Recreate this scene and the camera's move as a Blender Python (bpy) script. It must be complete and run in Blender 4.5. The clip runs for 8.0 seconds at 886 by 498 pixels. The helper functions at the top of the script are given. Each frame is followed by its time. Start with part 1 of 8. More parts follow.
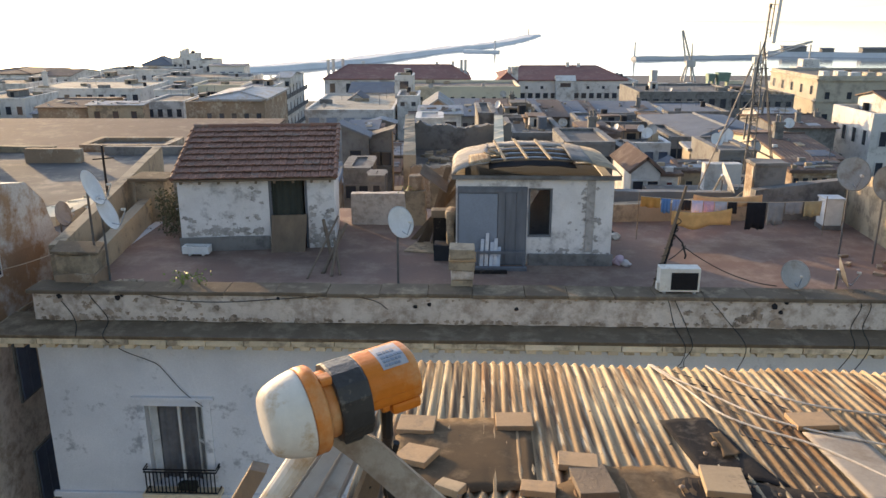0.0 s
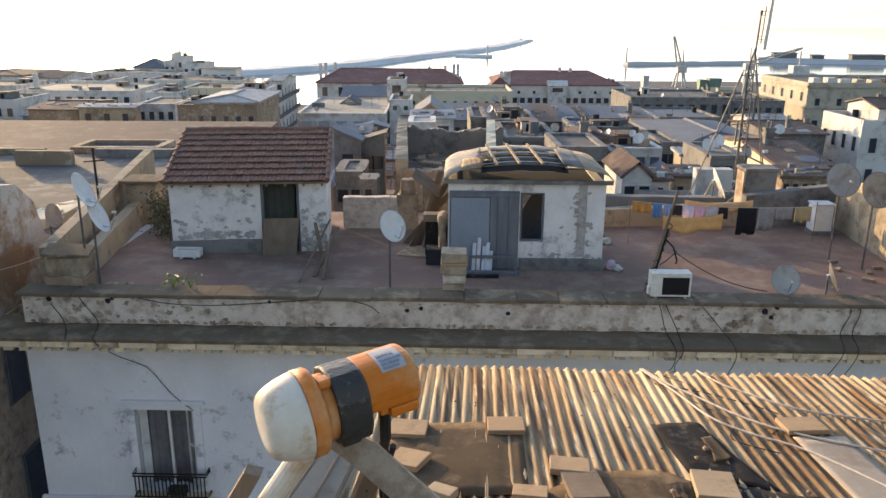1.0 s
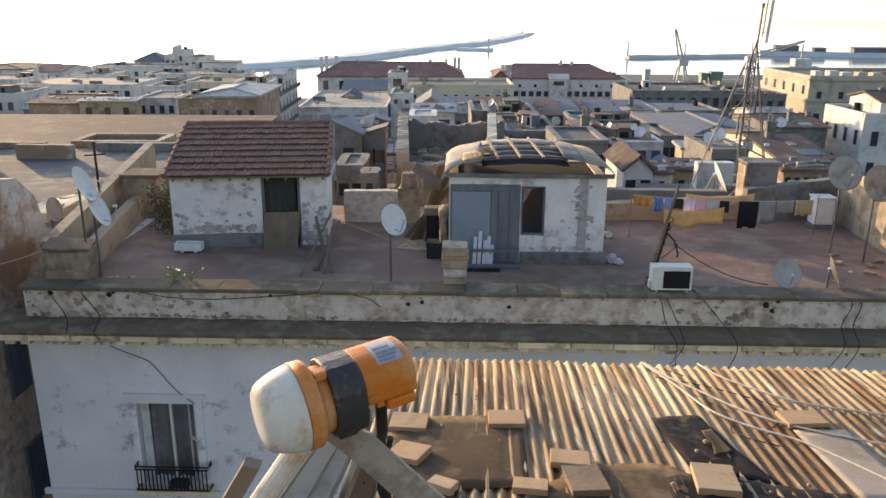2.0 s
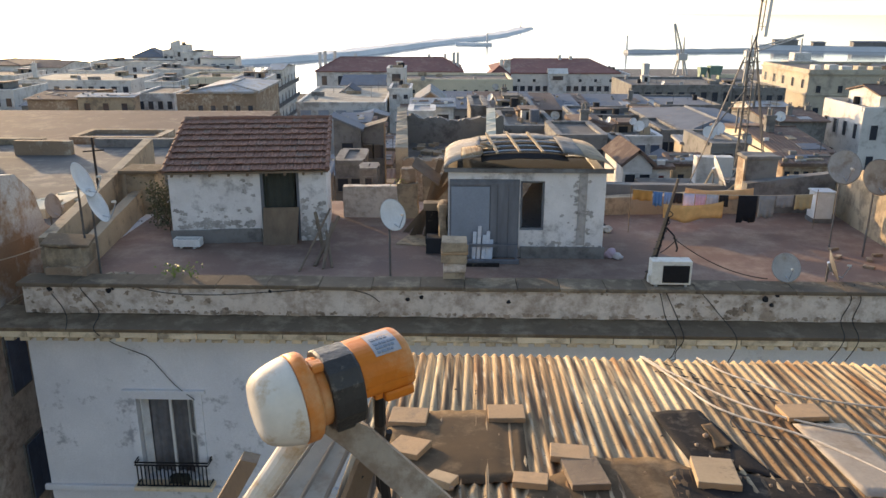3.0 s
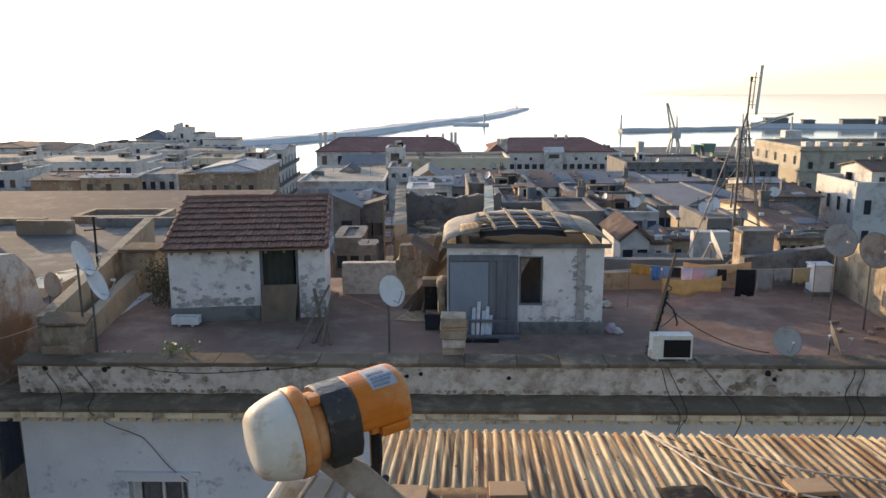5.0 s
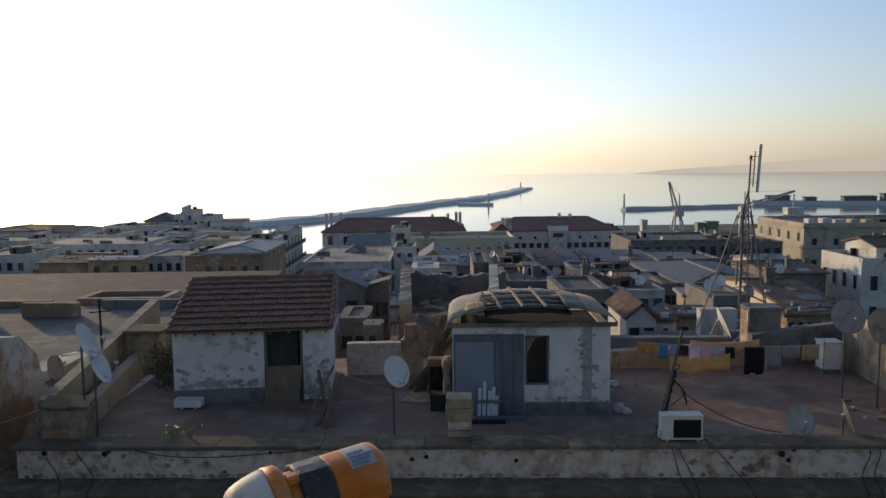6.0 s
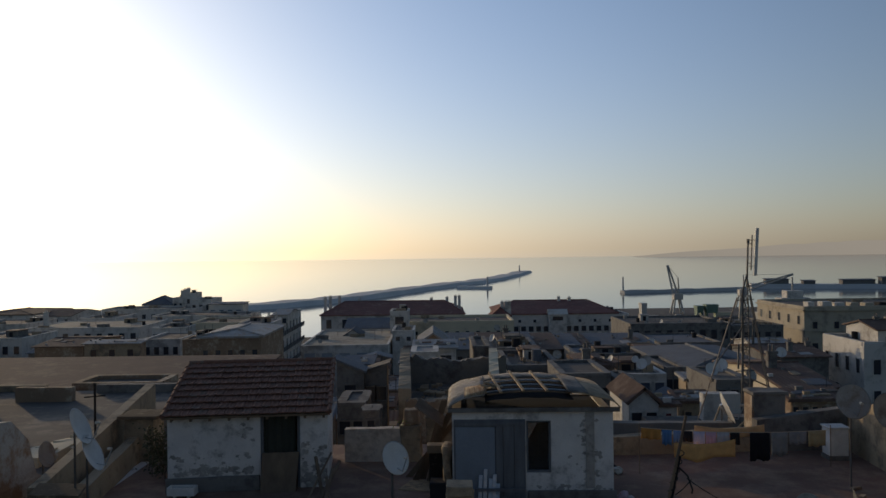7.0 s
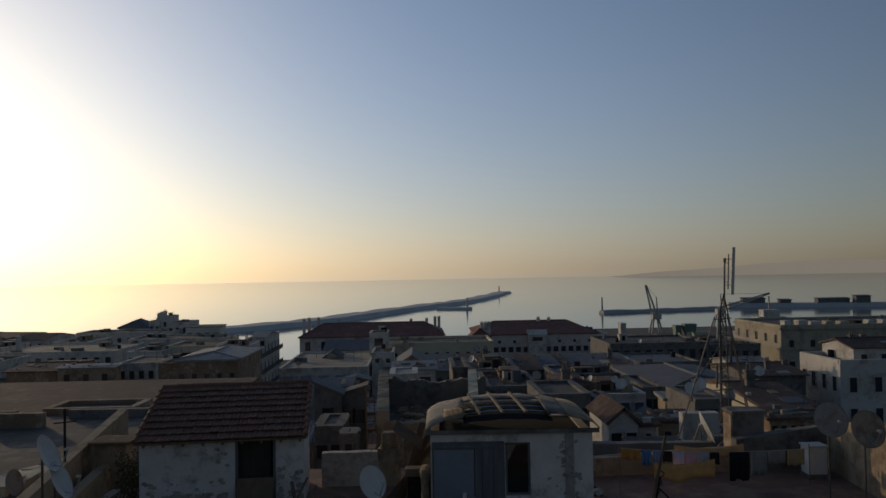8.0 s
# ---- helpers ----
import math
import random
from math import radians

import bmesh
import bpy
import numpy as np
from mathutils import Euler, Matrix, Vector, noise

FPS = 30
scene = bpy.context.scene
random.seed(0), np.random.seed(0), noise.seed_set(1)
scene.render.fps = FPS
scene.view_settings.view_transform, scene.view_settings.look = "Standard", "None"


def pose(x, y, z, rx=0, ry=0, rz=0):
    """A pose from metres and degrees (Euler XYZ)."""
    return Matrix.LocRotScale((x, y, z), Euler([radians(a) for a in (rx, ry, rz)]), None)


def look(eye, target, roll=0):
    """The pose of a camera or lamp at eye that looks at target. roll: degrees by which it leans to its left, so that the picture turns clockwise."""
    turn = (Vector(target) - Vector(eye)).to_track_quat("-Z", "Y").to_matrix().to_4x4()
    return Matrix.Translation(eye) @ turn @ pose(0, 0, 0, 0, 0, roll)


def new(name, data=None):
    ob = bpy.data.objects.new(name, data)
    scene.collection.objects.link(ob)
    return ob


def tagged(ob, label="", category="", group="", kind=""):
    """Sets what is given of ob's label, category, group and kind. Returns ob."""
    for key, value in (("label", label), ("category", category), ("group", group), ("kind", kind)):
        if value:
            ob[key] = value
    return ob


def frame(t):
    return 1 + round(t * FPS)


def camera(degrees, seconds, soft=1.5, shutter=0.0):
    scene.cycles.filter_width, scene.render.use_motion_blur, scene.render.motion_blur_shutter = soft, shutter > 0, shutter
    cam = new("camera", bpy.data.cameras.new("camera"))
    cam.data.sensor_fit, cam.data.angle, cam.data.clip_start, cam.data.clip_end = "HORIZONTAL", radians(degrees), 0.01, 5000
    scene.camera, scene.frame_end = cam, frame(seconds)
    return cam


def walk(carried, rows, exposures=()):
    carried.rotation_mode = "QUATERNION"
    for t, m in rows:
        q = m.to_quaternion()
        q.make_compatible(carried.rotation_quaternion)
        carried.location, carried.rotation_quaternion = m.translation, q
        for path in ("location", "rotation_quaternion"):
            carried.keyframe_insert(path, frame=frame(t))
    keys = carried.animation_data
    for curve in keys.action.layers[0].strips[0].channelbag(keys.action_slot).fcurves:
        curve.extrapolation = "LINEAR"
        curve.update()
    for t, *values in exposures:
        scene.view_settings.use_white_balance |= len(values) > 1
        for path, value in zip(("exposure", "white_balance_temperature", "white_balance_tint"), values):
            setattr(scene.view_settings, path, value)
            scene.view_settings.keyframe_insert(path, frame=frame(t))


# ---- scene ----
cam = camera(59.0, 8.0)
PATH = [
    (0, (0.001, -0.009, 6.205), (0.001, 1.904, 5.623), -0.0),
    (0.5, (0.001, -0.015, 6.206), (0.018, 1.9, 5.629), 0.2),
    (1, (-0.004, -0.009, 6.204), (0.017, 1.907, 5.632), 0.4),
    (1.5, (-0.002, -0.011, 6.204), (0.016, 1.904, 5.626), 0.4),
    (3, (0.0, -0.002, 6.197), (0.02, 1.906, 5.598), 0.2),
    (3.5, (-0.004, -0.002, 6.192), (-0.002, 1.909, 5.603), 0.0),
    (4, (-0.004, -0.001, 6.181), (0.0, 1.917, 5.614), 0.1),
    (4.2, (-0.003, -0.004, 6.178), (0.003, 1.922, 5.639), -0.0),
    (5.5, (0.011, -0.025, 6.171), (0.039, 1.95, 5.858), -0.2),
    (6, (0.021, -0.035, 6.174), (0.032, 1.954, 5.965), -0.7),
    (6.5, (0.008, -0.067, 6.178), (0.031, 1.93, 6.059), -0.6),
    (7, (0.002, -0.064, 6.177), (0.018, 1.936, 6.18), -0.7),
    (7.5, (0.034, -0.03, 6.173), (0.053, 1.969, 6.233), -0.9),
    (8, (0.056, 0.065, 6.159), (0.125, 2.063, 6.215), -1.0),
]
walk(cam, [(t, look(e, g, r)) for t, e, g, r in PATH],
     exposures=[(0.0, 1.34, 9150, 14), (4.2, 1.28, 9150, 14), (5.5, 0.48, 7950, 13), (6.5, -0.74, 7700, 11), (7.0, -1.08, 7750, 11), (8.0, -1.64, 7850, 11)])

# ---- light ----
SUN_AZ, SUN_EL = -38.0, 7.2      # degrees from straight ahead (negative: to the left), and above the horizon
SUN_WAY = Vector((math.sin(radians(SUN_AZ)) * math.cos(radians(SUN_EL)), math.cos(radians(SUN_AZ)) * math.cos(radians(SUN_EL)), math.sin(radians(SUN_EL))))
world = bpy.data.worlds.new("sky")
scene.world = world
world.use_nodes = True
wn = world.node_tree
sky = wn.nodes.new("ShaderNodeTexSky")
sky.sky_type = "NISHITA"
sky.sun_disc = False
sky.sun_elevation, sky.sun_rotation = radians(SUN_EL), radians(SUN_AZ)
sky.air_density, sky.dust_density, sky.ozone_density = 1.0, 1.2, 2.0


def add_haze():
    """Sea haze: a pale veil low over the horizon, brighter towards the sun."""
    n, l = wn.nodes, wn.links

    def maths(op, a, b=None):
        m = n.new("ShaderNodeMath")
        m.operation = op
        for sock, v in zip(m.inputs, (a, b)):
            if isinstance(v, (int, float)):
                sock.default_value = v
            elif v is not None:
                l.new(v, sock)
        return m.outputs[0]
    co = n.new("ShaderNodeTexCoord")
    sep = n.new("ShaderNodeSeparateXYZ")
    l.new(co.outputs["Generated"], sep.inputs[0])
    dot = n.new("ShaderNodeVectorMath")
    dot.operation = "DOT_PRODUCT"
    l.new(co.outputs["Generated"], dot.inputs[0])
    dot.inputs[1].default_value = SUN_WAY
    low = maths("POWER", 2.718, maths("MULTIPLY", maths("ABSOLUTE", sep.outputs[2]), -HAZE_FALL))
    toward = maths("MAXIMUM", dot.outputs["Value"], 0.0)
    glow = maths("ADD", HAZE_BASE, maths("MULTIPLY", maths("POWER", toward, 3.0), HAZE_SUN))
    veil = maths("MULTIPLY", low, glow)
    aureole = maths("MULTIPLY", maths("POWER", toward, 14.0), AUREOLE)
    both = n.new("ShaderNodeMix")
    both.data_type, both.blend_type = "RGBA", "ADD"
    both.inputs[0].default_value = 1.0
    tint = n.new("ShaderNodeVectorMath")
    tint.operation = "SCALE"
    tint.inputs[0].default_value = HAZE_TINT
    l.new(maths("ADD", veil, aureole), tint.inputs["Scale"])
    blue = n.new("ShaderNodeVectorMath")
    blue.operation = "MULTIPLY"
    blue.inputs[1].default_value = SKY_TINT
    l.new(sky.outputs[0], blue.inputs[0])
    l.new(blue.outputs[0], both.inputs[6])
    l.new(tint.outputs[0], both.inputs[7])
    air = maths("MULTIPLY", maths("POWER", 2.718, maths("MULTIPLY", maths("ABSOLUTE", sep.outputs[2]), -1.5)), maths("ADD", AIR_BASE, maths("MULTIPLY", maths("POWER", toward, 1.5), AIR_SUN)))
    air = maths("MULTIPLY", air, maths("SUBTRACT", 1.0, maths("MULTIPLY", low, 0.8)))
    airs = n.new("ShaderNodeVectorMath")
    airs.operation = "SCALE"
    airs.inputs[0].default_value = AIR_TINT
    l.new(air, airs.inputs["Scale"])
    full = n.new("ShaderNodeMix")
    full.data_type, full.blend_type = "RGBA", "ADD"
    full.inputs[0].default_value = 1.0
    l.new(both.outputs[2], full.inputs[6])
    l.new(airs.outputs[0], full.inputs[7])
    l.new(full.outputs[2], n["Background"].inputs[0])


HAZE_FALL, HAZE_BASE, HAZE_SUN, AUREOLE, HAZE_TINT = 7.5, 1.75, 9.0, 8.0, (1.0, 0.90, 0.70)
AIR_BASE, AIR_SUN, AIR_TINT = 0.9, 8.0, (0.42, 0.76, 1.50)
SKY_TINT = (0.85, 1.0, 1.28)
add_haze()
wn.nodes["Background"].inputs[1].default_value = 0.15
sun = new("sun", bpy.data.lights.new("sun", "SUN"))
sun.data.energy, sun.data.angle, sun.data.color = 3.1, radians(0.6), (1.0, 0.80, 0.55)
sun.matrix_basis = look((0, 0, 40), Vector((0, 0, 40)) - SUN_WAY)


# ---- materials ----
def mat(name, base, second=None, rough=0.8, scale=1.5, amount=0.5, fine=25.0, bump=0.3, metal=0.0, third=None, third_at=0.62,
        stretch=(1, 1, 1), vary=0.0, third_scale=2.5, sharp=0.08, spec=0.22, run_on=False):
    """A surface: base mixed with second by wide noise, third in patches with a worn edge, fine grain and relief, and vary: a change from piece to piece."""
    m = bpy.data.materials.new(name)
    m.use_nodes = True
    n, l = m.node_tree.nodes, m.node_tree.links
    bsdf = n["Principled BSDF"]
    bsdf.inputs["Roughness"].default_value, bsdf.inputs["Metallic"].default_value = rough, metal
    bsdf.inputs["Specular IOR Level"].default_value = spec
    co = n.new("ShaderNodeTexCoord")
    mp = n.new("ShaderNodeMapping")
    mp.inputs["Scale"].default_value = stretch
    l.new(co.outputs["Object"], mp.inputs[0])
    if run_on:                       # pieces laid side by side share one pattern
        own = n.new("ShaderNodeNewGeometry")
        l.new(own.outputs["Position"], mp.inputs[0])
    elif vary:
        own = n.new("ShaderNodeObjectInfo")
        shift = n.new("ShaderNodeVectorMath")
        shift.operation = "SCALE"
        shift.inputs[0].default_value = (37, 23, 11)
        l.new(own.outputs["Random"], shift.inputs["Scale"])
        l.new(shift.outputs[0], mp.inputs["Location"])

    def noise_tex(sc, detail=6.0, rg=0.6):
        t = n.new("ShaderNodeTexNoise")
        t.inputs["Scale"].default_value, t.inputs["Detail"].default_value, t.inputs["Roughness"].default_value = sc, detail, rg
        l.new(mp.outputs[0], t.inputs["Vector"])
        return t

    def mix(fac, a, b, kind="MIX"):
        x = n.new("ShaderNodeMix")
        x.data_type, x.blend_type = "RGBA", kind
        for val, sock in ((fac, x.inputs[0]), (a, x.inputs[6]), (b, x.inputs[7])):
            if isinstance(val, bpy.types.NodeSocket):
                l.new(val, sock)
            elif isinstance(val, float):
                sock.default_value = val
            else:
                sock.default_value = (*val, 1)
        return x.outputs[2]

    def ramp(src, lo, hi, out=1.0):
        r = n.new("ShaderNodeMapRange")
        r.inputs[1].default_value, r.inputs[2].default_value, r.inputs[4].default_value = lo, hi, out
        l.new(src, r.inputs[0])
        return r.outputs[0]

    second = second or tuple(c * 0.72 for c in base)
    wide, grain = noise_tex(scale), noise_tex(fine, 4.0)
    col = mix(ramp(wide.outputs[0], 0.5 - amount * 0.3, 0.5 + amount * 0.3), base, second)
    if third:
        patch = noise_tex(third_scale, 8.0, 0.68)
        zone = noise_tex(third_scale * 0.23, 2.0)
        both = n.new("ShaderNodeMath")
        both.operation = "MULTIPLY_ADD"
        l.new(zone.outputs[0], both.inputs[0])
        both.inputs[1].default_value = 0.55
        l.new(patch.outputs[0], both.inputs[2])
        col = mix(ramp(both.outputs[0], third_at + 0.275 - sharp, third_at + 0.275 + sharp), col, third)
    col = mix(ramp(grain.outputs[0], 0.35, 0.75, 0.35), col, tuple(c * 0.6 for c in base))
    if vary:
        info = n.new("ShaderNodeObjectInfo")
        hue = n.new("ShaderNodeHueSaturation")
        l.new(col, hue.inputs["Color"])
        l.new(ramp_from(n, l, info.outputs["Random"], 1 - vary, 1 + vary), hue.inputs["Value"])
        col = hue.outputs[0]
    l.new(col, bsdf.inputs["Base Color"])
    if bump:
        b = n.new("ShaderNodeBump")
        b.inputs["Strength"].default_value, b.inputs["Distance"].default_value = bump, 0.02
        l.new(grain.outputs[0], b.inputs["Height"])
        l.new(b.outputs[0], bsdf.inputs["Normal"])
    return m


def ramp_from(n, l, src, lo, hi):
    r = n.new("ShaderNodeMapRange")
    r.inputs[3].default_value, r.inputs[4].default_value = lo, hi
    l.new(src, r.inputs[0])
    return r.outputs[0]


M_FACADE = mat("facade_plaster", (0.70, 0.70, 0.71), (0.58, 0.59, 0.61), 0.9, 0.7, 0.6, 30, 0.25, third=(0.33, 0.335, 0.35), third_at=0.64, third_scale=2.6, sharp=0.05)
M_PARAPET = mat("parapet_plaster", (0.67, 0.59, 0.515), (0.50, 0.42, 0.35), 0.92, 2.2, 0.8, 26, 0.5, third=(0.27, 0.20, 0.15), third_at=0.555, third_scale=4.5, sharp=0.14)
M_PEEL = mat("bare_cement", (0.42, 0.395, 0.37), (0.29, 0.27, 0.25), 0.95, 6.0, 0.8, 40, 0.6, third=(0.20, 0.185, 0.17), third_at=0.58, third_scale=7)
M_PEELBROWN = mat("bare_brown_mortar", (0.42, 0.33, 0.255), (0.27, 0.205, 0.155), 0.95, 5.0, 0.8, 40, 0.7, third=(0.16, 0.12, 0.09), third_at=0.58, third_scale=7)
M_HUT = mat("hut_whitewash", (0.70, 0.675, 0.65), (0.56, 0.535, 0.51), 0.92, 1.6, 0.7, 30, 0.45, third=(0.27, 0.25, 0.24), third_at=0.635, third_scale=3.4, sharp=0.10)
M_COPING = mat("coping_stone", (0.185, 0.14, 0.098), (0.115, 0.088, 0.066), 0.95, 1.4, 0.8, 18, 0.6, third=(0.29, 0.225, 0.155), third_at=0.60, third_scale=3.0, vary=0.10, spec=0.05)
M_LEDGE = mat("ledge_concrete", (0.185, 0.135, 0.09), (0.125, 0.092, 0.065), 0.97, 1.6, 0.8, 20, 0.35, third=(0.25, 0.19, 0.13), third_at=0.58, third_scale=3, spec=0.03)
M_CORNICE = mat("cornice_stone", (0.74, 0.60, 0.42), (0.58, 0.46, 0.31), 0.9, 2.5, 0.7, 30, 0.45, third=(0.26, 0.20, 0.14), third_at=0.60, vary=0.16)
M_TERRACE = mat("terrace_screed", (0.235, 0.140, 0.105), (0.165, 0.105, 0.085), 0.93, 0.5, 0.7, 14, 0.35, third=(0.30, 0.215, 0.165), third_at=0.58, third_scale=1.3, sharp=0.12)
M_TILE = mat("roof_tile", (0.245, 0.118, 0.08), (0.18, 0.09, 0.066), 0.88, 3.0, 0.6, 40, 0.4, third=(0.16, 0.12, 0.095), third_at=0.60, vary=0.12)
M_BROWN = mat("brown_plaster", (0.31, 0.215, 0.145), (0.21, 0.145, 0.10), 0.93, 0.8, 0.7, 14, 0.7, third=(0.46, 0.39, 0.30), third_at=0.58)
M_TAN = mat("tan_plaster", (0.41, 0.32, 0.22), (0.29, 0.225, 0.158), 0.93, 0.8, 0.7, 14, 0.6, third=(0.17, 0.135, 0.10), third_at=0.56, third_scale=2.2)
M_GREY = mat("grey_render", (0.225, 0.215, 0.20), (0.15, 0.143, 0.135), 0.93, 0.8, 0.8, 12, 0.5, third=(0.10, 0.093, 0.086), third_at=0.57, third_scale=2.0)
M_WHITE = mat("town_white", (0.64, 0.62, 0.58), (0.48, 0.46, 0.43), 0.92, 0.25, 0.7, 6, 0.3, third=(0.30, 0.275, 0.245), third_at=0.58, third_scale=0.9)
M_CREAM = mat("town_cream", (0.66, 0.57, 0.42), (0.52, 0.45, 0.33), 0.92, 0.25, 0.7, 6, 0.3, third=(0.36, 0.31, 0.24), third_at=0.66, third_scale=0.5)
M_FLAT = mat("flat_roof_screed", (0.15, 0.135, 0.12), (0.095, 0.087, 0.08), 0.95, 0.5, 0.8, 5, 0.4, third=(0.26, 0.225, 0.185), third_at=0.60, third_scale=1.3)
M_REDROOF = mat("red_roof_tiles", (0.225, 0.095, 0.078), (0.165, 0.075, 0.065), 0.9, 0.3, 0.6, 9, 0.5, third=(0.26, 0.15, 0.115), third_at=0.60, third_scale=1.0)
M_BROWNROOF = mat("brown_roof_tiles", (0.155, 0.10, 0.078), (0.11, 0.075, 0.062), 0.92, 0.8, 0.7, 9, 0.5, third=(0.23, 0.165, 0.125), third_at=0.60, third_scale=1.6)
M_SLATE = mat("grey_sheet_roof", (0.145, 0.16, 0.182), (0.105, 0.115, 0.13), 0.8, 0.6, 0.7, 8, 0.3, third=(0.19, 0.165, 0.145), third_at=0.63, third_scale=1.6, spec=0.15)
M_PALESHEET = mat("pale_sheet_roof", (0.34, 0.335, 0.325), (0.24, 0.235, 0.23), 0.7, 0.6, 0.6, 8, 0.3, third=(0.26, 0.19, 0.13), third_at=0.58, spec=0.3)
M_ZINC = mat("zinc_strip", (0.44, 0.49, 0.54), (0.34, 0.385, 0.43), 0.5, 12, 0.6, 80, 0.05, metal=0.15, third=(0.26, 0.25, 0.24), third_at=0.60, third_scale=20)
M_OLDSHEET = mat("peeling_white_sheet", (0.36, 0.335, 0.30), (0.22, 0.19, 0.16), 0.9, 3.0, 0.8, 30, 0.3, third=(0.15, 0.115, 0.085), third_at=0.57, third_scale=5.0)
M_FELT = mat("roofing_felt", (0.105, 0.068, 0.040), (0.06, 0.042, 0.028), 0.9, 3.0, 0.8, 60, 0.08, third=(0.16, 0.112, 0.07), third_at=0.58, third_scale=6, spec=0.08)
M_BITUMEN = mat("bitumen", (0.032, 0.028, 0.026), (0.02, 0.018, 0.018), 0.9, 4.0, 0.7, 60, 0.3, third=(0.10, 0.083, 0.066), third_at=0.63, third_scale=8, spec=0.05)
M_BRICKTILE = mat("loose_tile", (0.40, 0.255, 0.145), (0.31, 0.20, 0.115), 0.85, 6.0, 0.7, 60, 0.05, third=(0.24, 0.17, 0.11), third_at=0.60, third_scale=9, vary=0.12)
M_WOOD = mat("weathered_wood", (0.20, 0.145, 0.10), (0.13, 0.095, 0.07), 0.88, 4.0, 0.6, 40, 0.4, stretch=(1, 1, 0.3))
M_PALEWOOD = mat("pale_wood", (0.42, 0.305, 0.19), (0.30, 0.215, 0.135), 0.85, 4.0, 0.7, 40, 0.10, third=(0.17, 0.125, 0.085), third_at=0.60, third_scale=8)
M_DOORGREY = mat("grey_painted_door", (0.22, 0.255, 0.30), (0.18, 0.21, 0.245), 0.7, 1.2, 0.5, 25, 0.2, third=(0.15, 0.145, 0.14), third_at=0.68)
M_DOORDARK = mat("dark_grey_boards", (0.16, 0.17, 0.185), (0.11, 0.115, 0.125), 0.8, 2.0, 0.6, 25, 0.3, stretch=(3, 3, 0.4))
M_GREENDARK = mat("dark_green_curtain", (0.05, 0.055, 0.045), (0.035, 0.04, 0.034), 0.95, 2.0, 0.6, 30, 0.2)
# near-black things, and painted darkness for unlit rooms, doorways and holes
M_DARK = mat("near_black_and_unlit_inside", (0.025, 0.026, 0.03), (0.018, 0.018, 0.02), 0.9, 1.0, 0.3, 10, 0.0)
M_GLASS = mat("window_glass_dark", (0.035, 0.042, 0.055), (0.025, 0.03, 0.04), 0.15, 0.6, 0.5, 8, 0.0, spec=0.6)
M_SHUTTER = mat("blue_grey_shutter", (0.10, 0.125, 0.175), (0.08, 0.10, 0.14), 0.7, 3.0, 0.4, 40, 0.2)
M_FRAMEW = mat("white_painted_wood", (0.72, 0.71, 0.68), (0.60, 0.59, 0.56), 0.6, 3.0, 0.4, 40, 0.1)
M_REDDOOR = mat("dull_red_door", (0.22, 0.05, 0.045), (0.16, 0.04, 0.036), 0.7, 2.0, 0.5, 25, 0.1)
M_FADED = mat("faded_blue_shutter", (0.33, 0.36, 0.40), (0.27, 0.30, 0.335), 0.8, 1.0, 0.5, 10, 0.1)
M_CREAMROOF = mat("cream_roof_screed", (0.40, 0.36, 0.29), (0.30, 0.265, 0.215), 0.95, 0.3, 0.8, 5, 0.3, third=(0.20, 0.175, 0.145), third_at=0.57, third_scale=0.6)
M_ROOFBOARD = mat("stained_fibre_board", (0.34, 0.29, 0.235), (0.26, 0.215, 0.17), 0.9, 3.0, 0.7, 40, 0.15, third=(0.20, 0.15, 0.11), third_at=0.60, third_scale=4.0)
M_PEELWALL = mat("peeling_brick_wall", (0.36, 0.225, 0.135), (0.27, 0.165, 0.10), 0.93, 1.2, 0.7, 16, 0.7, third=(0.50, 0.485, 0.45), third_at=0.50, third_scale=1.1, sharp=0.07)
M_CURTAIN = mat("grey_curtain", (0.17, 0.168, 0.172), (0.12, 0.118, 0.122), 0.95, 3.0, 0.4, 60, 0.2)
M_IRON = mat("black_iron", (0.02, 0.02, 0.022), (0.035, 0.03, 0.03), 0.55, 8.0, 0.5, 60, 0.1, metal=0.6)
M_GALV = mat("galvanised_steel", (0.46, 0.48, 0.50), (0.34, 0.36, 0.38), 0.42, 6.0, 0.5, 50, 0.1, metal=0.7)
M_MAST = mat("mast_steel", (0.135, 0.135, 0.14), (0.09, 0.085, 0.08), 0.6, 3.0, 0.5, 30, 0.1, metal=0.3)
M_DISH = mat("dish_paint", (0.60, 0.60, 0.58), (0.52, 0.51, 0.49), 0.55, 3.0, 0.5, 30, 0.1, third=(0.40, 0.34, 0.28), third_at=0.72)
M_DISHGREY = mat("grey_and_shaded_dish_paint", (0.36, 0.345, 0.32), (0.28, 0.265, 0.245), 0.6, 3.0, 0.5, 30, 0.1, third=(0.22, 0.17, 0.13), third_at=0.60)
M_DISHBROWN = mat("rusted_dish_paint", (0.34, 0.28, 0.225), (0.26, 0.20, 0.16), 0.7, 3.0, 0.5, 30, 0.1, third=(0.18, 0.115, 0.08), third_at=0.58)
M_ORANGE = mat("orange_plastic", (0.62, 0.155, 0.016), (0.54, 0.145, 0.020), 0.5, 14.0, 0.6, 160, 0.06, third=(0.58, 0.32, 0.15), third_at=0.61, third_scale=22, sharp=0.13)
M_CAP = mat("white_cap_plastic", (0.66, 0.60, 0.52), (0.56, 0.48, 0.38), 0.6, 20.0, 0.6, 120, 0.06, third=(0.44, 0.30, 0.18), third_at=0.60, third_scale=45, sharp=0.07)
M_BLACKPL = mat("black_clamp_plastic", (0.034, 0.030, 0.026), (0.05, 0.044, 0.038), 0.42, 30.0, 0.6, 150, 0.12, third=(0.20, 0.165, 0.125), third_at=0.66, third_scale=70, sharp=0.06)
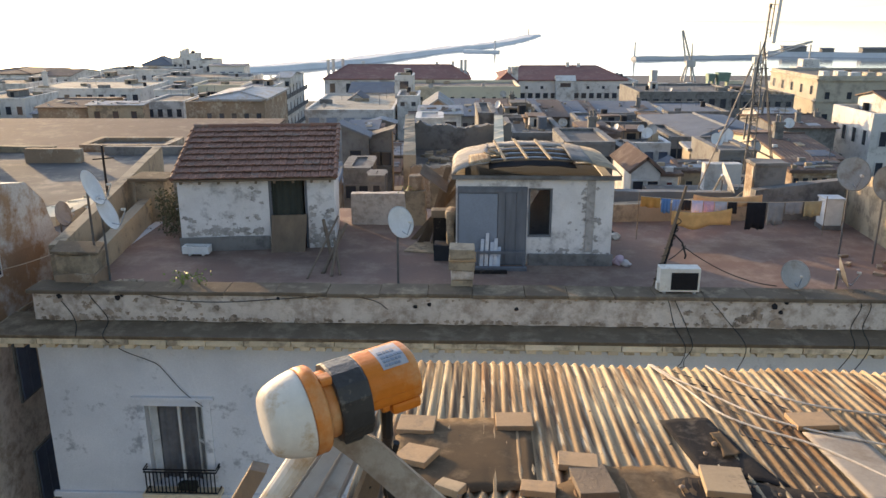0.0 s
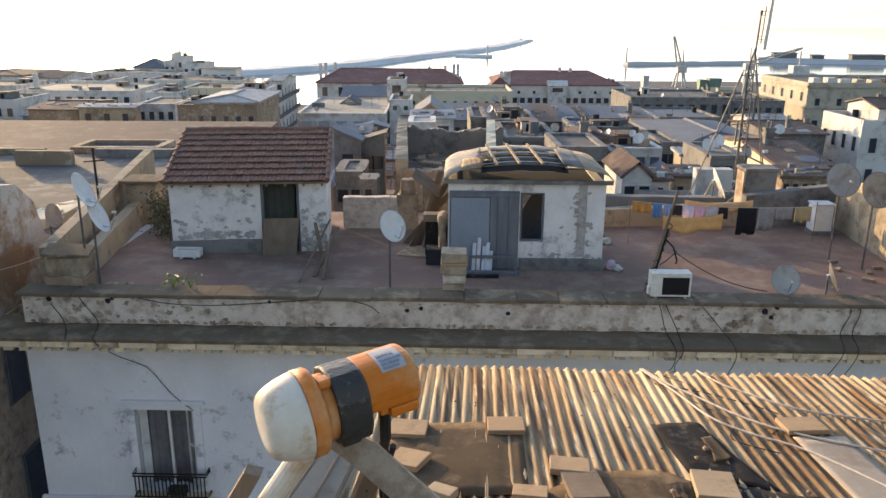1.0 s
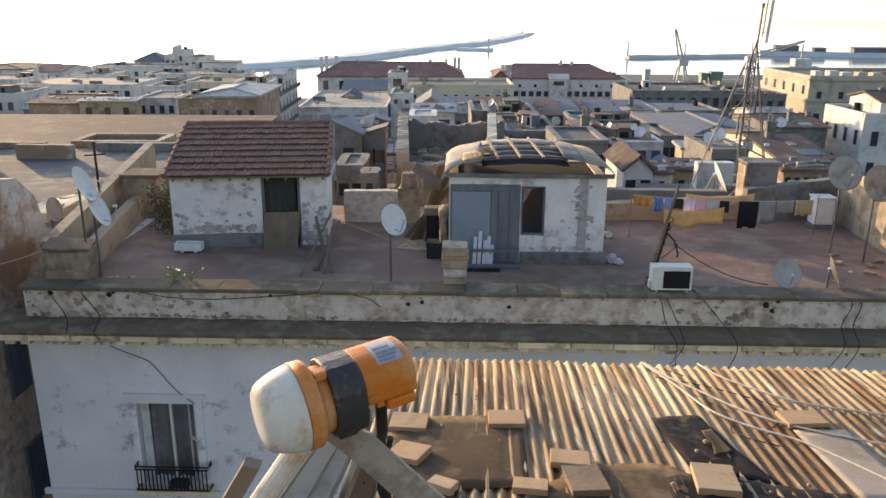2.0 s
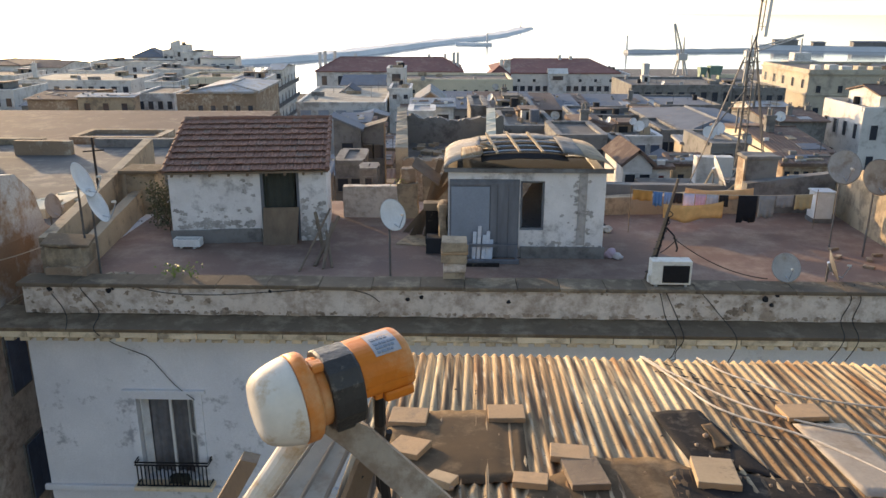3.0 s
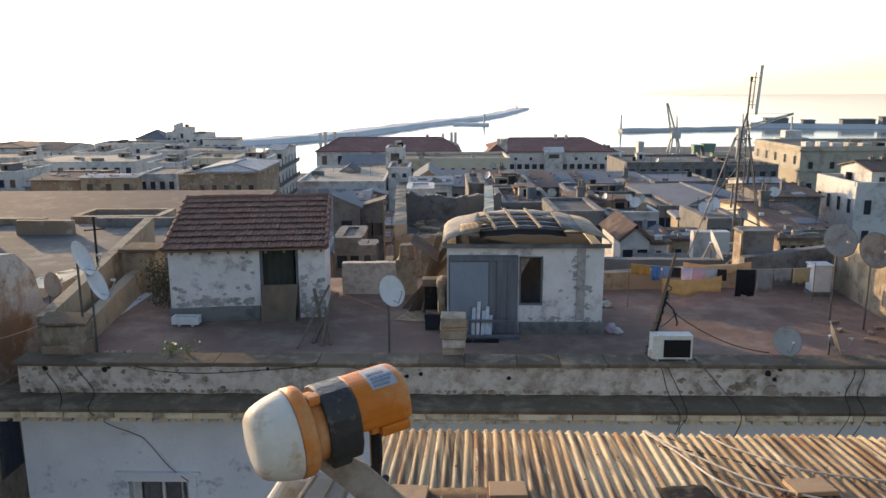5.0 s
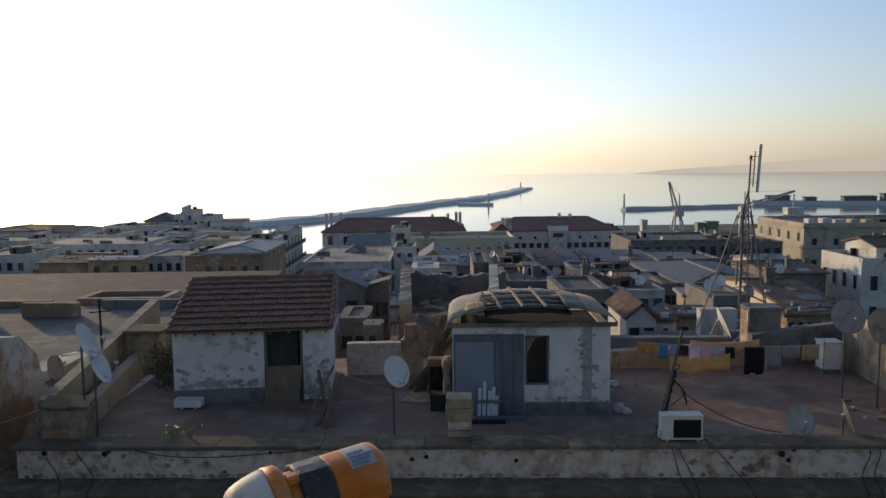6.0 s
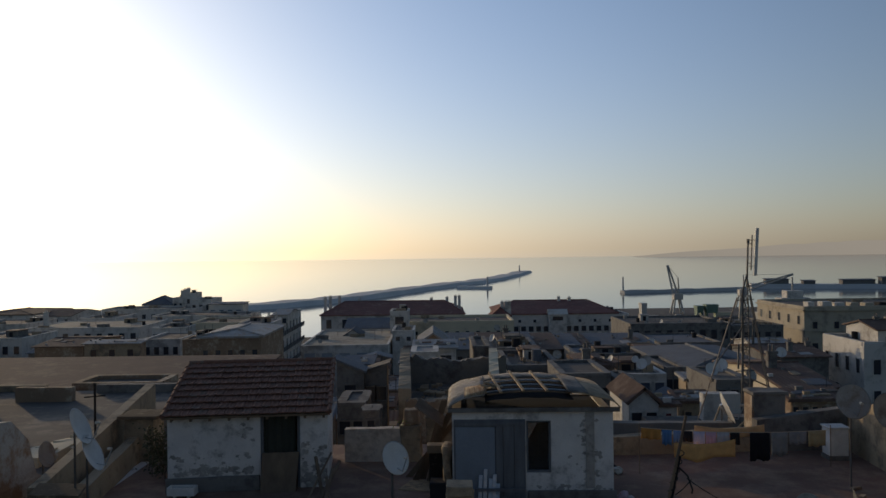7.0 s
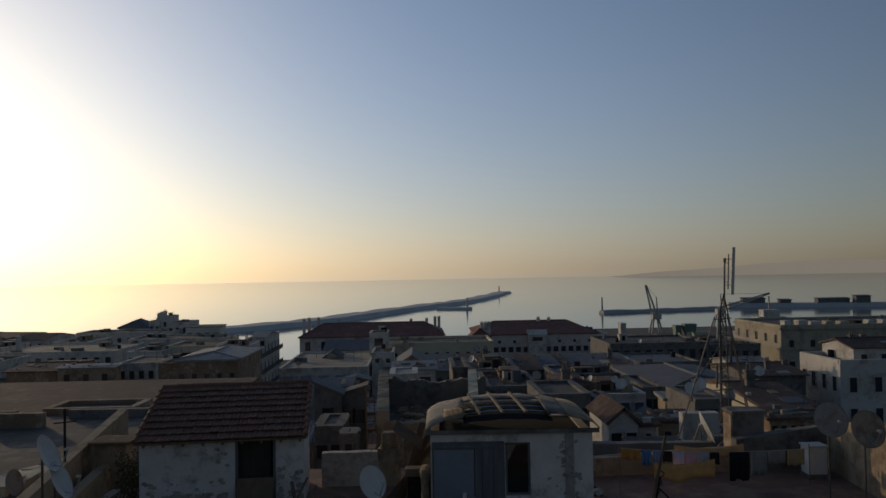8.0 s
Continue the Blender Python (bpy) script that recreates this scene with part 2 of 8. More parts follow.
M_LABEL = mat("worn_silver_label", (0.40, 0.39, 0.39), (0.32, 0.30, 0.29), 0.5, 60.0, 0.7, 200, 0.05, third=(0.56, 0.30, 0.13), third_at=0.60, third_scale=70)
M_ARM = mat("arm_grey_paint", (0.37, 0.29, 0.21), (0.27, 0.205, 0.15), 0.7, 20.0, 0.6, 120, 0.15, third=(0.20, 0.13, 0.085), third_at=0.57, third_scale=40)
M_CABLE = mat("black_cable", (0.02, 0.02, 0.02), None, 0.6, 5, 0.3, 40, 0.0)
M_ROPE = mat("pale_cable", (0.62, 0.53, 0.42), (0.5, 0.42, 0.33), 0.7, 20, 0.4, 100, 0.1)
M_AC = mat("ac_casing", (0.66, 0.63, 0.56), (0.56, 0.52, 0.45), 0.6, 5.0, 0.5, 50, 0.08, third=(0.36, 0.27, 0.18), third_at=0.70, third_scale=8)
M_STONE = mat("yellow_stone", (0.46, 0.405, 0.315), (0.36, 0.32, 0.26), 0.93, 0.3, 0.7, 3, 0.4, third=(0.25, 0.225, 0.19), third_at=0.60, third_scale=0.6)
M_ASPHALT = mat("asphalt", (0.055, 0.053, 0.05), (0.075, 0.07, 0.065), 0.95, 0.1, 0.6, 3, 0.2)
# paler than bare rock: the sea haze is put into the base colour
M_BREAK = mat("breakwater_rock", (0.66, 0.65, 0.62), (0.55, 0.54, 0.52), 0.95, 0.02, 0.6, 0.3, 0.4)
M_PIER = mat("pier_stone", (0.50, 0.50, 0.49), (0.42, 0.42, 0.41), 0.95, 0.02, 0.6, 0.3, 0.2)
M_HILL = mat("far_hills_haze_glow", (0.05, 0.05, 0.05), (0.045, 0.045, 0.045), 1.0, 0.002, 0.5, 0.02, 0.0, spec=0.0)
M_HILL.node_tree.nodes["Principled BSDF"].inputs["Emission Color"].default_value = (0.93, 0.90, 0.86, 1)   # air light over the bay: the haze is put into the hills as glow
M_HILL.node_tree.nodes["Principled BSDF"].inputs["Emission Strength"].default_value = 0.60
M_CRANE = mat("crane_paint", (0.46, 0.46, 0.44), (0.36, 0.35, 0.33), 0.6, 0.4, 0.5, 3, 0.1)
M_GREENBOX = mat("green_container", (0.16, 0.25, 0.20), (0.13, 0.20, 0.16), 0.6, 0.5, 0.5, 3, 0.1)
M_LEAF = mat("leaf_green", (0.15, 0.21, 0.045), (0.20, 0.23, 0.06), 0.6, 5, 0.6, 30, 0.0)
M_BUSH = mat("dry_shrub", (0.06, 0.07, 0.035), (0.09, 0.075, 0.04), 0.8, 4, 0.7, 30, 0.0)


def rusty_sheet():
    """Old galvanised sheet: cream scale, rust in runs down the slope, soot, and small dark spots."""
    m = bpy.data.materials.new("corrugated_rusty")
    m.use_nodes = True
    n, l = m.node_tree.nodes, m.node_tree.links
    b = n["Principled BSDF"]
    b.inputs["Roughness"].default_value, b.inputs["Specular IOR Level"].default_value = 0.85, 0.10
    geo, info = n.new("ShaderNodeNewGeometry"), n.new("ShaderNodeObjectInfo")

    def streak(across, along, detail=5.0, shift=0.0):
        mp, tx = n.new("ShaderNodeMapping"), n.new("ShaderNodeTexNoise")
        mp.inputs["Scale"].default_value, mp.inputs["Location"].default_value = (across, along, 1.0), (shift, shift, 0)
        mp.inputs["Rotation"].default_value = (0, 0, radians(3.3))
        l.new(geo.outputs["Position"], mp.inputs[0])
        l.new(mp.outputs[0], tx.inputs["Vector"])
        tx.inputs["Scale"].default_value, tx.inputs["Detail"].default_value = 1.0, detail
        return tx.outputs[0]

    def layer(under, colour, src, lo, hi, most=1.0):
        r, x = n.new("ShaderNodeMapRange"), n.new("ShaderNodeMix")
        r.inputs[1].default_value, r.inputs[2].default_value, r.inputs[4].default_value = lo, hi, most
        l.new(src, r.inputs[0])
        x.data_type = "RGBA"
        l.new(r.outputs[0], x.inputs[0])
        if isinstance(under, tuple):
            x.inputs[6].default_value = (*under, 1)
        else:
            l.new(under, x.inputs[6])
        x.inputs[7].default_value = (*colour, 1)
        return x.outputs[2]
    col = layer((0.37, 0.295, 0.195), (0.25, 0.165, 0.095), streak(2.6, 0.5), 0.40, 0.62)
    col = layer(col, (0.18, 0.092, 0.045), streak(9.0, 0.45, 6.0, 3.1), 0.50, 0.64, 0.9)
    col = layer(col, (0.075, 0.050, 0.036), streak(24.0, 0.9, 7.0, 7.7), 0.51, 0.62, 0.85)
    col = layer(col, (0.47, 0.415, 0.32), streak(30.0, 2.2, 6.0, 12.3), 0.58, 0.70, 0.6)
    col = layer(col, (0.05, 0.035, 0.028), streak(55.0, 40.0, 3.0, 5.0), 0.66, 0.71, 0.9)
    hue = n.new("ShaderNodeHueSaturation")
    l.new(col, hue.inputs["Color"])
    l.new(ramp_from(n, l, info.outputs["Random"], 0.80, 1.08), hue.inputs["Value"])
    l.new(hue.outputs[0], b.inputs["Base Color"])
    bp = n.new("ShaderNodeBump")
    bp.inputs["Strength"].default_value, bp.inputs["Distance"].default_value = 0.35, 0.01
    l.new(streak(60.0, 30.0, 5.0), bp.inputs["Height"])
    l.new(bp.outputs[0], b.inputs["Normal"])
    return m


M_RUST = rusty_sheet()


def cloth(name, base):
    return mat(name, base, tuple(c * 0.8 for c in base), 0.95, 4.0, 0.4, 80, 0.15)


def sea_material():
    m = bpy.data.materials.new("sea_water")
    m.use_nodes = True
    n, l = m.node_tree.nodes, m.node_tree.links
    b = n["Principled BSDF"]
    b.inputs["Base Color"].default_value = (0.07, 0.08, 0.085, 1)
    b.inputs["Roughness"].default_value = 0.10
    b.inputs["IOR"].default_value = 1.33
    co, w = n.new("ShaderNodeTexCoord"), n.new("ShaderNodeTexNoise")
    w.inputs["Scale"].default_value, w.inputs["Detail"].default_value = 0.06, 6
    l.new(co.outputs["Object"], w.inputs["Vector"])
    bp = n.new("ShaderNodeBump")
    bp.inputs["Strength"].default_value, bp.inputs["Distance"].default_value = 0.03, 1.0
    l.new(w.outputs[0], bp.inputs["Height"])
    l.new(bp.outputs[0], b.inputs["Normal"])
    return m


M_SEA = sea_material()

# ---- building tools ----
HERE = Matrix.Identity(4)          # the frame in which the shapes below are given


def thing(name, label, category, at=(0, 0, 0), group="", kind=""):
    ob = new(name)
    ob.empty_display_size = 0.2
    ob.matrix_basis = Matrix.Translation(HERE @ Vector(at))
    return tagged(ob, label, category, group, kind)


def part(name, bm, material, parent=None, label="", smooth=False):
    """Links a bmesh, given in the frame HERE, as one mesh under a thing or a part."""
    bm.transform(HERE)
    bmesh.ops.recalc_face_normals(bm, faces=bm.faces)
    me = bpy.data.meshes.new(name)
    bm.to_mesh(me)
    bm.free()
    me.materials.append(material)
    if smooth:
        me.polygons.foreach_set("use_smooth", [True] * len(me.polygons))
    ob = new(name, me)
    if parent:
        ob.parent = parent
        if parent.type == "EMPTY":
            ob.matrix_parent_inverse = parent.matrix_basis.inverted()
    return tagged(ob, label)


def piece(name, me, parent, m):
    """One of many alike pieces on a shared mesh, at the pose m in HERE."""
    ob = new(name, me)
    ob.parent = parent
    if parent.type == "EMPTY":
        ob.matrix_parent_inverse = parent.matrix_basis.inverted()
    ob.matrix_basis = HERE @ m
    return ob


def shared(name, bm, material):
    bmesh.ops.recalc_face_normals(bm, faces=bm.faces)
    me = bpy.data.meshes.new(name)
    bm.to_mesh(me)
    bm.free()
    me.materials.append(material)
    return me


def B():
    return bmesh.new()


def thicken(bm, d):
    """Gives an open sheet a second face at the depth d below the first and closes its rim."""
    bm.normal_update()
    for v in bm.verts:
        v.normal_update()
    faces, rim = bm.faces[:], [e for e in bm.edges if len(e.link_faces) == 1]
    low = {v: bm.verts.new(v.co - v.normal * d) for v in bm.verts[:]}
    for f in faces:
        bm.faces.new([low[v] for v in reversed(f.verts)])
    for e in rim:
        a, b = e.verts
        bm.faces.new((a, b, low[b], low[a]))


def box(bm, x0, x1, y0, y1, z0, z1, bevel=0.0):
    vs = [bm.verts.new((x, y, z)) for z in (z0, z1) for y in (y0, y1) for x in (x0, x1)]
    fs = [bm.faces.new([vs[i] for i in q]) for q in ((0, 2, 3, 1), (4, 5, 7, 6), (0, 1, 5, 4), (2, 6, 7, 3), (0, 4, 6, 2), (1, 3, 7, 5))]
    if bevel:
        es = list({e for f in fs for e in f.edges})
        bmesh.ops.bevel(bm, geom=es, offset=bevel, segments=2, affect="EDGES", profile=0.6)
    return bm


def solid(bm, bottom, top):
    """A solid between two rings of as many corners."""
    a, b = [bm.verts.new(p) for p in bottom], [bm.verts.new(p) for p in top]
    k = len(a)
    bm.faces.new(a[::-1]), bm.faces.new(b)
    for i in range(k):
        bm.faces.new((a[i], a[(i + 1) % k], b[(i + 1) % k], b[i]))
    return bm


def slab(bm, corners, thick):
    """A plate with the given upper corners, thick metres deep."""
    return solid(bm, [(x, y, z - thick) for x, y, z in corners], corners)


def tube(bm, pts, r, seg=8, r1=None):
    """A round bar along the points, from radius r to r1."""
    pts = [Vector(p) for p in pts]
    r1 = r if r1 is None else r1
    rings = []
    side = None
    for i, p in enumerate(pts):
        d = (pts[min(i + 1, len(pts) - 1)] - pts[max(i - 1, 0)]).normalized()
        if side is None:
            side = d.orthogonal().normalized()
        side = (side - d * side.dot(d)).normalized()
        up = d.cross(side)
        rad = r + (r1 - r) * i / max(1, len(pts) - 1)
        rings.append([bm.verts.new(p + (side * math.cos(a) + up * math.sin(a)) * rad) for a in [2 * math.pi * k / seg for k in range(seg)]])
    for a, b in zip(rings, rings[1:]):
        for k in range(seg):
            bm.faces.new((a[k], a[(k + 1) % seg], b[(k + 1) % seg], b[k]))
    bm.faces.new(rings[0][::-1]), bm.faces.new(rings[-1])
    return bm


def lathe(bm, profile, m, seg=32, squash=None):
    """A turned body: profile of (along, radius) about the x axis of the pose m."""
    rings = []
    for x, r in profile:
        ring = []
        for k in range(seg):
            a = 2 * math.pi * k / seg
            y, z = r * math.cos(a), r * math.sin(a)
            if squash:
                y, z = squash(y, z, r)
            ring.append(bm.verts.new(m @ Vector((x, y, z))))
        rings.append(ring)
    for a, b in zip(rings, rings[1:]):
        for k in range(seg):
            bm.faces.new((a[k], a[(k + 1) % seg], b[(k + 1) % seg], b[k]))
    bm.faces.new(rings[0][::-1]), bm.faces.new(rings[-1])
    return bm


def rough_up(bm, amount, scale=3.0, cuts=0):
    """Worn, uneven masonry: cut the edges and push the corners about."""
    if cuts:
        bmesh.ops.subdivide_edges(bm, edges=bm.edges[:], cuts=cuts, use_grid_fill=True)
    for v in bm.verts:
        v.co += noise.noise_vector(v.co * scale) * amount
    return bm


def wall_with_holes(bm, u0, u1, v0, v1, z0, z1, holes):
    """One wall slab with rectangular openings (u0, u1, z0, z1) through it."""
    us = sorted({u0, u1, *[h[0] for h in holes], *[h[1] for h in holes]})
    zs = sorted({z0, z1, *[h[2] for h in holes], *[h[3] for h in holes]})
    full = {(i, j): not any(h[0] <= us[i] < h[1] and h[2] <= zs[j] < h[3] for h in holes) for i in range(len(us) - 1) for j in range(len(zs) - 1)}
    pts = {}

    def at(i, j, k):
        if (i, j, k) not in pts:
            pts[i, j, k] = bm.verts.new((us[i], (v0, v1)[k], zs[j]))
        return pts[i, j, k]
    for (i, j), there in full.items():
        if not there:
            continue
        bm.faces.new((at(i, j, 0), at(i + 1, j, 0), at(i + 1, j + 1, 0), at(i, j + 1, 0)))
        bm.faces.new((at(i, j, 1), at(i, j + 1, 1), at(i + 1, j + 1, 1), at(i + 1, j, 1)))
        for di, dj, a, b in ((-1, 0, (i, j + 1), (i, j)), (1, 0, (i + 1, j), (i + 1, j + 1)), (0, -1, (i, j), (i + 1, j)), (0, 1, (i + 1, j + 1), (i, j + 1))):
            if not full.get((i + di, j + dj), False):
                bm.faces.new((at(*a, 0), at(*a, 1), at(*b, 1), at(*b, 0)))
    return bm


def flowing(pts, steps=6):
    """A smooth run through the points."""
    v = [Vector(p) for p in pts]
    run = []
    for i in range(len(v) - 1):
        p0, p1, p2, p3 = v[max(i - 1, 0)], v[i], v[i + 1], v[min(i + 2, len(v) - 1)]
        for j in range(steps):
            f = j / steps
            run.append(0.5 * (2 * p1 + (p2 - p0) * f + (2 * p0 - 5 * p1 + 4 * p2 - p3) * f * f + (3 * p1 - p0 - 3 * p2 + p3) * f ** 3))
    return run + [v[-1]]


def peel(v, zones, lift=0.002):
    """Ragged flakes of bare wall where plaster fell off, on the plane at v: zones of (u0, u1, z0, z1, count, size)."""
    bm = B()
    for u0, u1, z0, z1, count, size in zones:
        for k in range(count):
            u, z, r = random.uniform(u0, u1), random.uniform(z0, z1), size * random.uniform(0.25, 1.0) ** 1.6
            ph, off = random.uniform(0, 50), lift + random.uniform(0.0, 0.005)
            ring, back = [], []
            for i in range(17):
                a = 2 * math.pi * i / 17
                q = r * max(0.15, 1 + 1.15 * noise.noise((math.cos(a) * 2.3 + ph, math.sin(a) * 2.3, ph)))
                p = (min(max(u + q * math.cos(a) * 1.35, u0 - 0.03), u1 + 0.03), min(max(z + q * math.sin(a), z0 - 0.03), z1 + 0.03))
                ring.append((p[0], v - off, p[1]))
                back.append((p[0], v + 0.001, p[1]))
            solid(bm, back, ring)
    return bm


def sag(p, q, drop, n=14):
    p, q = Vector(p), Vector(q)
    return [p.lerp(q, i / n) - Vector((0, 0, drop * 4 * (i / n) * (1 - i / n))) for i in range(n + 1)]


# ---- ground, sea and distance ----
def ground_z(y):
    pts = ((-200, -12), (22, -12), (60, -13.5), (100, -17), (150, -22), (215, -30), (300, -42), (330, -45), (900, -45))
    for (a, za), (b, zb) in zip(pts, pts[1:]):
        if y <= b:
            return za + (zb - za) * (y - a) / (b - a)
    return -45


def build_ground():
    bm = B()
    xs = [-1500, -600, -300, -150, -80, -40, 0, 40, 80, 150, 300, 600, 1500]
    ys = [-200, -60, 0, 22, 40, 60, 80, 100, 125, 150, 180, 215, 255, 300, 330, 400, 470]
    grid = [[bm.verts.new((x, y, ground_z(y))) for x in xs] for y in ys]
    for a, b in zip(grid, grid[1:]):
        for i in range(len(xs) - 1):
            bm.faces.new((a[i], a[i + 1], b[i + 1], b[i]))
    tagged(part("ground", bm, M_ASPHALT), "grey asphalt streets sloping down to the harbour", "ground", kind="structure")
    bm = B()
    vs = [bm.verts.new(p) for p in ((-4900, 440, -46.2), (4900, 440, -46.2), (4900, 4900, -46.2), (-4900, 4900, -46.2))]
    bm.faces.new(vs)
    tagged(part("water", bm, M_SEA), "calm pale sea in morning haze", "sea", kind="structure")
    bm = B()
    box(bm, 95, 900, 470, 655, -60, -44.6)
    tagged(part("quay", bm, M_FLAT), "flat concrete harbour quay", "quay", kind="structure")


def mole(name, label, pts, half, height, m=None):
    """A stone mole in the sea along the points (x, y)."""
    bm = B()
    rows = []
    for i, (x, y) in enumerate(pts):
        a = Vector(pts[min(i + 1, len(pts) - 1)]) - Vector(pts[max(i - 1, 0)])
        s = Vector((a.y, -a.x)).normalized()
        j = random.uniform(0.85, 1.15)
        row = [(x - s.x * half * 1.4, y - s.y * half * 1.4, -47), (x - s.x * half * j, y - s.y * half * j, -46.2 + height * j),
               (x + s.x * half, y + s.y * half, -46.2 + height * j), (x + s.x * half * 1.4, y + s.y * half * 1.4, -47)]
        rows.append([bm.verts.new(p) for p in row])
    for a, b in zip(rows, rows[1:]):
        for k in range(4):
            bm.faces.new((a[k], a[(k + 1) % 4], b[(k + 1) % 4], b[k]))
    bm.faces.new(rows[0]), bm.faces.new(rows[-1][::-1])
    return tagged(part(name, bm, m or M_BREAK), label, "breakwater", kind="structure")


def build_distance():
    bend = [(-420, 640), (-260, 670), (-160, 740), (-118, 800), (-82, 875), (-52, 960), (-20, 1050), (12, 1125), (56, 1220), (105, 1370), (152, 1560), (196, 1760)]
    fine = []
    for a, b in zip(bend, bend[1:]):
        fine += [(a[0] + (b[0] - a[0]) * k / 4, a[1] + (b[1] - a[1]) * k / 4) for k in range(4)]
    mole("breakwater", "long grey stone breakwater curving out to sea", fine + [bend[-1]], 14, 4.5)
    mole("spur", "short stone spur with a beacon", [(30, 1075), (53, 1060), (74, 1056)], 5, 3)
    mole("pier_wall", "low straight stone harbour pier", [(213 + 12 * k, 900 + 3.0 * k) for k in range(14)], 5, 3.5, M_PIER)
    mole("outer_pier", "long low harbour mole with sheds", [(395 + 30 * k, 985 - 8 * k) for k in range(16)], 12, 5, M_PIER)
    for x, y, h, r in ((68, 1057, 10, 1.5), (214, 900, 13, 1.3), (176, 1670, 12, 1.8)):
        t = thing("beacon", "small harbour beacon tower on the mole end", "beacon", (x, y, -42))
        part("tower", tube(B(), [(x, y, -43), (x, y, -42 + h)], r, 10, r * 0.6), M_BREAK, t)
        part("lantern", tube(B(), [(x, y, -42 + h), (x, y, -40 + h)], r * 0.9, 10, r * 0.3), M_CRANE, t)
    for k, (w, h, d) in enumerate(((28, 7, 9), (14, 5, 8), (40, 6, 9), (18, 9, 9), (30, 5, 8), (12, 6, 8))):
        x = 410 + 42 * k
        t = thing("shed", "low grey harbour shed on the mole", "shed", (x, 980 - 11 * k, -42), "sheds on the mole")
        part("wall", box(B(), x, x + w, 972 - 11 * k, 972 - 11 * k + d, -44, -42 + h), M_GREY, t)
        part("roof", slab(B(), [(x - 1, 971 - 11 * k, -42 + h), (x + w + 1, 971 - 11 * k, -42 + h), (x + w + 1, 973 - 11 * k + d, -41 + h), (x - 1, 973 - 11 * k + d, -41 + h)], 0.5), M_SLATE, t)
    # hills across the bay
    bm = B()
    rows = []
    for i in range(61):
        x = 1150 + i * 52
        h = 88 * min(1, i / 22) ** 0.8 * (0.85 + 0.22 * noise.noise((i * 0.13, 3, 0)) + 0.06 * noise.noise((i * 0.5, 9, 0)))
        rows.append([bm.verts.new(p) for p in ((x, 4300, -47), (x, 4550, -46 + h), (x, 4850, -47))])
    for a, b in zip(rows, rows[1:]):
        bm.faces.new((a[0], a[1], b[1], b[0])), bm.faces.new((a[1], a[2], b[2], b[1]))
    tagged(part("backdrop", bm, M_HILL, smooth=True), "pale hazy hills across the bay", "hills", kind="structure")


def harbour_crane(x, y, jib_tip, label):
    """A slewing harbour crane: portal, cabin, lattice jib."""
    t = thing("harbour_crane", label, "crane", (x, y, -44.6))
    bm = B()
    for dx, dy in ((-4, -4), (4, -4), (4, 4), (-4, 4)):
        tube(bm, [(x + dx, y + dy, -44.6), (x + dx * 0.5, y + dy * 0.5, -34)], 0.7, 6)
    part("portal", bm, M_CRANE, t)
    part("cabin", box(B(), x - 3, x + 4, y - 3, y + 3, -34, -29, 0.3), M_CRANE, t)
    a, b = Vector((x - 1, y, -30)), Vector(jib_tip)
    d = (b - a).normalized()
    s = Vector((d.z, 0, -d.x)).normalized()
    bm = B()
    for k in (-1, 1):
        for w in (-0.9, 0.9):
            tube(bm, [a + s * 1.8 * k + Vector((0, w, 0)), b + s * 0.4 * k + Vector((0, w * 0.4, 0))], 0.5, 5)
    n = 12
    for i in range(n):
        p0, p1 = a.lerp(b, i / n), a.lerp(b, (i + 1) / n)
        w0, w1 = 1.8 - 1.4 * i / n, 1.8 - 1.4 * (i + 1) / n
        k = 1 if i % 2 else -1
        tube(bm, [p0 + s * w0 * k, p1 - s * w1 * k], 0.22, 4)
    part("jib", bm, M_CRANE, t)
    part("mast", tube(B(), [(x + 1.5, y, -29), (x + 1.0, y, -17)], 0.8, 6, 0.4), M_CRANE, t)
    bm = B()
    tube(bm, [(x + 1.0, y, -17), b], 0.16, 4)
    part("stay", bm, M_CRANE, t)


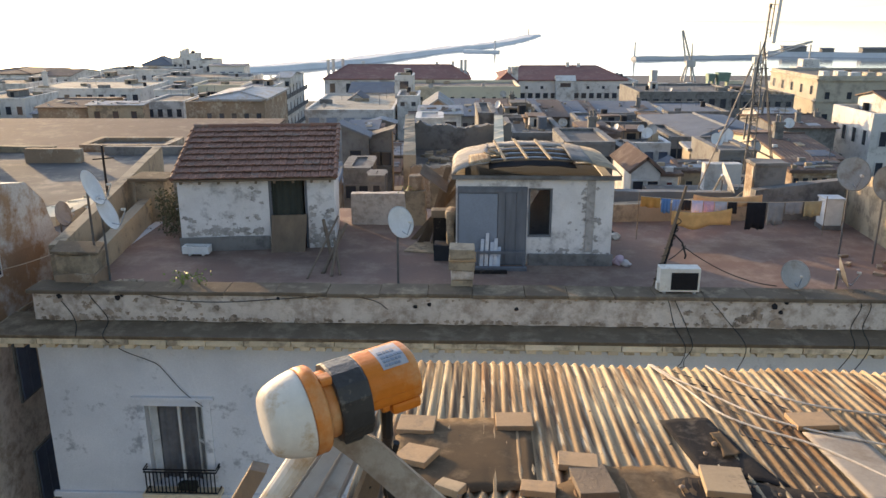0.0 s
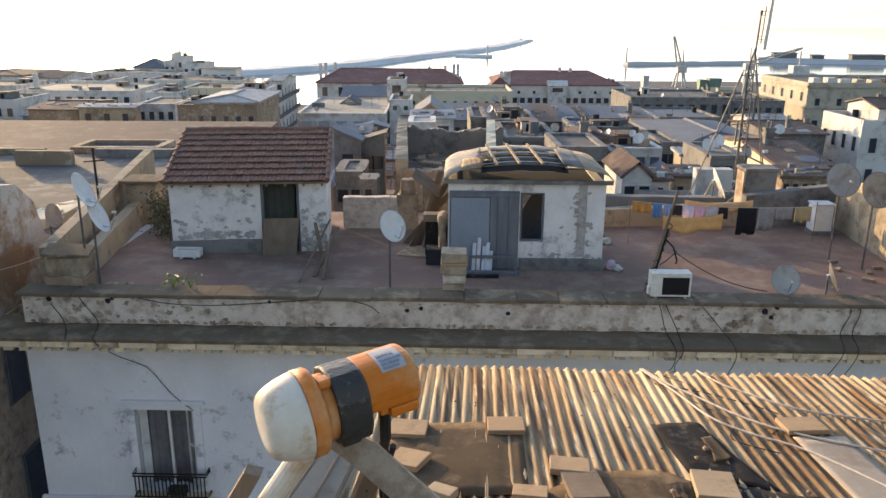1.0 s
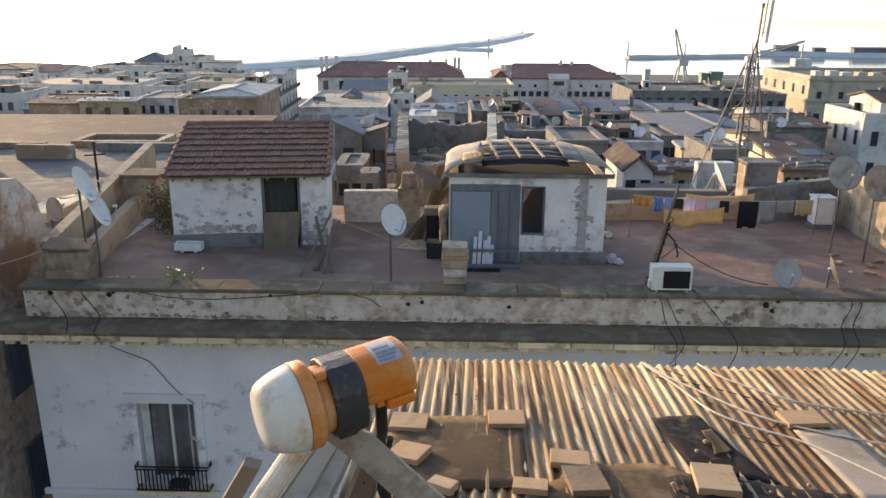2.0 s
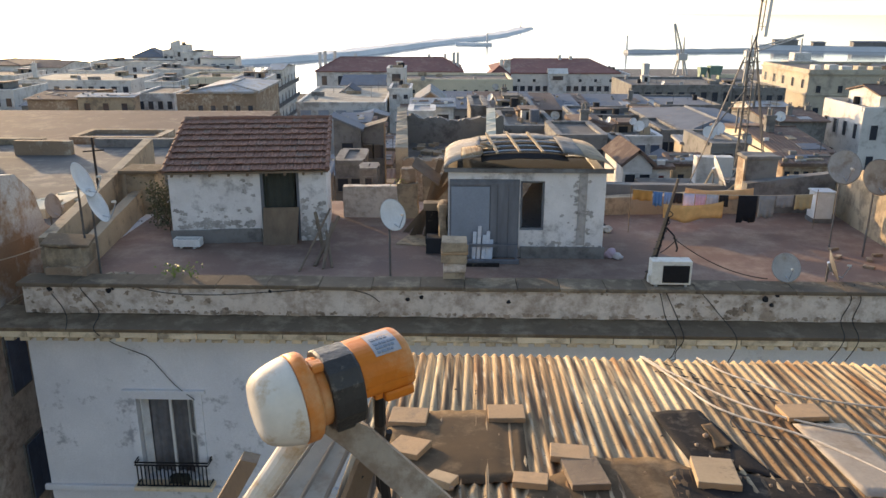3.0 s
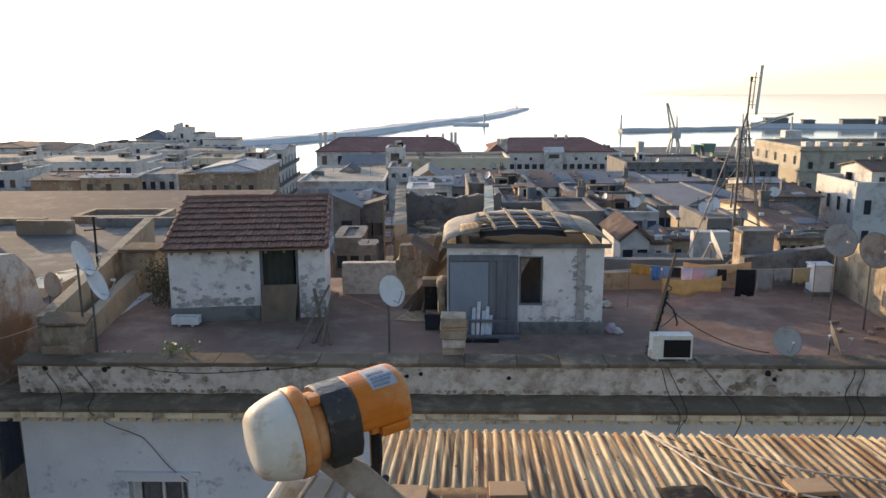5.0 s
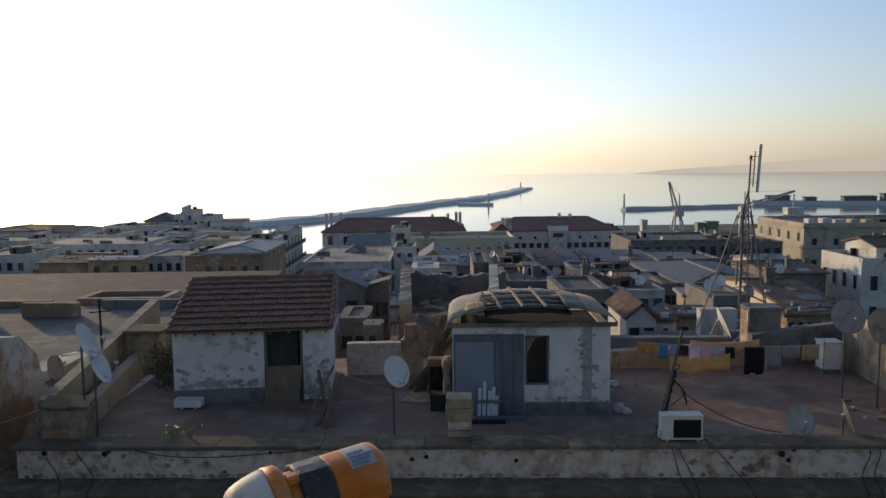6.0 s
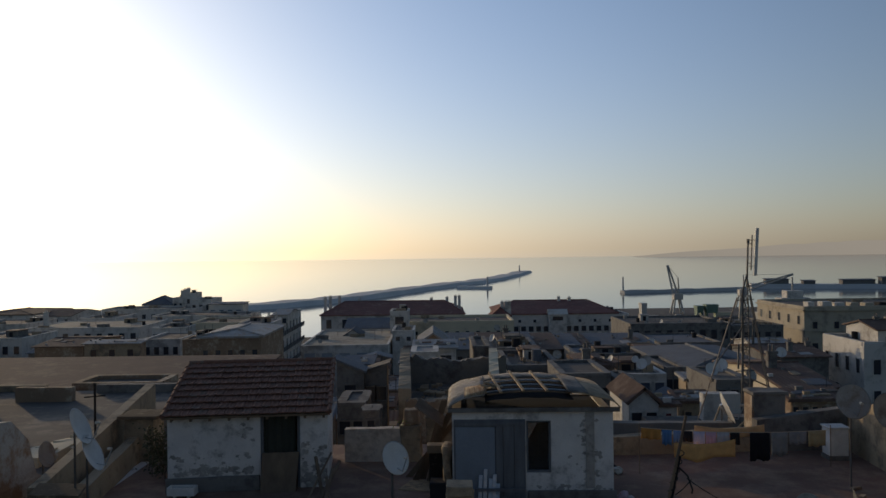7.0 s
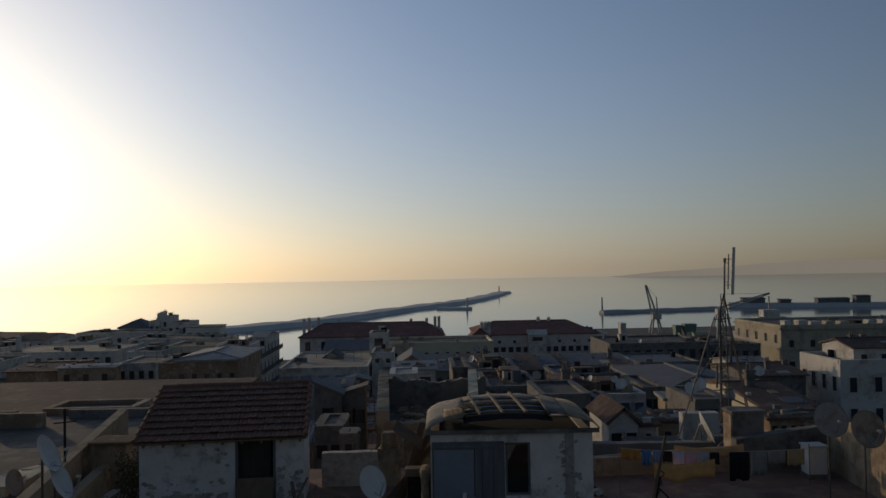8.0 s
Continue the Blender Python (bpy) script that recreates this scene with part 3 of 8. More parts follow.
def build_harbour():
    harbour_crane(184, 600, (177, 600, -7.5), "tall grey harbour crane with its jib raised")
    harbour_crane(250, 640, (292, 640, -17), "pale harbour crane with a slanting jib")
    for x, y, w, h, m, lab in ((196, 560, 9, 6, M_GREENBOX, "green cargo hopper on the quay"), (188, 562, 5, 5, M_GREENBOX, "green cargo hopper on the quay"),
                               (142, 540, 4, 9, M_CRANE, "pale steel silo on the quay")):
        t = thing("cargo_hopper", lab, "hopper", (x, y, -44.6))
        part("bin", solid(B(), [(x - w * 0.4, y - 3, -41), (x + w * 0.4, y - 3, -41), (x + w * 0.4, y + 3, -41), (x - w * 0.4, y + 3, -41)],
                          [(x - w / 2, y - 4, -41 + h), (x + w / 2, y - 4, -41 + h), (x + w / 2, y + 4, -41 + h), (x - w / 2, y + 4, -41 + h)]), m, t)
        for dx in (-w * 0.35, w * 0.35):
            part("leg", box(B(), x + dx - 0.4, x + dx + 0.4, y - 2.5, y + 2.5, -44.6, -41), m, t)
    for x, y, w in ((150, 555, 7), (163, 552, 5), (205, 575, 12), (222, 570, 6), (238, 572, 9), (171, 560, 4), (262, 575, 8), (133, 548, 5)):
        t = thing("container", "weathered pale shipping container on the quay", "container", (x, y, -44.6), "containers on the quay")
        part("body", box(B(), x, x + w, y, y + 2.5, -44.6, -42, 0.1), random.choice((M_WHITE, M_CRANE, M_CREAM)), t)
    # a ship lying beyond the stone building
    t = thing("ship", "white ship superstructure with a mast in the harbour", "ship", (176, 370, -44))
    part("hull", solid(B(), [(160, 376, -46), (200, 376, -46), (200, 384, -46), (160, 384, -46)], [(156, 375, -26), (206, 375, -26), (206, 385, -26), (156, 385, -26)]), M_CRANE, t)
    part("bridge", box(B(), 166, 180, 376, 384, -26, -19, 0.3), M_WHITE, t)
    part("upper_bridge", box(B(), 169, 177, 377, 383, -19, -15.5, 0.3), M_WHITE, t)
    part("mast", tube(B(), [(173, 380, -15.5), (173, 380, -9)], 0.4, 6), M_CRANE, t)


# ---- town houses ----
def window(parent, x, y, z, w, h, frame_mat, pane_mat, normal="front"):
    """A window in a wall: a raised frame with a pane set back in it; its lower left corner at x, y, z."""
    bm = B()
    f, d = 0.09 if w > 0.7 else 0.06, 0.07
    ring = ((0, w, 0, f), (0, w, h - f, h), (0, f, f, h - f), (w - f, w, f, h - f))
    for a, b, c, e in ring:
        if normal == "front":
            box(bm, x + a, x + b, y - d, y + 0.02, z + c, z + e)
        elif normal == "right":
            box(bm, x - 0.02, x + d, y + a, y + b, z + c, z + e)
        else:
            box(bm, x - d, x + 0.02, y + a, y + b, z + c, z + e)
    ob = part("window", bm, frame_mat, parent)
    bm = B()
    if normal == "front":
        box(bm, x + f, x + w - f, y - 0.015, y + 0.03, z + f, z + h - f)
    elif normal == "right":
        box(bm, x - 0.03, x + 0.015, y + f, y + w - f, z + f, z + h - f)
    else:
        box(bm, x - 0.015, x + 0.03, y + f, y + w - f, z + f, z + h - f)
    part("pane", bm, pane_mat, ob)


def sheet(bm, c, n, rib=0.028, thick=0.12):
    """A ribbed roof plate: c gives its corners front left, front right, back right, back left; n ribs run up the slope."""
    fl, fr, br, bl = [Vector(p) for p in c]
    up = (fr - fl).cross(bl - fl).normalized()
    top, low = [], []
    for i in range(2 * n + 1):
        o = up * (rib if i % 2 else 0)
        a, b = fl.lerp(fr, i / (2 * n)), bl.lerp(br, i / (2 * n))
        top.append((bm.verts.new(a + o), bm.verts.new(b + o)))
        low.append((bm.verts.new(a - up * thick), bm.verts.new(b - up * thick)))
    for i in range(2 * n):
        bm.faces.new((top[i][0], top[i + 1][0], top[i + 1][1], top[i][1]))
        bm.faces.new((low[i][1], low[i + 1][1], low[i + 1][0], low[i][0]))
        bm.faces.new((low[i][0], low[i + 1][0], top[i + 1][0], top[i][0]))
        bm.faces.new((top[i][1], top[i + 1][1], low[i + 1][1], low[i][1]))
    bm.faces.new((low[0][0], top[0][0], top[0][1], low[0][1]))
    bm.faces.new((top[-1][0], low[-1][0], low[-1][1], top[-1][1]))
    return bm


def patches(t, x0, x1, at):
    """Odd sheets, boards and weights lying on a sloping roof."""
    for k in range(random.randint(2, 5)):
        w, f = random.uniform(0.4, 1.3), random.uniform(0.05, 0.7)
        g = f + random.uniform(0.1, 0.28)
        x = random.uniform(x0, max(x0 + 0.1, x1 - w))
        (ya, za), (yb, zb) = at(f), at(g)
        part("patch", slab(B(), [(x, ya, za), (x + w, ya, za + 0.02), (x + w * 0.95, yb, zb + 0.02), (x + 0.05, yb, zb)], 0.05), random.choice((M_PALESHEET, M_BROWNROOF, M_SLATE, M_FLAT, M_TAN)), t)
    for k in range(random.randint(2, 6)):
        f, x, a = random.uniform(0.05, 0.95), random.uniform(x0, x1), random.uniform(0.06, 0.16)
        y, z = at(f)
        part("weight", box(B(), x - a, x + a, y - a * 0.6, y + a * 0.6, z - 0.12, z + a * 0.9), random.choice((M_TAN, M_GREY, M_WHITE)), t)


def clutter(t, x0, x1, y0, y1, z):
    """Stair heads, partition walls, tanks and pipes on a flat roof."""
    far = y0 > 100
    for k in range(random.randint(1, 3) if not far else random.randint(0, 2)):
        w, d, h = random.uniform(1.2, 2.4), random.uniform(1.2, 2.0), random.uniform(0.5, 1.0) * (1.1 if far else 0.7)
        w, d = min(w, (x1 - x0) * 0.45), min(d, (y1 - y0) * 0.4)
        x, y = random.uniform(x0, x1 - w), random.uniform(y0 + (y1 - y0) * 0.3, y1 - d)
        m = random.choice((M_WHITE, M_GREY, M_TAN, M_BROWN))
        r = part("stair_head", box(B(), x, x + w, y, y + d, z, z + h), m, t)
        part("slab", box(B(), x - 0.12, x + w + 0.12, y - 0.12, y + d + 0.12, z + h, z + h + 0.09), random.choice((M_FLAT, M_PALESHEET, M_BROWNROOF)), r)
        # near-black panel painted in place of a shaded opening
        part("doorway", box(B(), x + w * 0.3, x + w * 0.3 + 0.6, y - 0.02, y + 0.02, z, z + h * 0.8), M_DARK, r)
    if y0 < 75:
        junk = B()
        for k in range(int((x1 - x0) * (y1 - y0) * 0.9)):
            a, x, y = random.uniform(0.06, 0.28), random.uniform(x0, x1 - 0.3), random.uniform(y0, y1 - 0.3)
            box(junk, x, x + a * random.uniform(0.6, 2.2), y, y + a, z - 0.01, z + a * random.uniform(0.3, 1.3))
        rough_up(junk, 0.05, 3)
        tagged(part("rooftop_junk", junk, random.choice((M_TAN, M_GREY, M_BROWN, M_WHITE)), t), kind="stuff")
    for k in range(random.randint(3, 6) if y0 < 75 else random.randint(1, 3)):
        x, y, l = random.uniform(x0, x1), random.uniform(y0, y1), random.uniform(0.8, 2.5)
        part("partition", rough_up(box(B(), x, min(x + l, x1), y, y + 0.18, z, z + random.uniform(0.3, 0.7)), 0.04, 2), random.choice((M_TAN, M_GREY, M_BROWN)), t)
    for k in range(random.randint(0, 2)):
        x, y = random.uniform(x0, x1), random.uniform(y0, y1)
        part("water_tank", tube(B(), [(x, y, z), (x, y, z + 0.75)], 0.32, 12), random.choice((M_PALESHEET, M_DARK, M_SLATE)), t)
    for k in range(random.randint(1, 3)):
        x, y = random.uniform(x0, x1), random.uniform(y0, y1)
        part("pipe", tube(B(), [(x, y, z), (x, y, z + random.uniform(0.6, 1.5))], 0.03, 5), M_MAST, t)


TAKEN = []


def house(label, x0, x1, y0, y1, top, roof="flat", rise=1.0, wall=None, cover=None, rows=(), yaw=0.0, chimneys=(), name="house", pane=None, base=None, side_rows=(), right_rows=()):
    """A town house: walls from the ground to top, a roof, rows of windows (drop below top, count, width, height) and chimneys (x, y, height)."""
    global HERE
    keep = HERE
    if yaw:
        c = Vector(((x0 + x1) / 2, y0, 0))
        HERE = Matrix.Translation(c) @ pose(0, 0, 0, 0, 0, yaw) @ Matrix.Translation(-c)
    TAKEN.append((x0, x1, y0, y1))
    wall, cover, pane = wall or M_WHITE, cover or M_FLAT, pane or M_GLASS
    base = ground_z((y0 + y1) / 2) - 2 if base is None else base
    t = thing(name, label, "house", ((x0 + x1) / 2, (y0 + y1) / 2, base))
    xm, ym, o = (x0 + x1) / 2, (y0 + y1) / 2, 0.16 if y0 < 60 else 0.3
    low = [(x0, y0, base), (x1, y0, base), (x1, y1, base), (x0, y1, base)]
    n = max(3, min(90, int((x1 - x0) / 0.2)))
    rib = 0.026 if y0 < 45 else 0.009
    bm = B()
    if roof == "flat":
        part("wall", box(bm, x0, x1, y0, y1, base, top), wall, t)
        part("roof", box(B(), x0 + 0.25, x1 - 0.25, y0 + 0.25, y1 - 0.25, top - 0.2, top + 0.05), cover, t)
        bm = B()
        e = 0.28
        for a, b, c, d in ((x0, x1, y0 - 0.06, y0 + e), (x0, x1, y1 - e, y1), (x0 - 0.06, x0 + e, y0 + e, y1 - e), (x1 - e, x1 + 0.06, y0 + e, y1 - e)):
            box(bm, a, b, c, d, top + 0.005, top + rise * 0.5)
        part("parapet", bm, wall, t)
        if (x1 - x0) * (y1 - y0) > 14:
            clutter(t, x0 + 0.5, x1 - 0.5, y0 + 0.5, y1 - 0.5, top + 0.05)
    elif roof == "mono":
        part("wall", solid(bm, low, [(x0, y0, top), (x1, y0, top), (x1, y1, top + rise), (x0, y1, top + rise)]), wall, t)
        s = rise / (y1 - y0)
        part("roof", sheet(B(), [(x0 - o, y0 - o, top - o * s + 0.14), (x1 + o, y0 - o, top - o * s + 0.14), (x1 + o, y1 + o, top + rise + o * s + 0.14), (x0 - o, y1 + o, top + rise + o * s + 0.14)], n, rib), cover, t)
        if y0 < 105:
            patches(t, x0, x1, lambda f: (y0 + f * (y1 - y0), top + f * rise + 0.19))
    elif roof == "slant":          # highest at the left by rise
        part("wall", solid(bm, low, [(x0, y0, top + rise), (x1, y0, top), (x1, y1, top), (x0, y1, top + rise)]), wall, t)
        s = rise / (x1 - x0)
        part("roof", slab(B(), [(x0 - 0.12, y0 - 0.15, top + rise + 0.12 * s + 0.1), (x1 + 0.12, y0 - 0.15, top - 0.12 * s + 0.1), (x1 + 0.12, y1, top - 0.12 * s + 0.1), (x0 - 0.12, y1, top + rise + 0.12 * s + 0.1)], 0.1), cover, t)
    elif roof == "gable":          # ridge across the view
        part("wall", box(bm, x0, x1, y0, y1, base, top), wall, t)
        bm = B()
        sheet(bm, [(x0 - o, y0 - o, top + 0.1), (x1 + o, y0 - o, top + 0.1), (x1 + o, ym, top + rise + 0.1), (x0 - o, ym, top + rise + 0.1)], n, rib)
        sheet(bm, [(x1 + o, y1 + o, top + 0.1), (x0 - o, y1 + o, top + 0.1), (x0 - o, ym, top + rise + 0.1), (x1 + o, ym, top + rise + 0.1)], n, rib)
        part("roof", bm, cover, t)
        part("gable_wall", solid(B(), [(x0, y0, top), (x0, ym, top + rise), (x0, y1, top)], [(x1, y0, top), (x1, ym, top + rise), (x1, y1, top)]), wall, t)
        if y0 < 105:
            patches(t, x0, x1, lambda f: (y0 + f * (ym - y0), top + f * rise + 0.15))
            part("ridge", tube(B(), [(x0 - o, ym, top + rise + 0.13), (x1 + o, ym, top + rise + 0.13)], 0.07, 6), cover, t)
    elif roof == "gable_front":    # ridge running away from the view
        part("wall", box(bm, x0, x1, y0, y1, base, top), wall, t)
        m = max(3, int((y1 - y0) / 0.2))
        bm = B()
        sheet(bm, [(x0 - o, y1 + o, top + 0.1), (x0 - o, y0 - o, top + 0.1), (xm, y0 - o, top + rise + 0.1), (xm, y1 + o, top + rise + 0.1)], m)
        sheet(bm, [(x1 + o, y0 - o, top + 0.1), (x1 + o, y1 + o, top + 0.1), (xm, y1 + o, top + rise + 0.1), (xm, y0 - o, top + rise + 0.1)], m)
        part("roof", bm, cover, t)
        part("gable_wall", solid(B(), [(x0, y0, top), (x1, y0, top), (xm, y0, top + rise)], [(x0, y1, top), (x1, y1, top), (xm, y1, top + rise)]), wall, t)
    elif roof == "hip":
        part("wall", box(bm, x0, x1, y0, y1, base, top), wall, t)
        h = min((x1 - x0), (y1 - y0)) / 2 * (0.95 if x1 - x0 < 30 else 0.42)
        bm = B()
        if x1 - x0 > y1 - y0:
            r0, r1 = (x0 + h, ym, top + rise), (x1 - h, ym, top + rise)
        else:
            r0, r1 = (xm, y0 + h, top + rise), (xm, y1 - h, top + rise)
        c = [(x0 - o, y0 - o, top), (x1 + o, y0 - o, top), (x1 + o, y1 + o, top), (x0 - o, y1 + o, top)]
        v = [bm.verts.new(p) for p in c] + [bm.verts.new((p[0], p[1], p[2] + 0.25)) for p in c] + [bm.verts.new(r0), bm.verts.new(r1)]
        bm.faces.new((v[3], v[2], v[1], v[0]))
        for a, b in ((0, 1), (1, 2), (2, 3), (3, 0)):
            bm.faces.new((v[a], v[b], v[b + 4], v[a + 4]))
        if x1 - x0 > y1 - y0:
            for f in ((4, 5, 9, 8), (5, 6, 9), (6, 7, 8, 9), (7, 4, 8)):
                bm.faces.new([v[i] for i in f])
        else:
            for f in ((4, 5, 8), (5, 6, 9, 8), (6, 7, 9), (7, 4, 8, 9)):
                bm.faces.new([v[i] for i in f])
        part("roof", bm, cover, t)
        bm = B()
        for a, b in ((r0, r1), (c[0], r0), (c[1], r1 if x1 - x0 > y1 - y0 else r0)):
            tube(bm, [(a[0], a[1], a[2] + (0.25 if a in c else 0)), b], 0.16, 5)
        part("ridge_tiles", bm, cover, t)
    for drop, count, w, h in rows:
        step = (x1 - x0) / count
        for k in range(count):
            window(t, x0 + step * (k + 0.5) - w / 2, y0, top - drop - h, w, h, wall, pane)
    for drop, count, w, h in side_rows:
        step = (y1 - y0) / count
        for k in range(count):
            window(t, x0, y0 + step * (k + 0.5) - w / 2, top - drop - h, w, h, wall, pane, "side")
    for drop, count, w, h in right_rows:
        step = (y1 - y0) / count
        for k in range(count):
            window(t, x1, y0 + step * (k + 0.5) - w / 2, top - drop - h, w, h, wall, pane, "right")
    for cx, cy, ch in chimneys:
        zc = top + (rise * 0.4 if roof != "flat" else 0)
        k = 0.24 if cy < 120 else 0.4
        bm = box(B(), cx - k, cx + k, cy - k * 0.75, cy + k * 0.75, zc - 1.2, zc + ch)
        box(bm, cx - k * 1.25, cx + k * 1.25, cy - k, cy + k, zc + ch, zc + ch + 0.15)
        for dx in (-k * 0.45, k * 0.45):
            tube(bm, [(cx + dx, cy, zc + ch + 0.15), (cx + dx, cy, zc + ch + 0.5)], k * 0.3, 6)
        part("chimney", bm, M_GREY if cy < 120 else wall, t)
    HERE = keep
    return t


def roof_dish(x, y, z, r=0.42, yaw=-35, tilt=25, m=None):
    """A small satellite dish on a pole, seen from behind: bowl, pole, arm."""
    t = thing("satellite_dish", "small pale satellite dish on a rooftop pole", "satellite dish", (x, y, z), "rooftop dishes")
    dish_parts(t, (x, y, z), r, yaw, tilt, z + r * 1.6, m or random.choice((M_DISH, M_DISHGREY, M_DISHGREY)))


def dish_parts(t, foot, r, yaw, tilt, centre_z, m, pole=True):
    """Bowl facing along yaw (degrees from +y towards the right) and up by tilt, with its pole, bracket, arm and receiver."""
    x, y, z = foot
    c = Vector((x, y, centre_z))
    turn = Matrix.Translation(c) @ pose(0, 0, 0, 0, 0, 90 - yaw) @ pose(0, 0, 0, 0, -tilt, 0)
    bm = B()
    prof = [(0.045 * r, 0.02)] + [(r * (0.05 + 0.22 * (k / 6) ** 2), r * k / 6) for k in range(1, 7)]
    prof += [(r * 0.25, r * 0.985)] + [(r * (0.08 + 0.22 * (k / 6) ** 2), r * k / 6 * 0.97) for k in range(5, 0, -1)] + [(0.08 * r, 0.015)]
    lathe(bm, prof, turn, 28)
    part("bowl", bm, m, t, smooth=True)
    bm = B()
    tip = turn @ Vector((r * 1.15, 0, -r * 0.25))
    tube(bm, [turn @ Vector((r * 0.05, 0, -r * 0.5)), turn @ Vector((r * 0.5, 0, -r * 0.85)), tip], r * 0.035, 6)
    part("arm", bm, M_GALV, t)
    bm = B()
    tube(bm, [tip, turn @ Vector((r * 0.95, 0, -r * 0.15))], r * 0.09, 8, r * 0.06)
    part("receiver", bm, M_CAP, t)
    bm = box(B(), -0.09 * r, 0.06 * r, -0.16 * r, 0.16 * r, -0.3 * r, 0.3 * r)
    bm.transform(turn)
    part("bracket", bm, M_GALV, t)
    if pole:
        back = turn @ Vector((-0.1 * r, 0, 0))
        part("pole", tube(B(), [(back.x, back.y, z), (back.x, back.y, back.z + 0.1 * r)], max(0.026, r * 0.05), 8), M_MAST, t)


def build_town():
    W, C, G, T, BR = M_WHITE, M_CREAM, M_GREY, M_TAN, M_BROWN
    # nearest rows behind the terrace
    house("grey rendered house with a sheet roof falling to one side", -4.41, -3.24, 34, 35.2, 0.93, "slant", 0.49, G, M_SLATE, ((0.5, 1, 0.6, 0.7),))
    house("grey rendered house with a rising sheet roof", -3.25, -2.26, 34.5, 35.6, 1.15, "slant", -0.3, G, M_FLAT, ((0.9, 2, 0.55, 0.7),))
    house("grey lean-to house with rubble on its roof", -3.67, -2.67, 28.5, 31, 0.55, "flat", 0.25, G, M_FLAT, ((0.5, 2, 0.5, 0.6),))
    house("grey annexe with rubble along its wall top", -2.6, -2.0, 26.5, 27.5, 0.7, "flat", 0.2, G, M_FLAT, ((0.2, 1, 0.35, 0.4),))
    house("white shack with a pale sheet roof", -1.49, 1.16, 50, 52, -0.15, "mono", 0.25, W, M_PALESHEET, ((0.3, 2, 0.9, 0.8),))
    house("white lean-to with an open dark doorway", -1.57, -0.02, 46, 49, 0.1, "flat", 0.25, W, M_PALESHEET, ((0.25, 2, 0.8, 0.8),))
    house("house with a pale sheet gable and a brown flank", -1.41, 0.71, 57, 62, -0.71, "gable_front", 0.81, BR, M_PALESHEET, ((0.1, 1, 0.7, 0.9),))
    house("house with a blue-grey sheet roof", 0.77, 3.75, 80, 88, -4.06, "mono", 0.78, G, M_SLATE, ((0.6, 3, 0.6, 0.8),))
    house("house with a worn brown tile roof", 3.75, 8.22, 80, 88, -4.01, "mono", 0.72, BR, M_BROWNROOF, ((0.5, 4, 0.6, 0.8),), chimneys=((7.29, 84, 1.3),))
    house("narrow house with a blue-grey sheet roof", 8.28, 9.88, 80, 88, -3.95, "mono", 0.67, G, M_SLATE, ((0.5, 1, 0.6, 0.8),))
    house("house with a steep brown tile roof", 10.2, 12.96, 82, 91, -4.44, "mono", 0.7, BR, M_BROWNROOF, ((0.5, 2, 0.6, 0.8),))
    house("wide grey house with small square windows", 3.88, 7.46, 58, 65, -1.37, "flat", 0.5, G, M_FLAT, ((0.75, 4, 0.6, 0.75),))
    house("grey house with one tall dark window", 2.68, 3.91, 59, 66, -1.33, "flat", 0.5, G, M_FLAT, ((0.5, 1, 0.75, 1.1),))
    house("grey terrace house with a low parapet", 4.07, 7.22, 46, 53, -0.93, "flat", 0.6, G, M_FLAT, ())
    house("tan flat-roofed house with a pale roof slab", 1.99, 3.9, 44, 50, -0.94, "flat", 0.35, T, M_FLAT, ((0.4, 2, 0.5, 0.5),))
    house("dark flat-roofed house in the old town", 6.3, 8.85, 40, 45, -0.41, "flat", 0.4, G, M_FLAT, ((0.5, 3, 0.6, 0.7),))
    house("low house under a brown pyramid roof", 8.74, 10.51, 47, 52, -1.08, "hip", 0.45, BR, M_BROWNROOF, (), chimneys=((9.1, 48, 0.8),))
    house("white flat-roofed house with a blue window", 10.96, 14.62, 50, 56, -2.06, "flat", 0.35, W, M_FLAT, ((0.35, 4, 0.7, 0.8),), pane=M_SHUTTER)
    house("grey roof room beside the white house", 9.45, 10.34, 41, 44, -0.87, "flat", 0.3, G, M_FLAT, ((0.3, 1, 0.5, 0.7),))
    house("small hut with a brown gable roof and white posts", 7.69, 8.89, 31.5, 35, -0.16, "gable_front", 0.63, W, M_BROWNROOF, ((0.25, 2, 0.55, 0.9),))
    house("whitewashed annexe with a red door", 8.96, 9.7, 31.7, 32.9, -0.3, "mono", 0.1, W, M_BROWNROOF, ((0.2, 1, 0.35, 0.9),), pane=M_REDDOOR)
    house("open cream canopy on thin posts", 12.07, 13.4, 38, 39.2, -0.35, "mono", 0.1, T, M_PALESHEET, ((0.15, 3, 0.5, 0.6),))
    house("white roof room with a slab roof", 12.1, 13.73, 34, 38, 0.24, "flat", 0.3, G, M_FLAT, ((0.25, 3, 0.45, 0.6),))
    house("tan house with a sagging sheet roof", 10.21, 11.58, 33, 34.1, -0.42, "mono", 0.18, T, M_BROWNROOF, ((0.3, 2, 0.4, 0.5),))
    house("cream house under a long dark red tile roof", 17.77, 20.63, 40, 50, -1.2, "gable", 0.55, C, M_BROWNROOF, ((0.35, 5, 0.5, 0.8),), chimneys=((18.81, 44, 1.1),))
    house("brown shed with a corrugated roof", 14.02, 16.29, 31, 32.2, -0.02, "mono", 0.14, BR, M_BROWNROOF, ((0.15, 6, 0.35, 0.9),))
    house("long grey house under a wide slate roof", 19.11, 26.85, 60, 76, -3.66, "hip", 0.87, G, M_SLATE, ())
    house("dark brown gabled house in the old town", 32.43, 38.08, 76, 86, -4.7, "gable", 0.62, G, M_BROWNROOF, (), chimneys=((35.17, 78, 0.9), (37.89, 80, 0.7),))
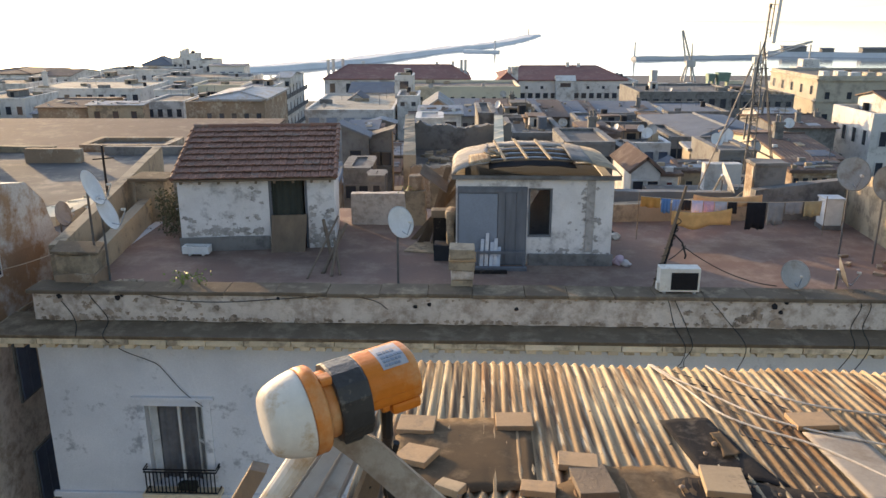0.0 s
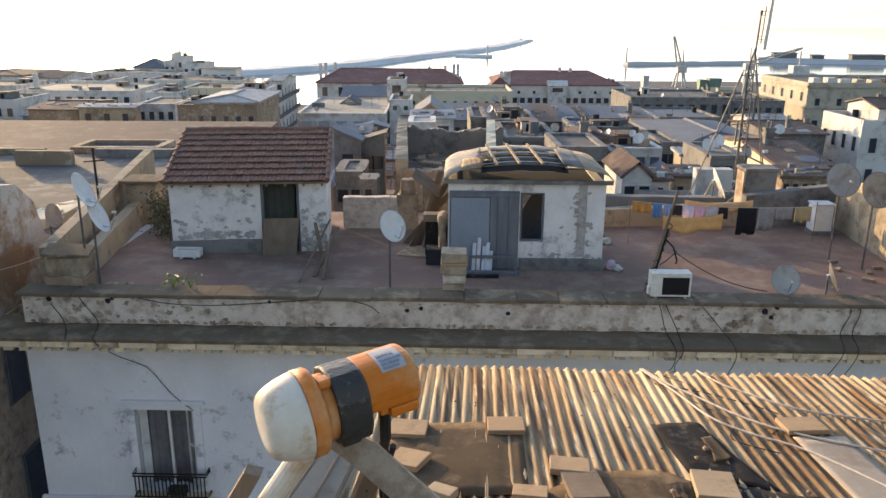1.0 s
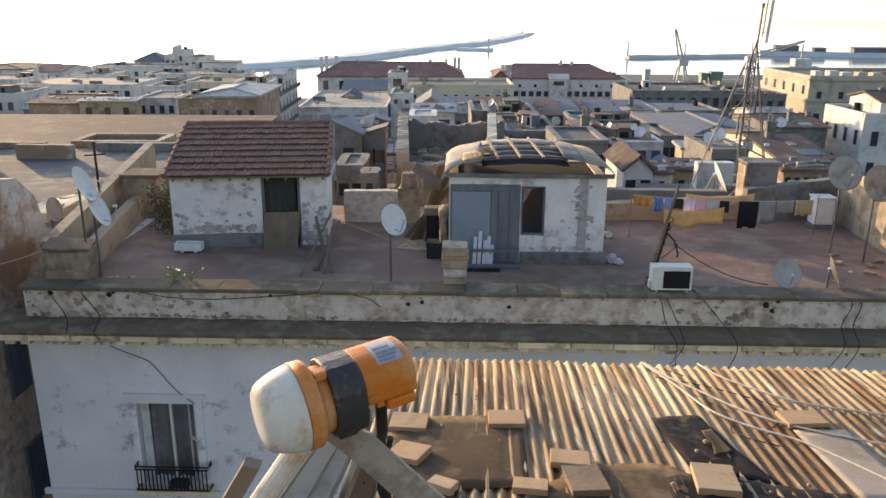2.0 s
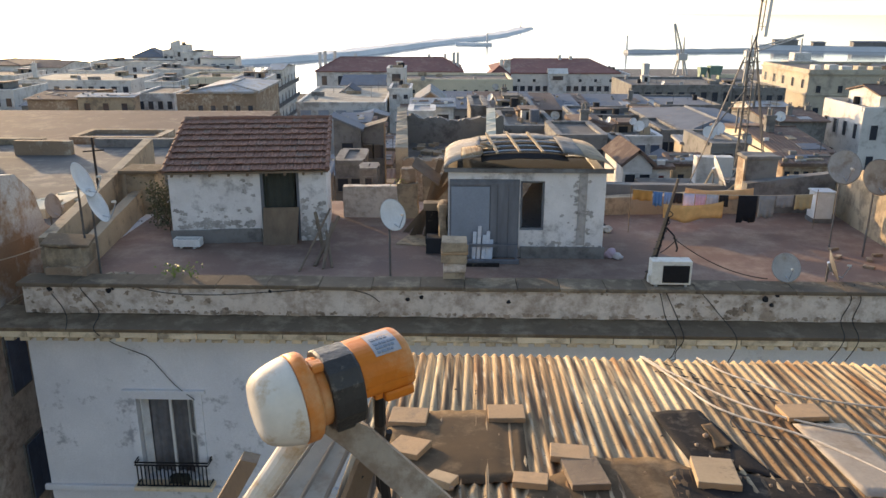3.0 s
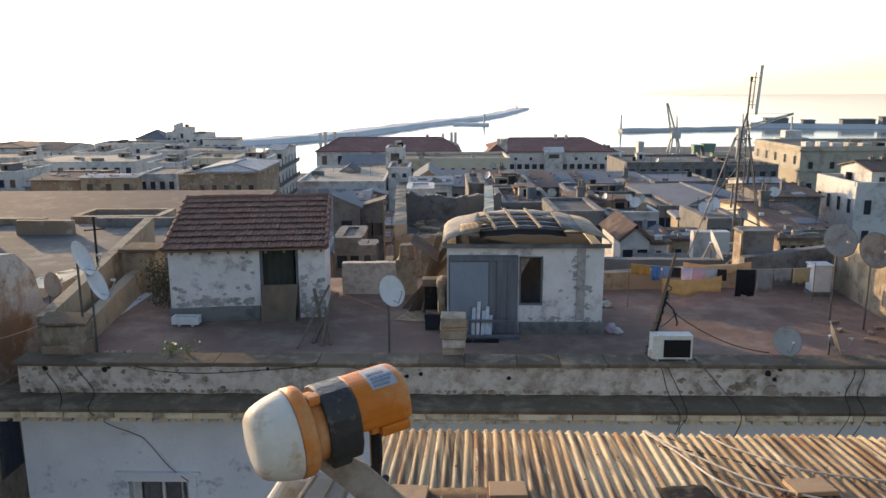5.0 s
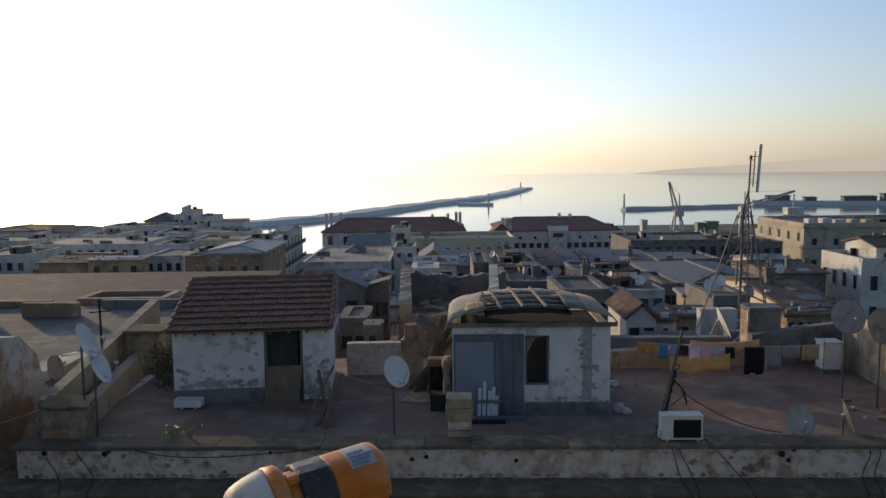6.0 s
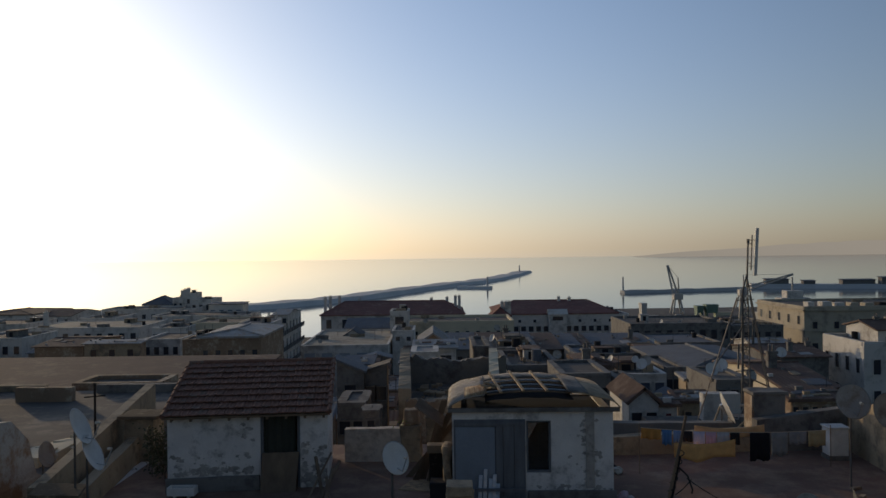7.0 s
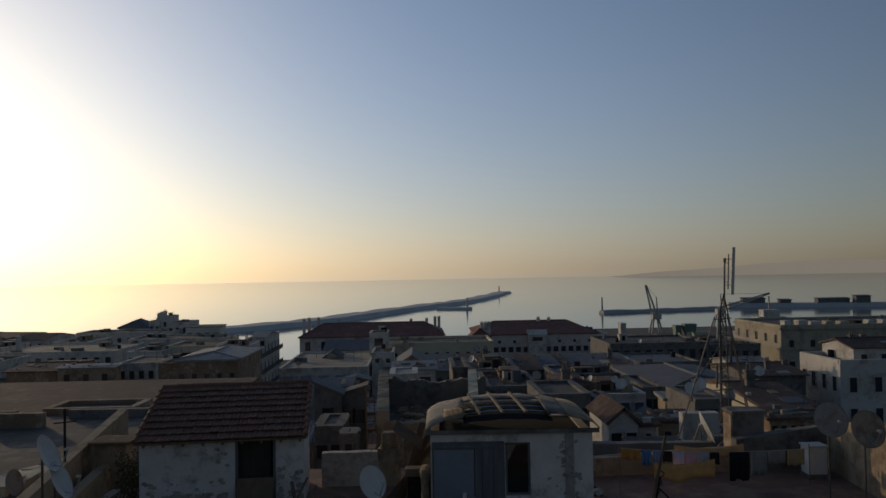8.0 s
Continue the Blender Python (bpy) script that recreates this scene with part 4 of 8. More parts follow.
    house("white house with a domed sunlit roof", 39.43, 43.91, 96, 104, -6.26, "gable", 0.62, W, M_PALESHEET, ())
    house("grey house with a flat roof and water tank", 15.18, 16.53, 52, 58, -2.05, "flat", 0.5, G, M_FLAT, ((0.5, 3, 0.5, 0.8),))
    # middle rows
    house("long house with a blue-grey sheet roof", 17.04, 24.12, 85, 95, -4.89, "mono", 0.58, T, M_SLATE, ((0.2, 6, 0.9, 0.7),), chimneys=((22.43, 91, 1.2),))
    house("house with a blue-grey sheet roof by the red gable", 13.28, 15.51, 84, 93, -4.7, "mono", 0.61, G, M_SLATE, ((0.4, 2, 0.7, 0.8),))
    house("narrow house with a brown tile roof", 15.67, 16.88, 84.5, 94, -4.82, "mono", 0.69, BR, M_BROWNROOF, ())
    house("low dark blue-grey block", 13.06, 22.75, 74, 81, -4.09, "flat", 0.6, G, M_SLATE, ((0.5, 8, 0.7, 0.8),))
    house("white block with a cream roof terrace", -19.6, -7.1, 112, 134, -7.45, "flat", 0.5, W, M_CREAMROOF, ((0.8, 5, 1.7, 1.9),), pane=M_FADED)
    house("white house with a grey slate gable", -16, -7.79, 136, 148, -7.3, "gable", 1.29, W, M_SLATE, ((0.9, 4, 0.9, 1.0),))
    house("small white gabled roof house", -15.14, -12.18, 126, 131, -7.64, "gable_front", 1.24, W, M_SLATE, ((0.5, 1, 0.8, 0.8),))
    house("tall white roof tower with one dark window", -7.8, -4.79, 129, 135, -4.01, "flat", 0.5, W, M_FLAT, ((0.6, 1, 1.6, 1.4),))
    house("long pale flat-roofed block", -8.32, 13.36, 137, 150, -6.73, "flat", 1, C, M_FLAT, ((1.2, 12, 0.8, 0.8),))
    house("white flat-roofed house in the old town", -6.79, -3.55, 117, 125, -5.99, "flat", 0.5, W, M_FLAT, ((0.6, 2, 0.8, 0.8),))
    house("long grey warehouse with a row of windows", 34.59, 52.51, 140, 156, -7.8, "flat", 0.8, G, M_FLAT, ((0.8, 9, 1.2, 1.8),))
    house("grey warehouse with a flat roof", 53.8, 63.37, 143, 160, -8.61, "flat", 0.8, G, M_FLAT, ((0.8, 5, 1.2, 1.8),))
    house("low grey house in the old town", 29.61, 37.81, 104, 116, -6.77, "flat", 0.6, G, M_SLATE, ((1.0, 5, 0.9, 1.2),))
    # the large red-roofed blocks by the harbour
    house("long white block with a hipped red tile roof", -32.01, 7.37, 215, 240, -11.55, "hip", 3.2, W, M_REDROOF, ((0.9, 9, 1.6, 2.6),), chimneys=((-31.73, 222, 3.3), (-30.45, 223, 3.5), (-28.26, 227, 3.3), (-22.56, 228, 2.4), (-1.71, 228, 2.4), (2.81, 227, 2.6), (5.16, 224, 3.2), (6.27, 224, 3.2),))
    house("white block with a hipped red roof and window band", 15.21, 46.06, 200, 226, -10.59, "hip", 2.88, W, M_REDROOF, ((1.2, 8, 0.9, 0.9), (2.9, 16, 1.4, 1.5)), chimneys=((32.85, 212, 2.4), (35.71, 212, 2.2),))
    house("white flat wing beside the red-roofed block", 46.08, 48.91, 200, 222, -10.87, "flat", 0.5, W, M_FLAT, ((2.6, 2, 1.3, 1.5),))
    house("small red-roofed wing with a row of chimneys", 13.46, 18.15, 195, 203, -10.71, "hip", 2.26, W, M_REDROOF, (), chimneys=((16.35, 198, 2.6), (17.34, 198, 2.6), (18.18, 198, 2.6),))
    house("low white roof pavilion", 28.16, 32.63, 197.5, 199.9, -10.52, "gable", 1.27, W, W, ((0.3, 1, 2.8, 1.2),))
    # stone building, corner on
    t = house("yellow stone building with a flat roof and cornices", 70.5, 108, 150, 172, -6.0, "flat", 1.0, M_STONE, M_FLAT, ((2.4, 9, 1.1, 1.5), (6.5, 9, 1.3, 2.2)),
          yaw=0, side_rows=((1.4, 5, 1.2, 1.8), (6.5, 5, 1.3, 2.2)))
    for k in range(13):            # roof lights and vents along the front edge
        x, w = 72 + k * 2.8, random.uniform(0.8, 2.0)
        part("roof_light", box(B(), x, x + w, 151.5, 153.5, -5.95, -5.2 + random.uniform(0, 0.5), 0.05), random.choice((M_WHITE, M_WHITE, M_DARK, M_STONE)), t)
    part("cornice", box(B(), 70.2, 108, 149.6, 150.0, -6.4, -6.1), M_STONE, t)
    part("string_course", box(B(), 70.3, 108, 149.75, 150.0, -10.4, -10.1), M_STONE, t)
    part("side_cornice", box(B(), 70.1, 70.5, 149.6, 172, -6.4, -6.1), M_STONE, t)
    part("side_string_course", box(B(), 70.25, 70.5, 149.75, 172, -10.4, -10.1), M_STONE, t)
    house("white two-storey house with dark windows", 41.0, 56, 75, 83, -3.6, "flat", 0.9, W, M_FLAT, ((1.2, 6, 0.9, 1.6), (4.2, 6, 0.9, 1.6)), side_rows=((1.2, 4, 0.9, 1.6), (4.2, 4, 0.9, 1.6)))
    house("white roof house with a dark slate roof", 43.5, 56, 77, 83, -2.3, "gable", 0.7, W, M_BROWNROOF, ((0.5, 6, 0.8, 1.1),), chimneys=((45, 80, 0.7), (46.2, 80, 0.7)), base=-4)
    # white quarter to the left
    t = house("white apartment block with rows of balconies", -36.67, -33.08, 158, 190, -8.05, "flat", 1.0, W, M_FLAT, ((1.2, 3, 0.9, 1.8), (4.6, 3, 0.9, 1.8)), right_rows=((1.2, 8, 1.1, 2.0), (4.6, 8, 1.1, 2.0), (8.0, 8, 1.1, 2.0)))
    for dz in (3.3, 6.7, 10.1):
        b = part("balcony", box(B(), -33.08, -33.08 + 0.9, 159, 189, -8.05 - dz - 0.15, -8.05 - dz), W, t)
        for y in range(160, 189, 2):
            part("rail_panel", box(B(), -33.08 + 0.82, -33.08 + 0.9, y, y + 1.5, -8.05 - dz, -8.05 - dz + 0.9), M_MAST, b)
    for x in (-36.67 - 1.2, -36.67 + 0.6, -36.67 + 2.4):
        part("pipe_frame", tube(B(), [(x, 160, -8.05), (x, 160, -8.05 + 2.1), (x + 1.5, 160, -8.05 + 2.1), (x + 1.5, 160, -8.05)], 0.14, 6), M_GALV, t)
    house("pale roof room with a sloping sheet roof", -34.67, -31.73, 166, 178, -7.16, "gable", 0.82, W, M_PALESHEET, ((0.6, 2, 1.0, 1.2),), base=-8.35)
    house("long low white house with square windows", -78.58, -57.1, 150, 166, -7.95, "flat", 0.35, W, M_CREAMROOF, ((0.9, 10, 1.2, 1.6),), chimneys=((-77.69, 156, 2.6),))
    house("white upper storey with a thin roof slab", -77.69, -69.76, 170, 182, -7.83, "flat", 0.5, W, M_FLAT, ((0.7, 4, 1.1, 1.5),))
    house("white house with a flat awning roof", -65.46, -58.32, 160, 170, -8.12, "flat", 0.4, W, M_PALESHEET, ((0.8, 3, 1.3, 1.6),))
    house("white stepped apartment block", -81.21, -58.59, 190, 200, -7.51, "flat", 0.8, W, M_FLAT, ((0.9, 10, 1.1, 1.4), (3.6, 10, 1.2, 1.6)))
    house("pale house with a sloping slate roof", -76.41, -68.96, 204, 214, -7.26, "hip", 2.18, W, M_SLATE, ((0.5, 3, 1.0, 1.2),))
    house("tall white house with a stepped roof wall", -68.8, -65.94, 204, 214, -5.72, "flat", 0.8, W, M_FLAT, ((1.0, 2, 0.9, 1.4),))
    house("white stair tower above the roofs", -65.83, -63.54, 204, 212, -4.61, "flat", 0.8, W, M_FLAT, ((1.0, 1, 0.9, 1.4),), chimneys=((-66.5, 205, 0.9), (-65.78, 205, 1.2), (-64.91, 205, 1.5),))
    house("white upper house with railings on its roof", -61.6, -56.51, 196, 206, -5.66, "flat", 0.6, W, M_FLAT, ((1.0, 3, 1.0, 1.5),))
    house("white house with blue doors", -54.24, -46.13, 186, 191.4, -6.07, "mono", 0.17, W, M_SLATE, ((1.2, 4, 1.3, 2.6),), pane=M_SHUTTER)
    house("white row house with a long roof terrace", -62.54, -41.64, 172, 184, -7.76, "flat", 0.6, W, M_FLAT, ((1.0, 10, 1.1, 1.6),))
    house("white cube house with one dark window", -35.69, -29.84, 140, 150, -6.72, "flat", 0.4, W, M_SLATE, ((0.8, 3, 1.0, 1.2),))
    house("pale house with wide dark openings", -50.94, -44.98, 140, 150, -7.3, "flat", 0.5, W, M_FLAT, ((0.8, 3, 1.7, 1.5),))
    house("cream house with an arched terrace", -46.21, -37, 146, 158, -7.07, "flat", 0.6, C, M_FLAT, ((0.9, 5, 1.1, 1.6),))
    house("white house hung with washing lines", -42.13, -36.78, 112, 122, -6.25, "flat", 0.5, W, M_FLAT, ((0.8, 4, 0.9, 1.3),))
    house("brown-walled house under a pale pyramid roof", -29.18, -21.66, 96, 110, -4.27, "hip", 0.8, BR, M_PALESHEET, ((1.4, 5, 0.7, 1.0),))
    house("dark brown wall of an old house", -31.91, -29.68, 98, 108, -4.77, "flat", 0.4, BR, M_FLAT, ())
    house("brown house with a tile roof and loose boards", -51.33, -45.19, 100, 112, -5.56, "gable", 0.45, BR, M_BROWNROOF, ())
    house("patched tan house with pale awnings", -44.1, -37.25, 98, 100.2, -5.04, "mono", 0.17, T, M_PALESHEET, ((0.6, 3, 0.9, 1.2),))
    house("pale house under a wide hazy brown roof", -131.94, -114.41, 222, 246, -10.73, "hip", 1.11, W, M_BROWNROOF, ((1.0, 6, 1.1, 1.5),))
    house("white house under a brown roof", -116.55, -105.39, 226, 246, -11.51, "gable", 1.33, W, M_BROWNROOF, ((0.8, 4, 1.1, 1.5),))
    house("white house with tall dark windows", -100.25, -88.12, 168, 182, -8.83, "flat", 0.7, W, M_FLAT, ((1.0, 5, 1.3, 2.4),))
    house("white courtyard house in haze", -78, -68.75, 130, 142, -7.79, "flat", 0.6, W, M_FLAT, ((1.0, 5, 1.1, 1.5),))
    house("long low house under a worn brown tile roof", -37.58, -11.77, 46, 58, -1.9, "mono", 0.35, T, M_BROWNROOF)
    house("low brown roof house with broken walls", -16.6, -12.6, 35.6, 38, 0.1, "flat", 0.5, BR, M_FLAT, ((0.4, 3, 0.5, 0.6),))
    for x, y, z in ((10.1, 48, -1.1), (10.7, 48.3, -1.1), (11.5, 44, -0.9), (12.0, 45, -0.9), (7.0, 46, -0.5), (12.9, 51, -1.5), (4.2, 60, -1.1), (12.6, 36, 0.0), (13.4, 37, 0.0), (16.0, 40, -1.0),
                    (22.0, 50, -1.2), (6.2, 82, -2.6), (13, 76, -5), (15.5, 77, -5), (19, 76, -5), (29, 106, -7.2), (38, 142, -8), (41, 143, -8), (44, 142, -8), (-17, 113, -7.3), (-2, 132, -6.4)):
        roof_dish(x, y, z, random.uniform(0.24, 0.36) * (1 if y < 70 else 1.4), random.uniform(150, 260), 25)


build_ground()
build_distance()
build_harbour()
build_town()


def fill_town():
    """Small plain houses in the gaps between the larger ones."""
    kinds = ("small grey cube house in the old town", "small tan house with a patched roof", "small brown house with a tile roof", "small whitewashed house with dark openings")
    for xa, xb, ya, yb, count in ((4, 25, 30, 56, 170), (24, 44, 44, 76, 50), (-9, 4, 36, 75, 22), (8, 40, 56, 100, 40), (-22, 10, 90, 112, 14), (-60, -14, 60, 95, 30), (-80, -40, 112, 140, 24)):
        for k in range(count):
            w, d = random.uniform(1.1, 3.2) * (1 + ya / 120), random.uniform(1.3, 3.2) * (1 + ya / 120)
            x, y = random.uniform(xa, xb - w), random.uniform(ya, yb - d)
            if any(x < q[1] + 0.2 and x + w > q[0] - 0.2 and y < q[3] + 0.2 and y + d > q[2] - 0.2 for q in TAKEN):
                continue
            if y > 85 and -0.195 < x / y < -0.14 or y > 85 and -0.195 < (x + w) / y < -0.14:
                continue
            if y < 45 and x + w > 7.4 and x < 13.4 and y < 32:
                continue
            z = 0.9 - 0.062 * y + (0.006 * (y - 100) if y > 100 else 0) + random.uniform(-1.1, -0.1) * (1 + y / 150) - (0.9 if y > 56 else 0)
            z = min(z, 6.2 - (0.104 if x > -20 else 0.092) * y - random.uniform(0.2, 1.4)) if y > 85 else z
            if y > 48 and x / y > 0.44:
                continue
            j = random.choice((0, 0, 0, 0, 1, 2, 2, 3) if x > 0 else (0, 1, 2, 3))
            roof = random.choice(("flat", "mono", "mono", "gable", "gable_front"))
            if j == 2 and roof == "flat":
                roof = "mono"
            n = max(1, int(w / 1.3))
            house(kinds[j], x, x + w, y, y + d, z - (0.6 if roof != "flat" else 0), roof, 0.35 if roof in ("flat", "mono") else 0.6, (M_GREY, M_TAN, M_BROWN, M_WHITE)[j],
                  M_FLAT if roof == "flat" else random.choice((M_SLATE, M_BROWNROOF, M_BROWNROOF, M_SLATE, M_BROWNROOF, M_FLAT, M_PALESHEET)), ((0.5, n, 0.6, 0.8),))


fill_town()


def build_aerials():
    """Rooftop television aerials and poles over the near quarter."""
    for k in range(46):
        q = TAKEN[k * 3 % len(TAKEN)]
        if q[2] > 95 or q[2] < 30 or q[0] < -9:
            continue
        x, y = random.uniform(q[0] + 0.3, q[1] - 0.3), random.uniform(q[2] + 0.3, q[3] - 0.3)
        z = 0.9 - 0.062 * y - 0.9
        t = thing("tv_aerial", "thin rusty television aerial on a rooftop", "aerial", (x, y, z), "rooftop aerials")
        h = random.uniform(1.2, 2.4)
        part("pole", tube(B(), [(x, y, z - 1.2), (x, y, z + h)], 0.022, 5), M_MAST, t)
        for j in range(3):
            part("rod", tube(B(), [(x - 0.3 + 0.05 * j, y, z + h - 0.18 * j), (x + 0.3 - 0.05 * j, y + 0.1, z + h - 0.18 * j)], 0.010, 4), M_MAST, t)


build_aerials()

# ---- the house across the street: its own frame, u along the front, v away ----
HERE = Matrix.Translation((0, 15.9, 0)) @ pose(0, 0, 0, 0, 0, -1.87)


def build_block():
    t = thing("apartment_building", "white plastered apartment building with a roof terrace", "building", (0, 4, -12))
    # front wall with the window opening
    bm = wall_with_holes(B(), -9.13, 16, 0, 0.42, -12, -0.9, [(-6.84, -5.50, -4.55, -2.44)])
    part("wall", bm, M_FACADE, t)
    part("side_wall", box(B(), -9.13, -8.8, 0.42, 9, -12, -0.03), M_FACADE, t)
    # near-black core stands in for the unlit room behind the window
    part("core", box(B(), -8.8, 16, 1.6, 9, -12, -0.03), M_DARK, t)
    part("floor_slab", box(B(), -8.8, 16, 0.42, 1.6, -0.6, -0.03), M_GREY, t)
    part("room_floor", box(B(), -8.8, 16, 0.42, 1.6, -4.9, -4.6), M_WOOD, t)
    # ledge with its sloping top, and the parapet above it
    part("ledge", solid(B(), [(-9.75, -0.72, -0.50), (16, -0.72, -0.50), (16, 0.42, -0.50), (-9.75, 0.42, -0.50)],
                        [(-9.75, -0.74, -0.42), (16, -0.74, -0.42), (16, 0.42, -0.35), (-9.75, 0.42, -0.35)]), M_LEDGE, t)
    bm = B()
    box(bm, -9.05, 16, 0, 0.42, -0.36, 0.27)
    bmesh.ops.subdivide_edges(bm, edges=[e for e in bm.edges if abs((e.verts[0].co - e.verts[1].co).x) > 5], cuts=90)
    rough_up(bm, 0.018, 2.3)
    part("parapet", bm, M_PARAPET, t)
    bm = B()
    box(bm, -9.13, 16, 0, 0.42, -0.9, -0.5)
    part("frieze", bm, M_FACADE, t)
    # bed moulding under the stones
    part("moulding", box(B(), -9.3, 16, -0.34, 0.0, -0.82, -0.70, 0.02), M_CORNICE, t)
    tagged(part("peeled_plaster", peel(-0.012, ((-9.0, 9.8, -0.345, -0.27, 260, 0.05), (-9.0, 9.8, 0.16, 0.25, 90, 0.035), (-9.0, -4.5, -0.3, 0.22, 46, 0.07), (5.2, 7.5, -0.25, 0.1, 24, 0.10)), 0.004), M_PEELBROWN, t), kind="stuff")
    # window: surround, casements, shutters, curtain
    bm = B()
    for a, b, c, d in ((-7.02, -6.84, -4.55, -2.28), (-5.50, -5.32, -4.55, -2.28), (-6.84, -5.50, -2.44, -2.28)):
        box(bm, a, b, -0.05, 0.05, c, d, 0.008)
    box(bm, -7.12, -5.22, -0.10, 0.03, -2.28, -2.20, 0.01)
    w = part("window", bm, M_FACADE, t, "tall casement window with louvred shutters and a curtain")
    bm = B()
    for a, b, c, d in ((-6.84, -6.78, -4.55, -2.44), (-5.56, -5.50, -4.55, -2.44), (-6.78, -5.56, -2.50, -2.44), (-6.20, -6.14, -4.55, -2.50)):
        box(bm, a, b, 0.24, 0.30, c, d)
    part("frame", bm, M_FRAMEW, w)
    bm = B()
    rows = []
    for i in range(49):
        x = -6.78 + i * 1.22 / 48
        rows.append([bm.verts.new((x, 0.34 + 0.035 * math.sin(i * 0.95) * (0.4 + 0.6 * k / 5) + 0.02 * math.sin(i * 0.31 + k), -2.5 - k * 2.05 / 5)) for k in range(6)])
    for a, b in zip(rows, rows[1:]):
        for k in range(5):
            bm.faces.new((a[k], a[k + 1], b[k + 1], b[k]))
    thicken(bm, 0.006)
    part("curtain", bm, M_CURTAIN, w, smooth=True)
    bm = B()
    for a, b, c, d in ((0.0, 0.05, -4.5, -2.46), (0.55, 0.60, -4.5, -2.46), (0.05, 0.55, -4.5, -4.42), (0.05, 0.55, -2.54, -2.46), (0.05, 0.55, -3.5, -3.44)):
        box(bm, a, b, -0.02, 0.02, c, d)
    for k in range(34):
        z = -4.40 + k * 0.055
        slab(bm, [(0.05, -0.02, z), (0.55, -0.02, z), (0.55, 0.02, z + 0.035), (0.05, 0.02, z + 0.035)], 0.008)
    bm.transform(Matrix.Translation((-5.56, 0.12, 0)) @ pose(0, 0, 0, 0, 0, 142) @ Matrix.Diagonal((0.42, 1, 1, 1)))
    part("shutter", bm, M_FRAMEW, w, "open white louvred shutter")
    bm = B()
    for a, b, c, d in ((0.0, 0.05, -4.5, -2.46), (0.55, 0.60, -4.5, -2.46), (0.05, 0.55, -4.5, -4.42), (0.05, 0.55, -2.54, -2.46), (0.05, 0.55, -3.5, -3.44)):
        box(bm, a, b, -0.02, 0.02, c, d)
    for k in range(34):
        z = -4.40 + k * 0.055
        slab(bm, [(0.05, -0.02, z), (0.55, -0.02, z), (0.55, 0.02, z + 0.035), (0.05, 0.02, z + 0.035)], 0.008)
    bm.transform(Matrix.Translation((-6.80, 0.1, 0)) @ pose(0, 0, 0, 0, 0, 62) @ Matrix.Diagonal((0.35, 1, 1, 1)))
    part("shutter", bm, M_FRAMEW, w, "open white louvred shutter")
    # balcony rail
    bm = B()
    for z in (-3.95, -4.02, -4.56):
        tube(bm, [(-6.94, 0.0, z), (-6.94, -0.28, z), (-5.24, -0.28, z), (-5.24, 0.0, z)], 0.022, 6)
    r = part("balcony_rail", bm, M_IRON, w, "black iron balcony rail")
    bm = tube(B(), [(0, 0, -4.56), (0, 0, -4.02)], 0.017, 6)
    me = shared("baluster", bm, M_IRON)
    for k in range(19):
        ob = new("baluster", me)
        ob.parent = w
        ob.matrix_basis = HERE @ Matrix.Translation((-6.94 + 1.7 * (k + 0.5) / 19, -0.28, 0))
    part("balcony_slab", box(B(), -7.0, -5.18, -0.34, 0.0, -4.68, -4.58, 0.01), M_CORNICE, w)
    part("string_course", box(B(), -9.25, 16, -0.10, 0.0, -4.86, -4.72, 0.02), M_FACADE, t)
    part("cloth", rough_up(box(B(), -6.2, -5.75, -0.22, -0.05, -4.57, -4.35, 0.05), 0.03, 9, 2), M_GREENDARK, w, "dark bundle behind the rail")
    return t


def build_terrace_floor():
    bm = B()
    box(bm, -8.8, 16, 0.42, 9, -0.03, 0.0)
    tagged(part("floor", bm, M_TERRACE), "reddish brown roof terrace screed with stains", "floor", kind="structure")


BLOCK = build_block()
build_terrace_floor()


def wall_between(name, label, a, b, h0, h1, thick, m, base=-0.02, wear=0.02, top_mat=None):
    """A masonry wall from a to b (u, v) with heights h0 and h1."""
    a, b = Vector(a), Vector(b)
    d = (b - a).normalized()
    s = Vector((-d.y, d.x)) * thick / 2
    c = [a + s, a - s, b - s, b + s]
    bm = solid(B(), [(p.x, p.y, base) for p in c], [(c[0].x, c[0].y, h0), (c[1].x, c[1].y, h0), (c[2].x, c[2].y, h1), (c[3].x, c[3].y, h1)])
    rough_up(bm, wear, 2.0, 5)
    return tagged(part(name, bm, m), label, "wall", kind="structure")


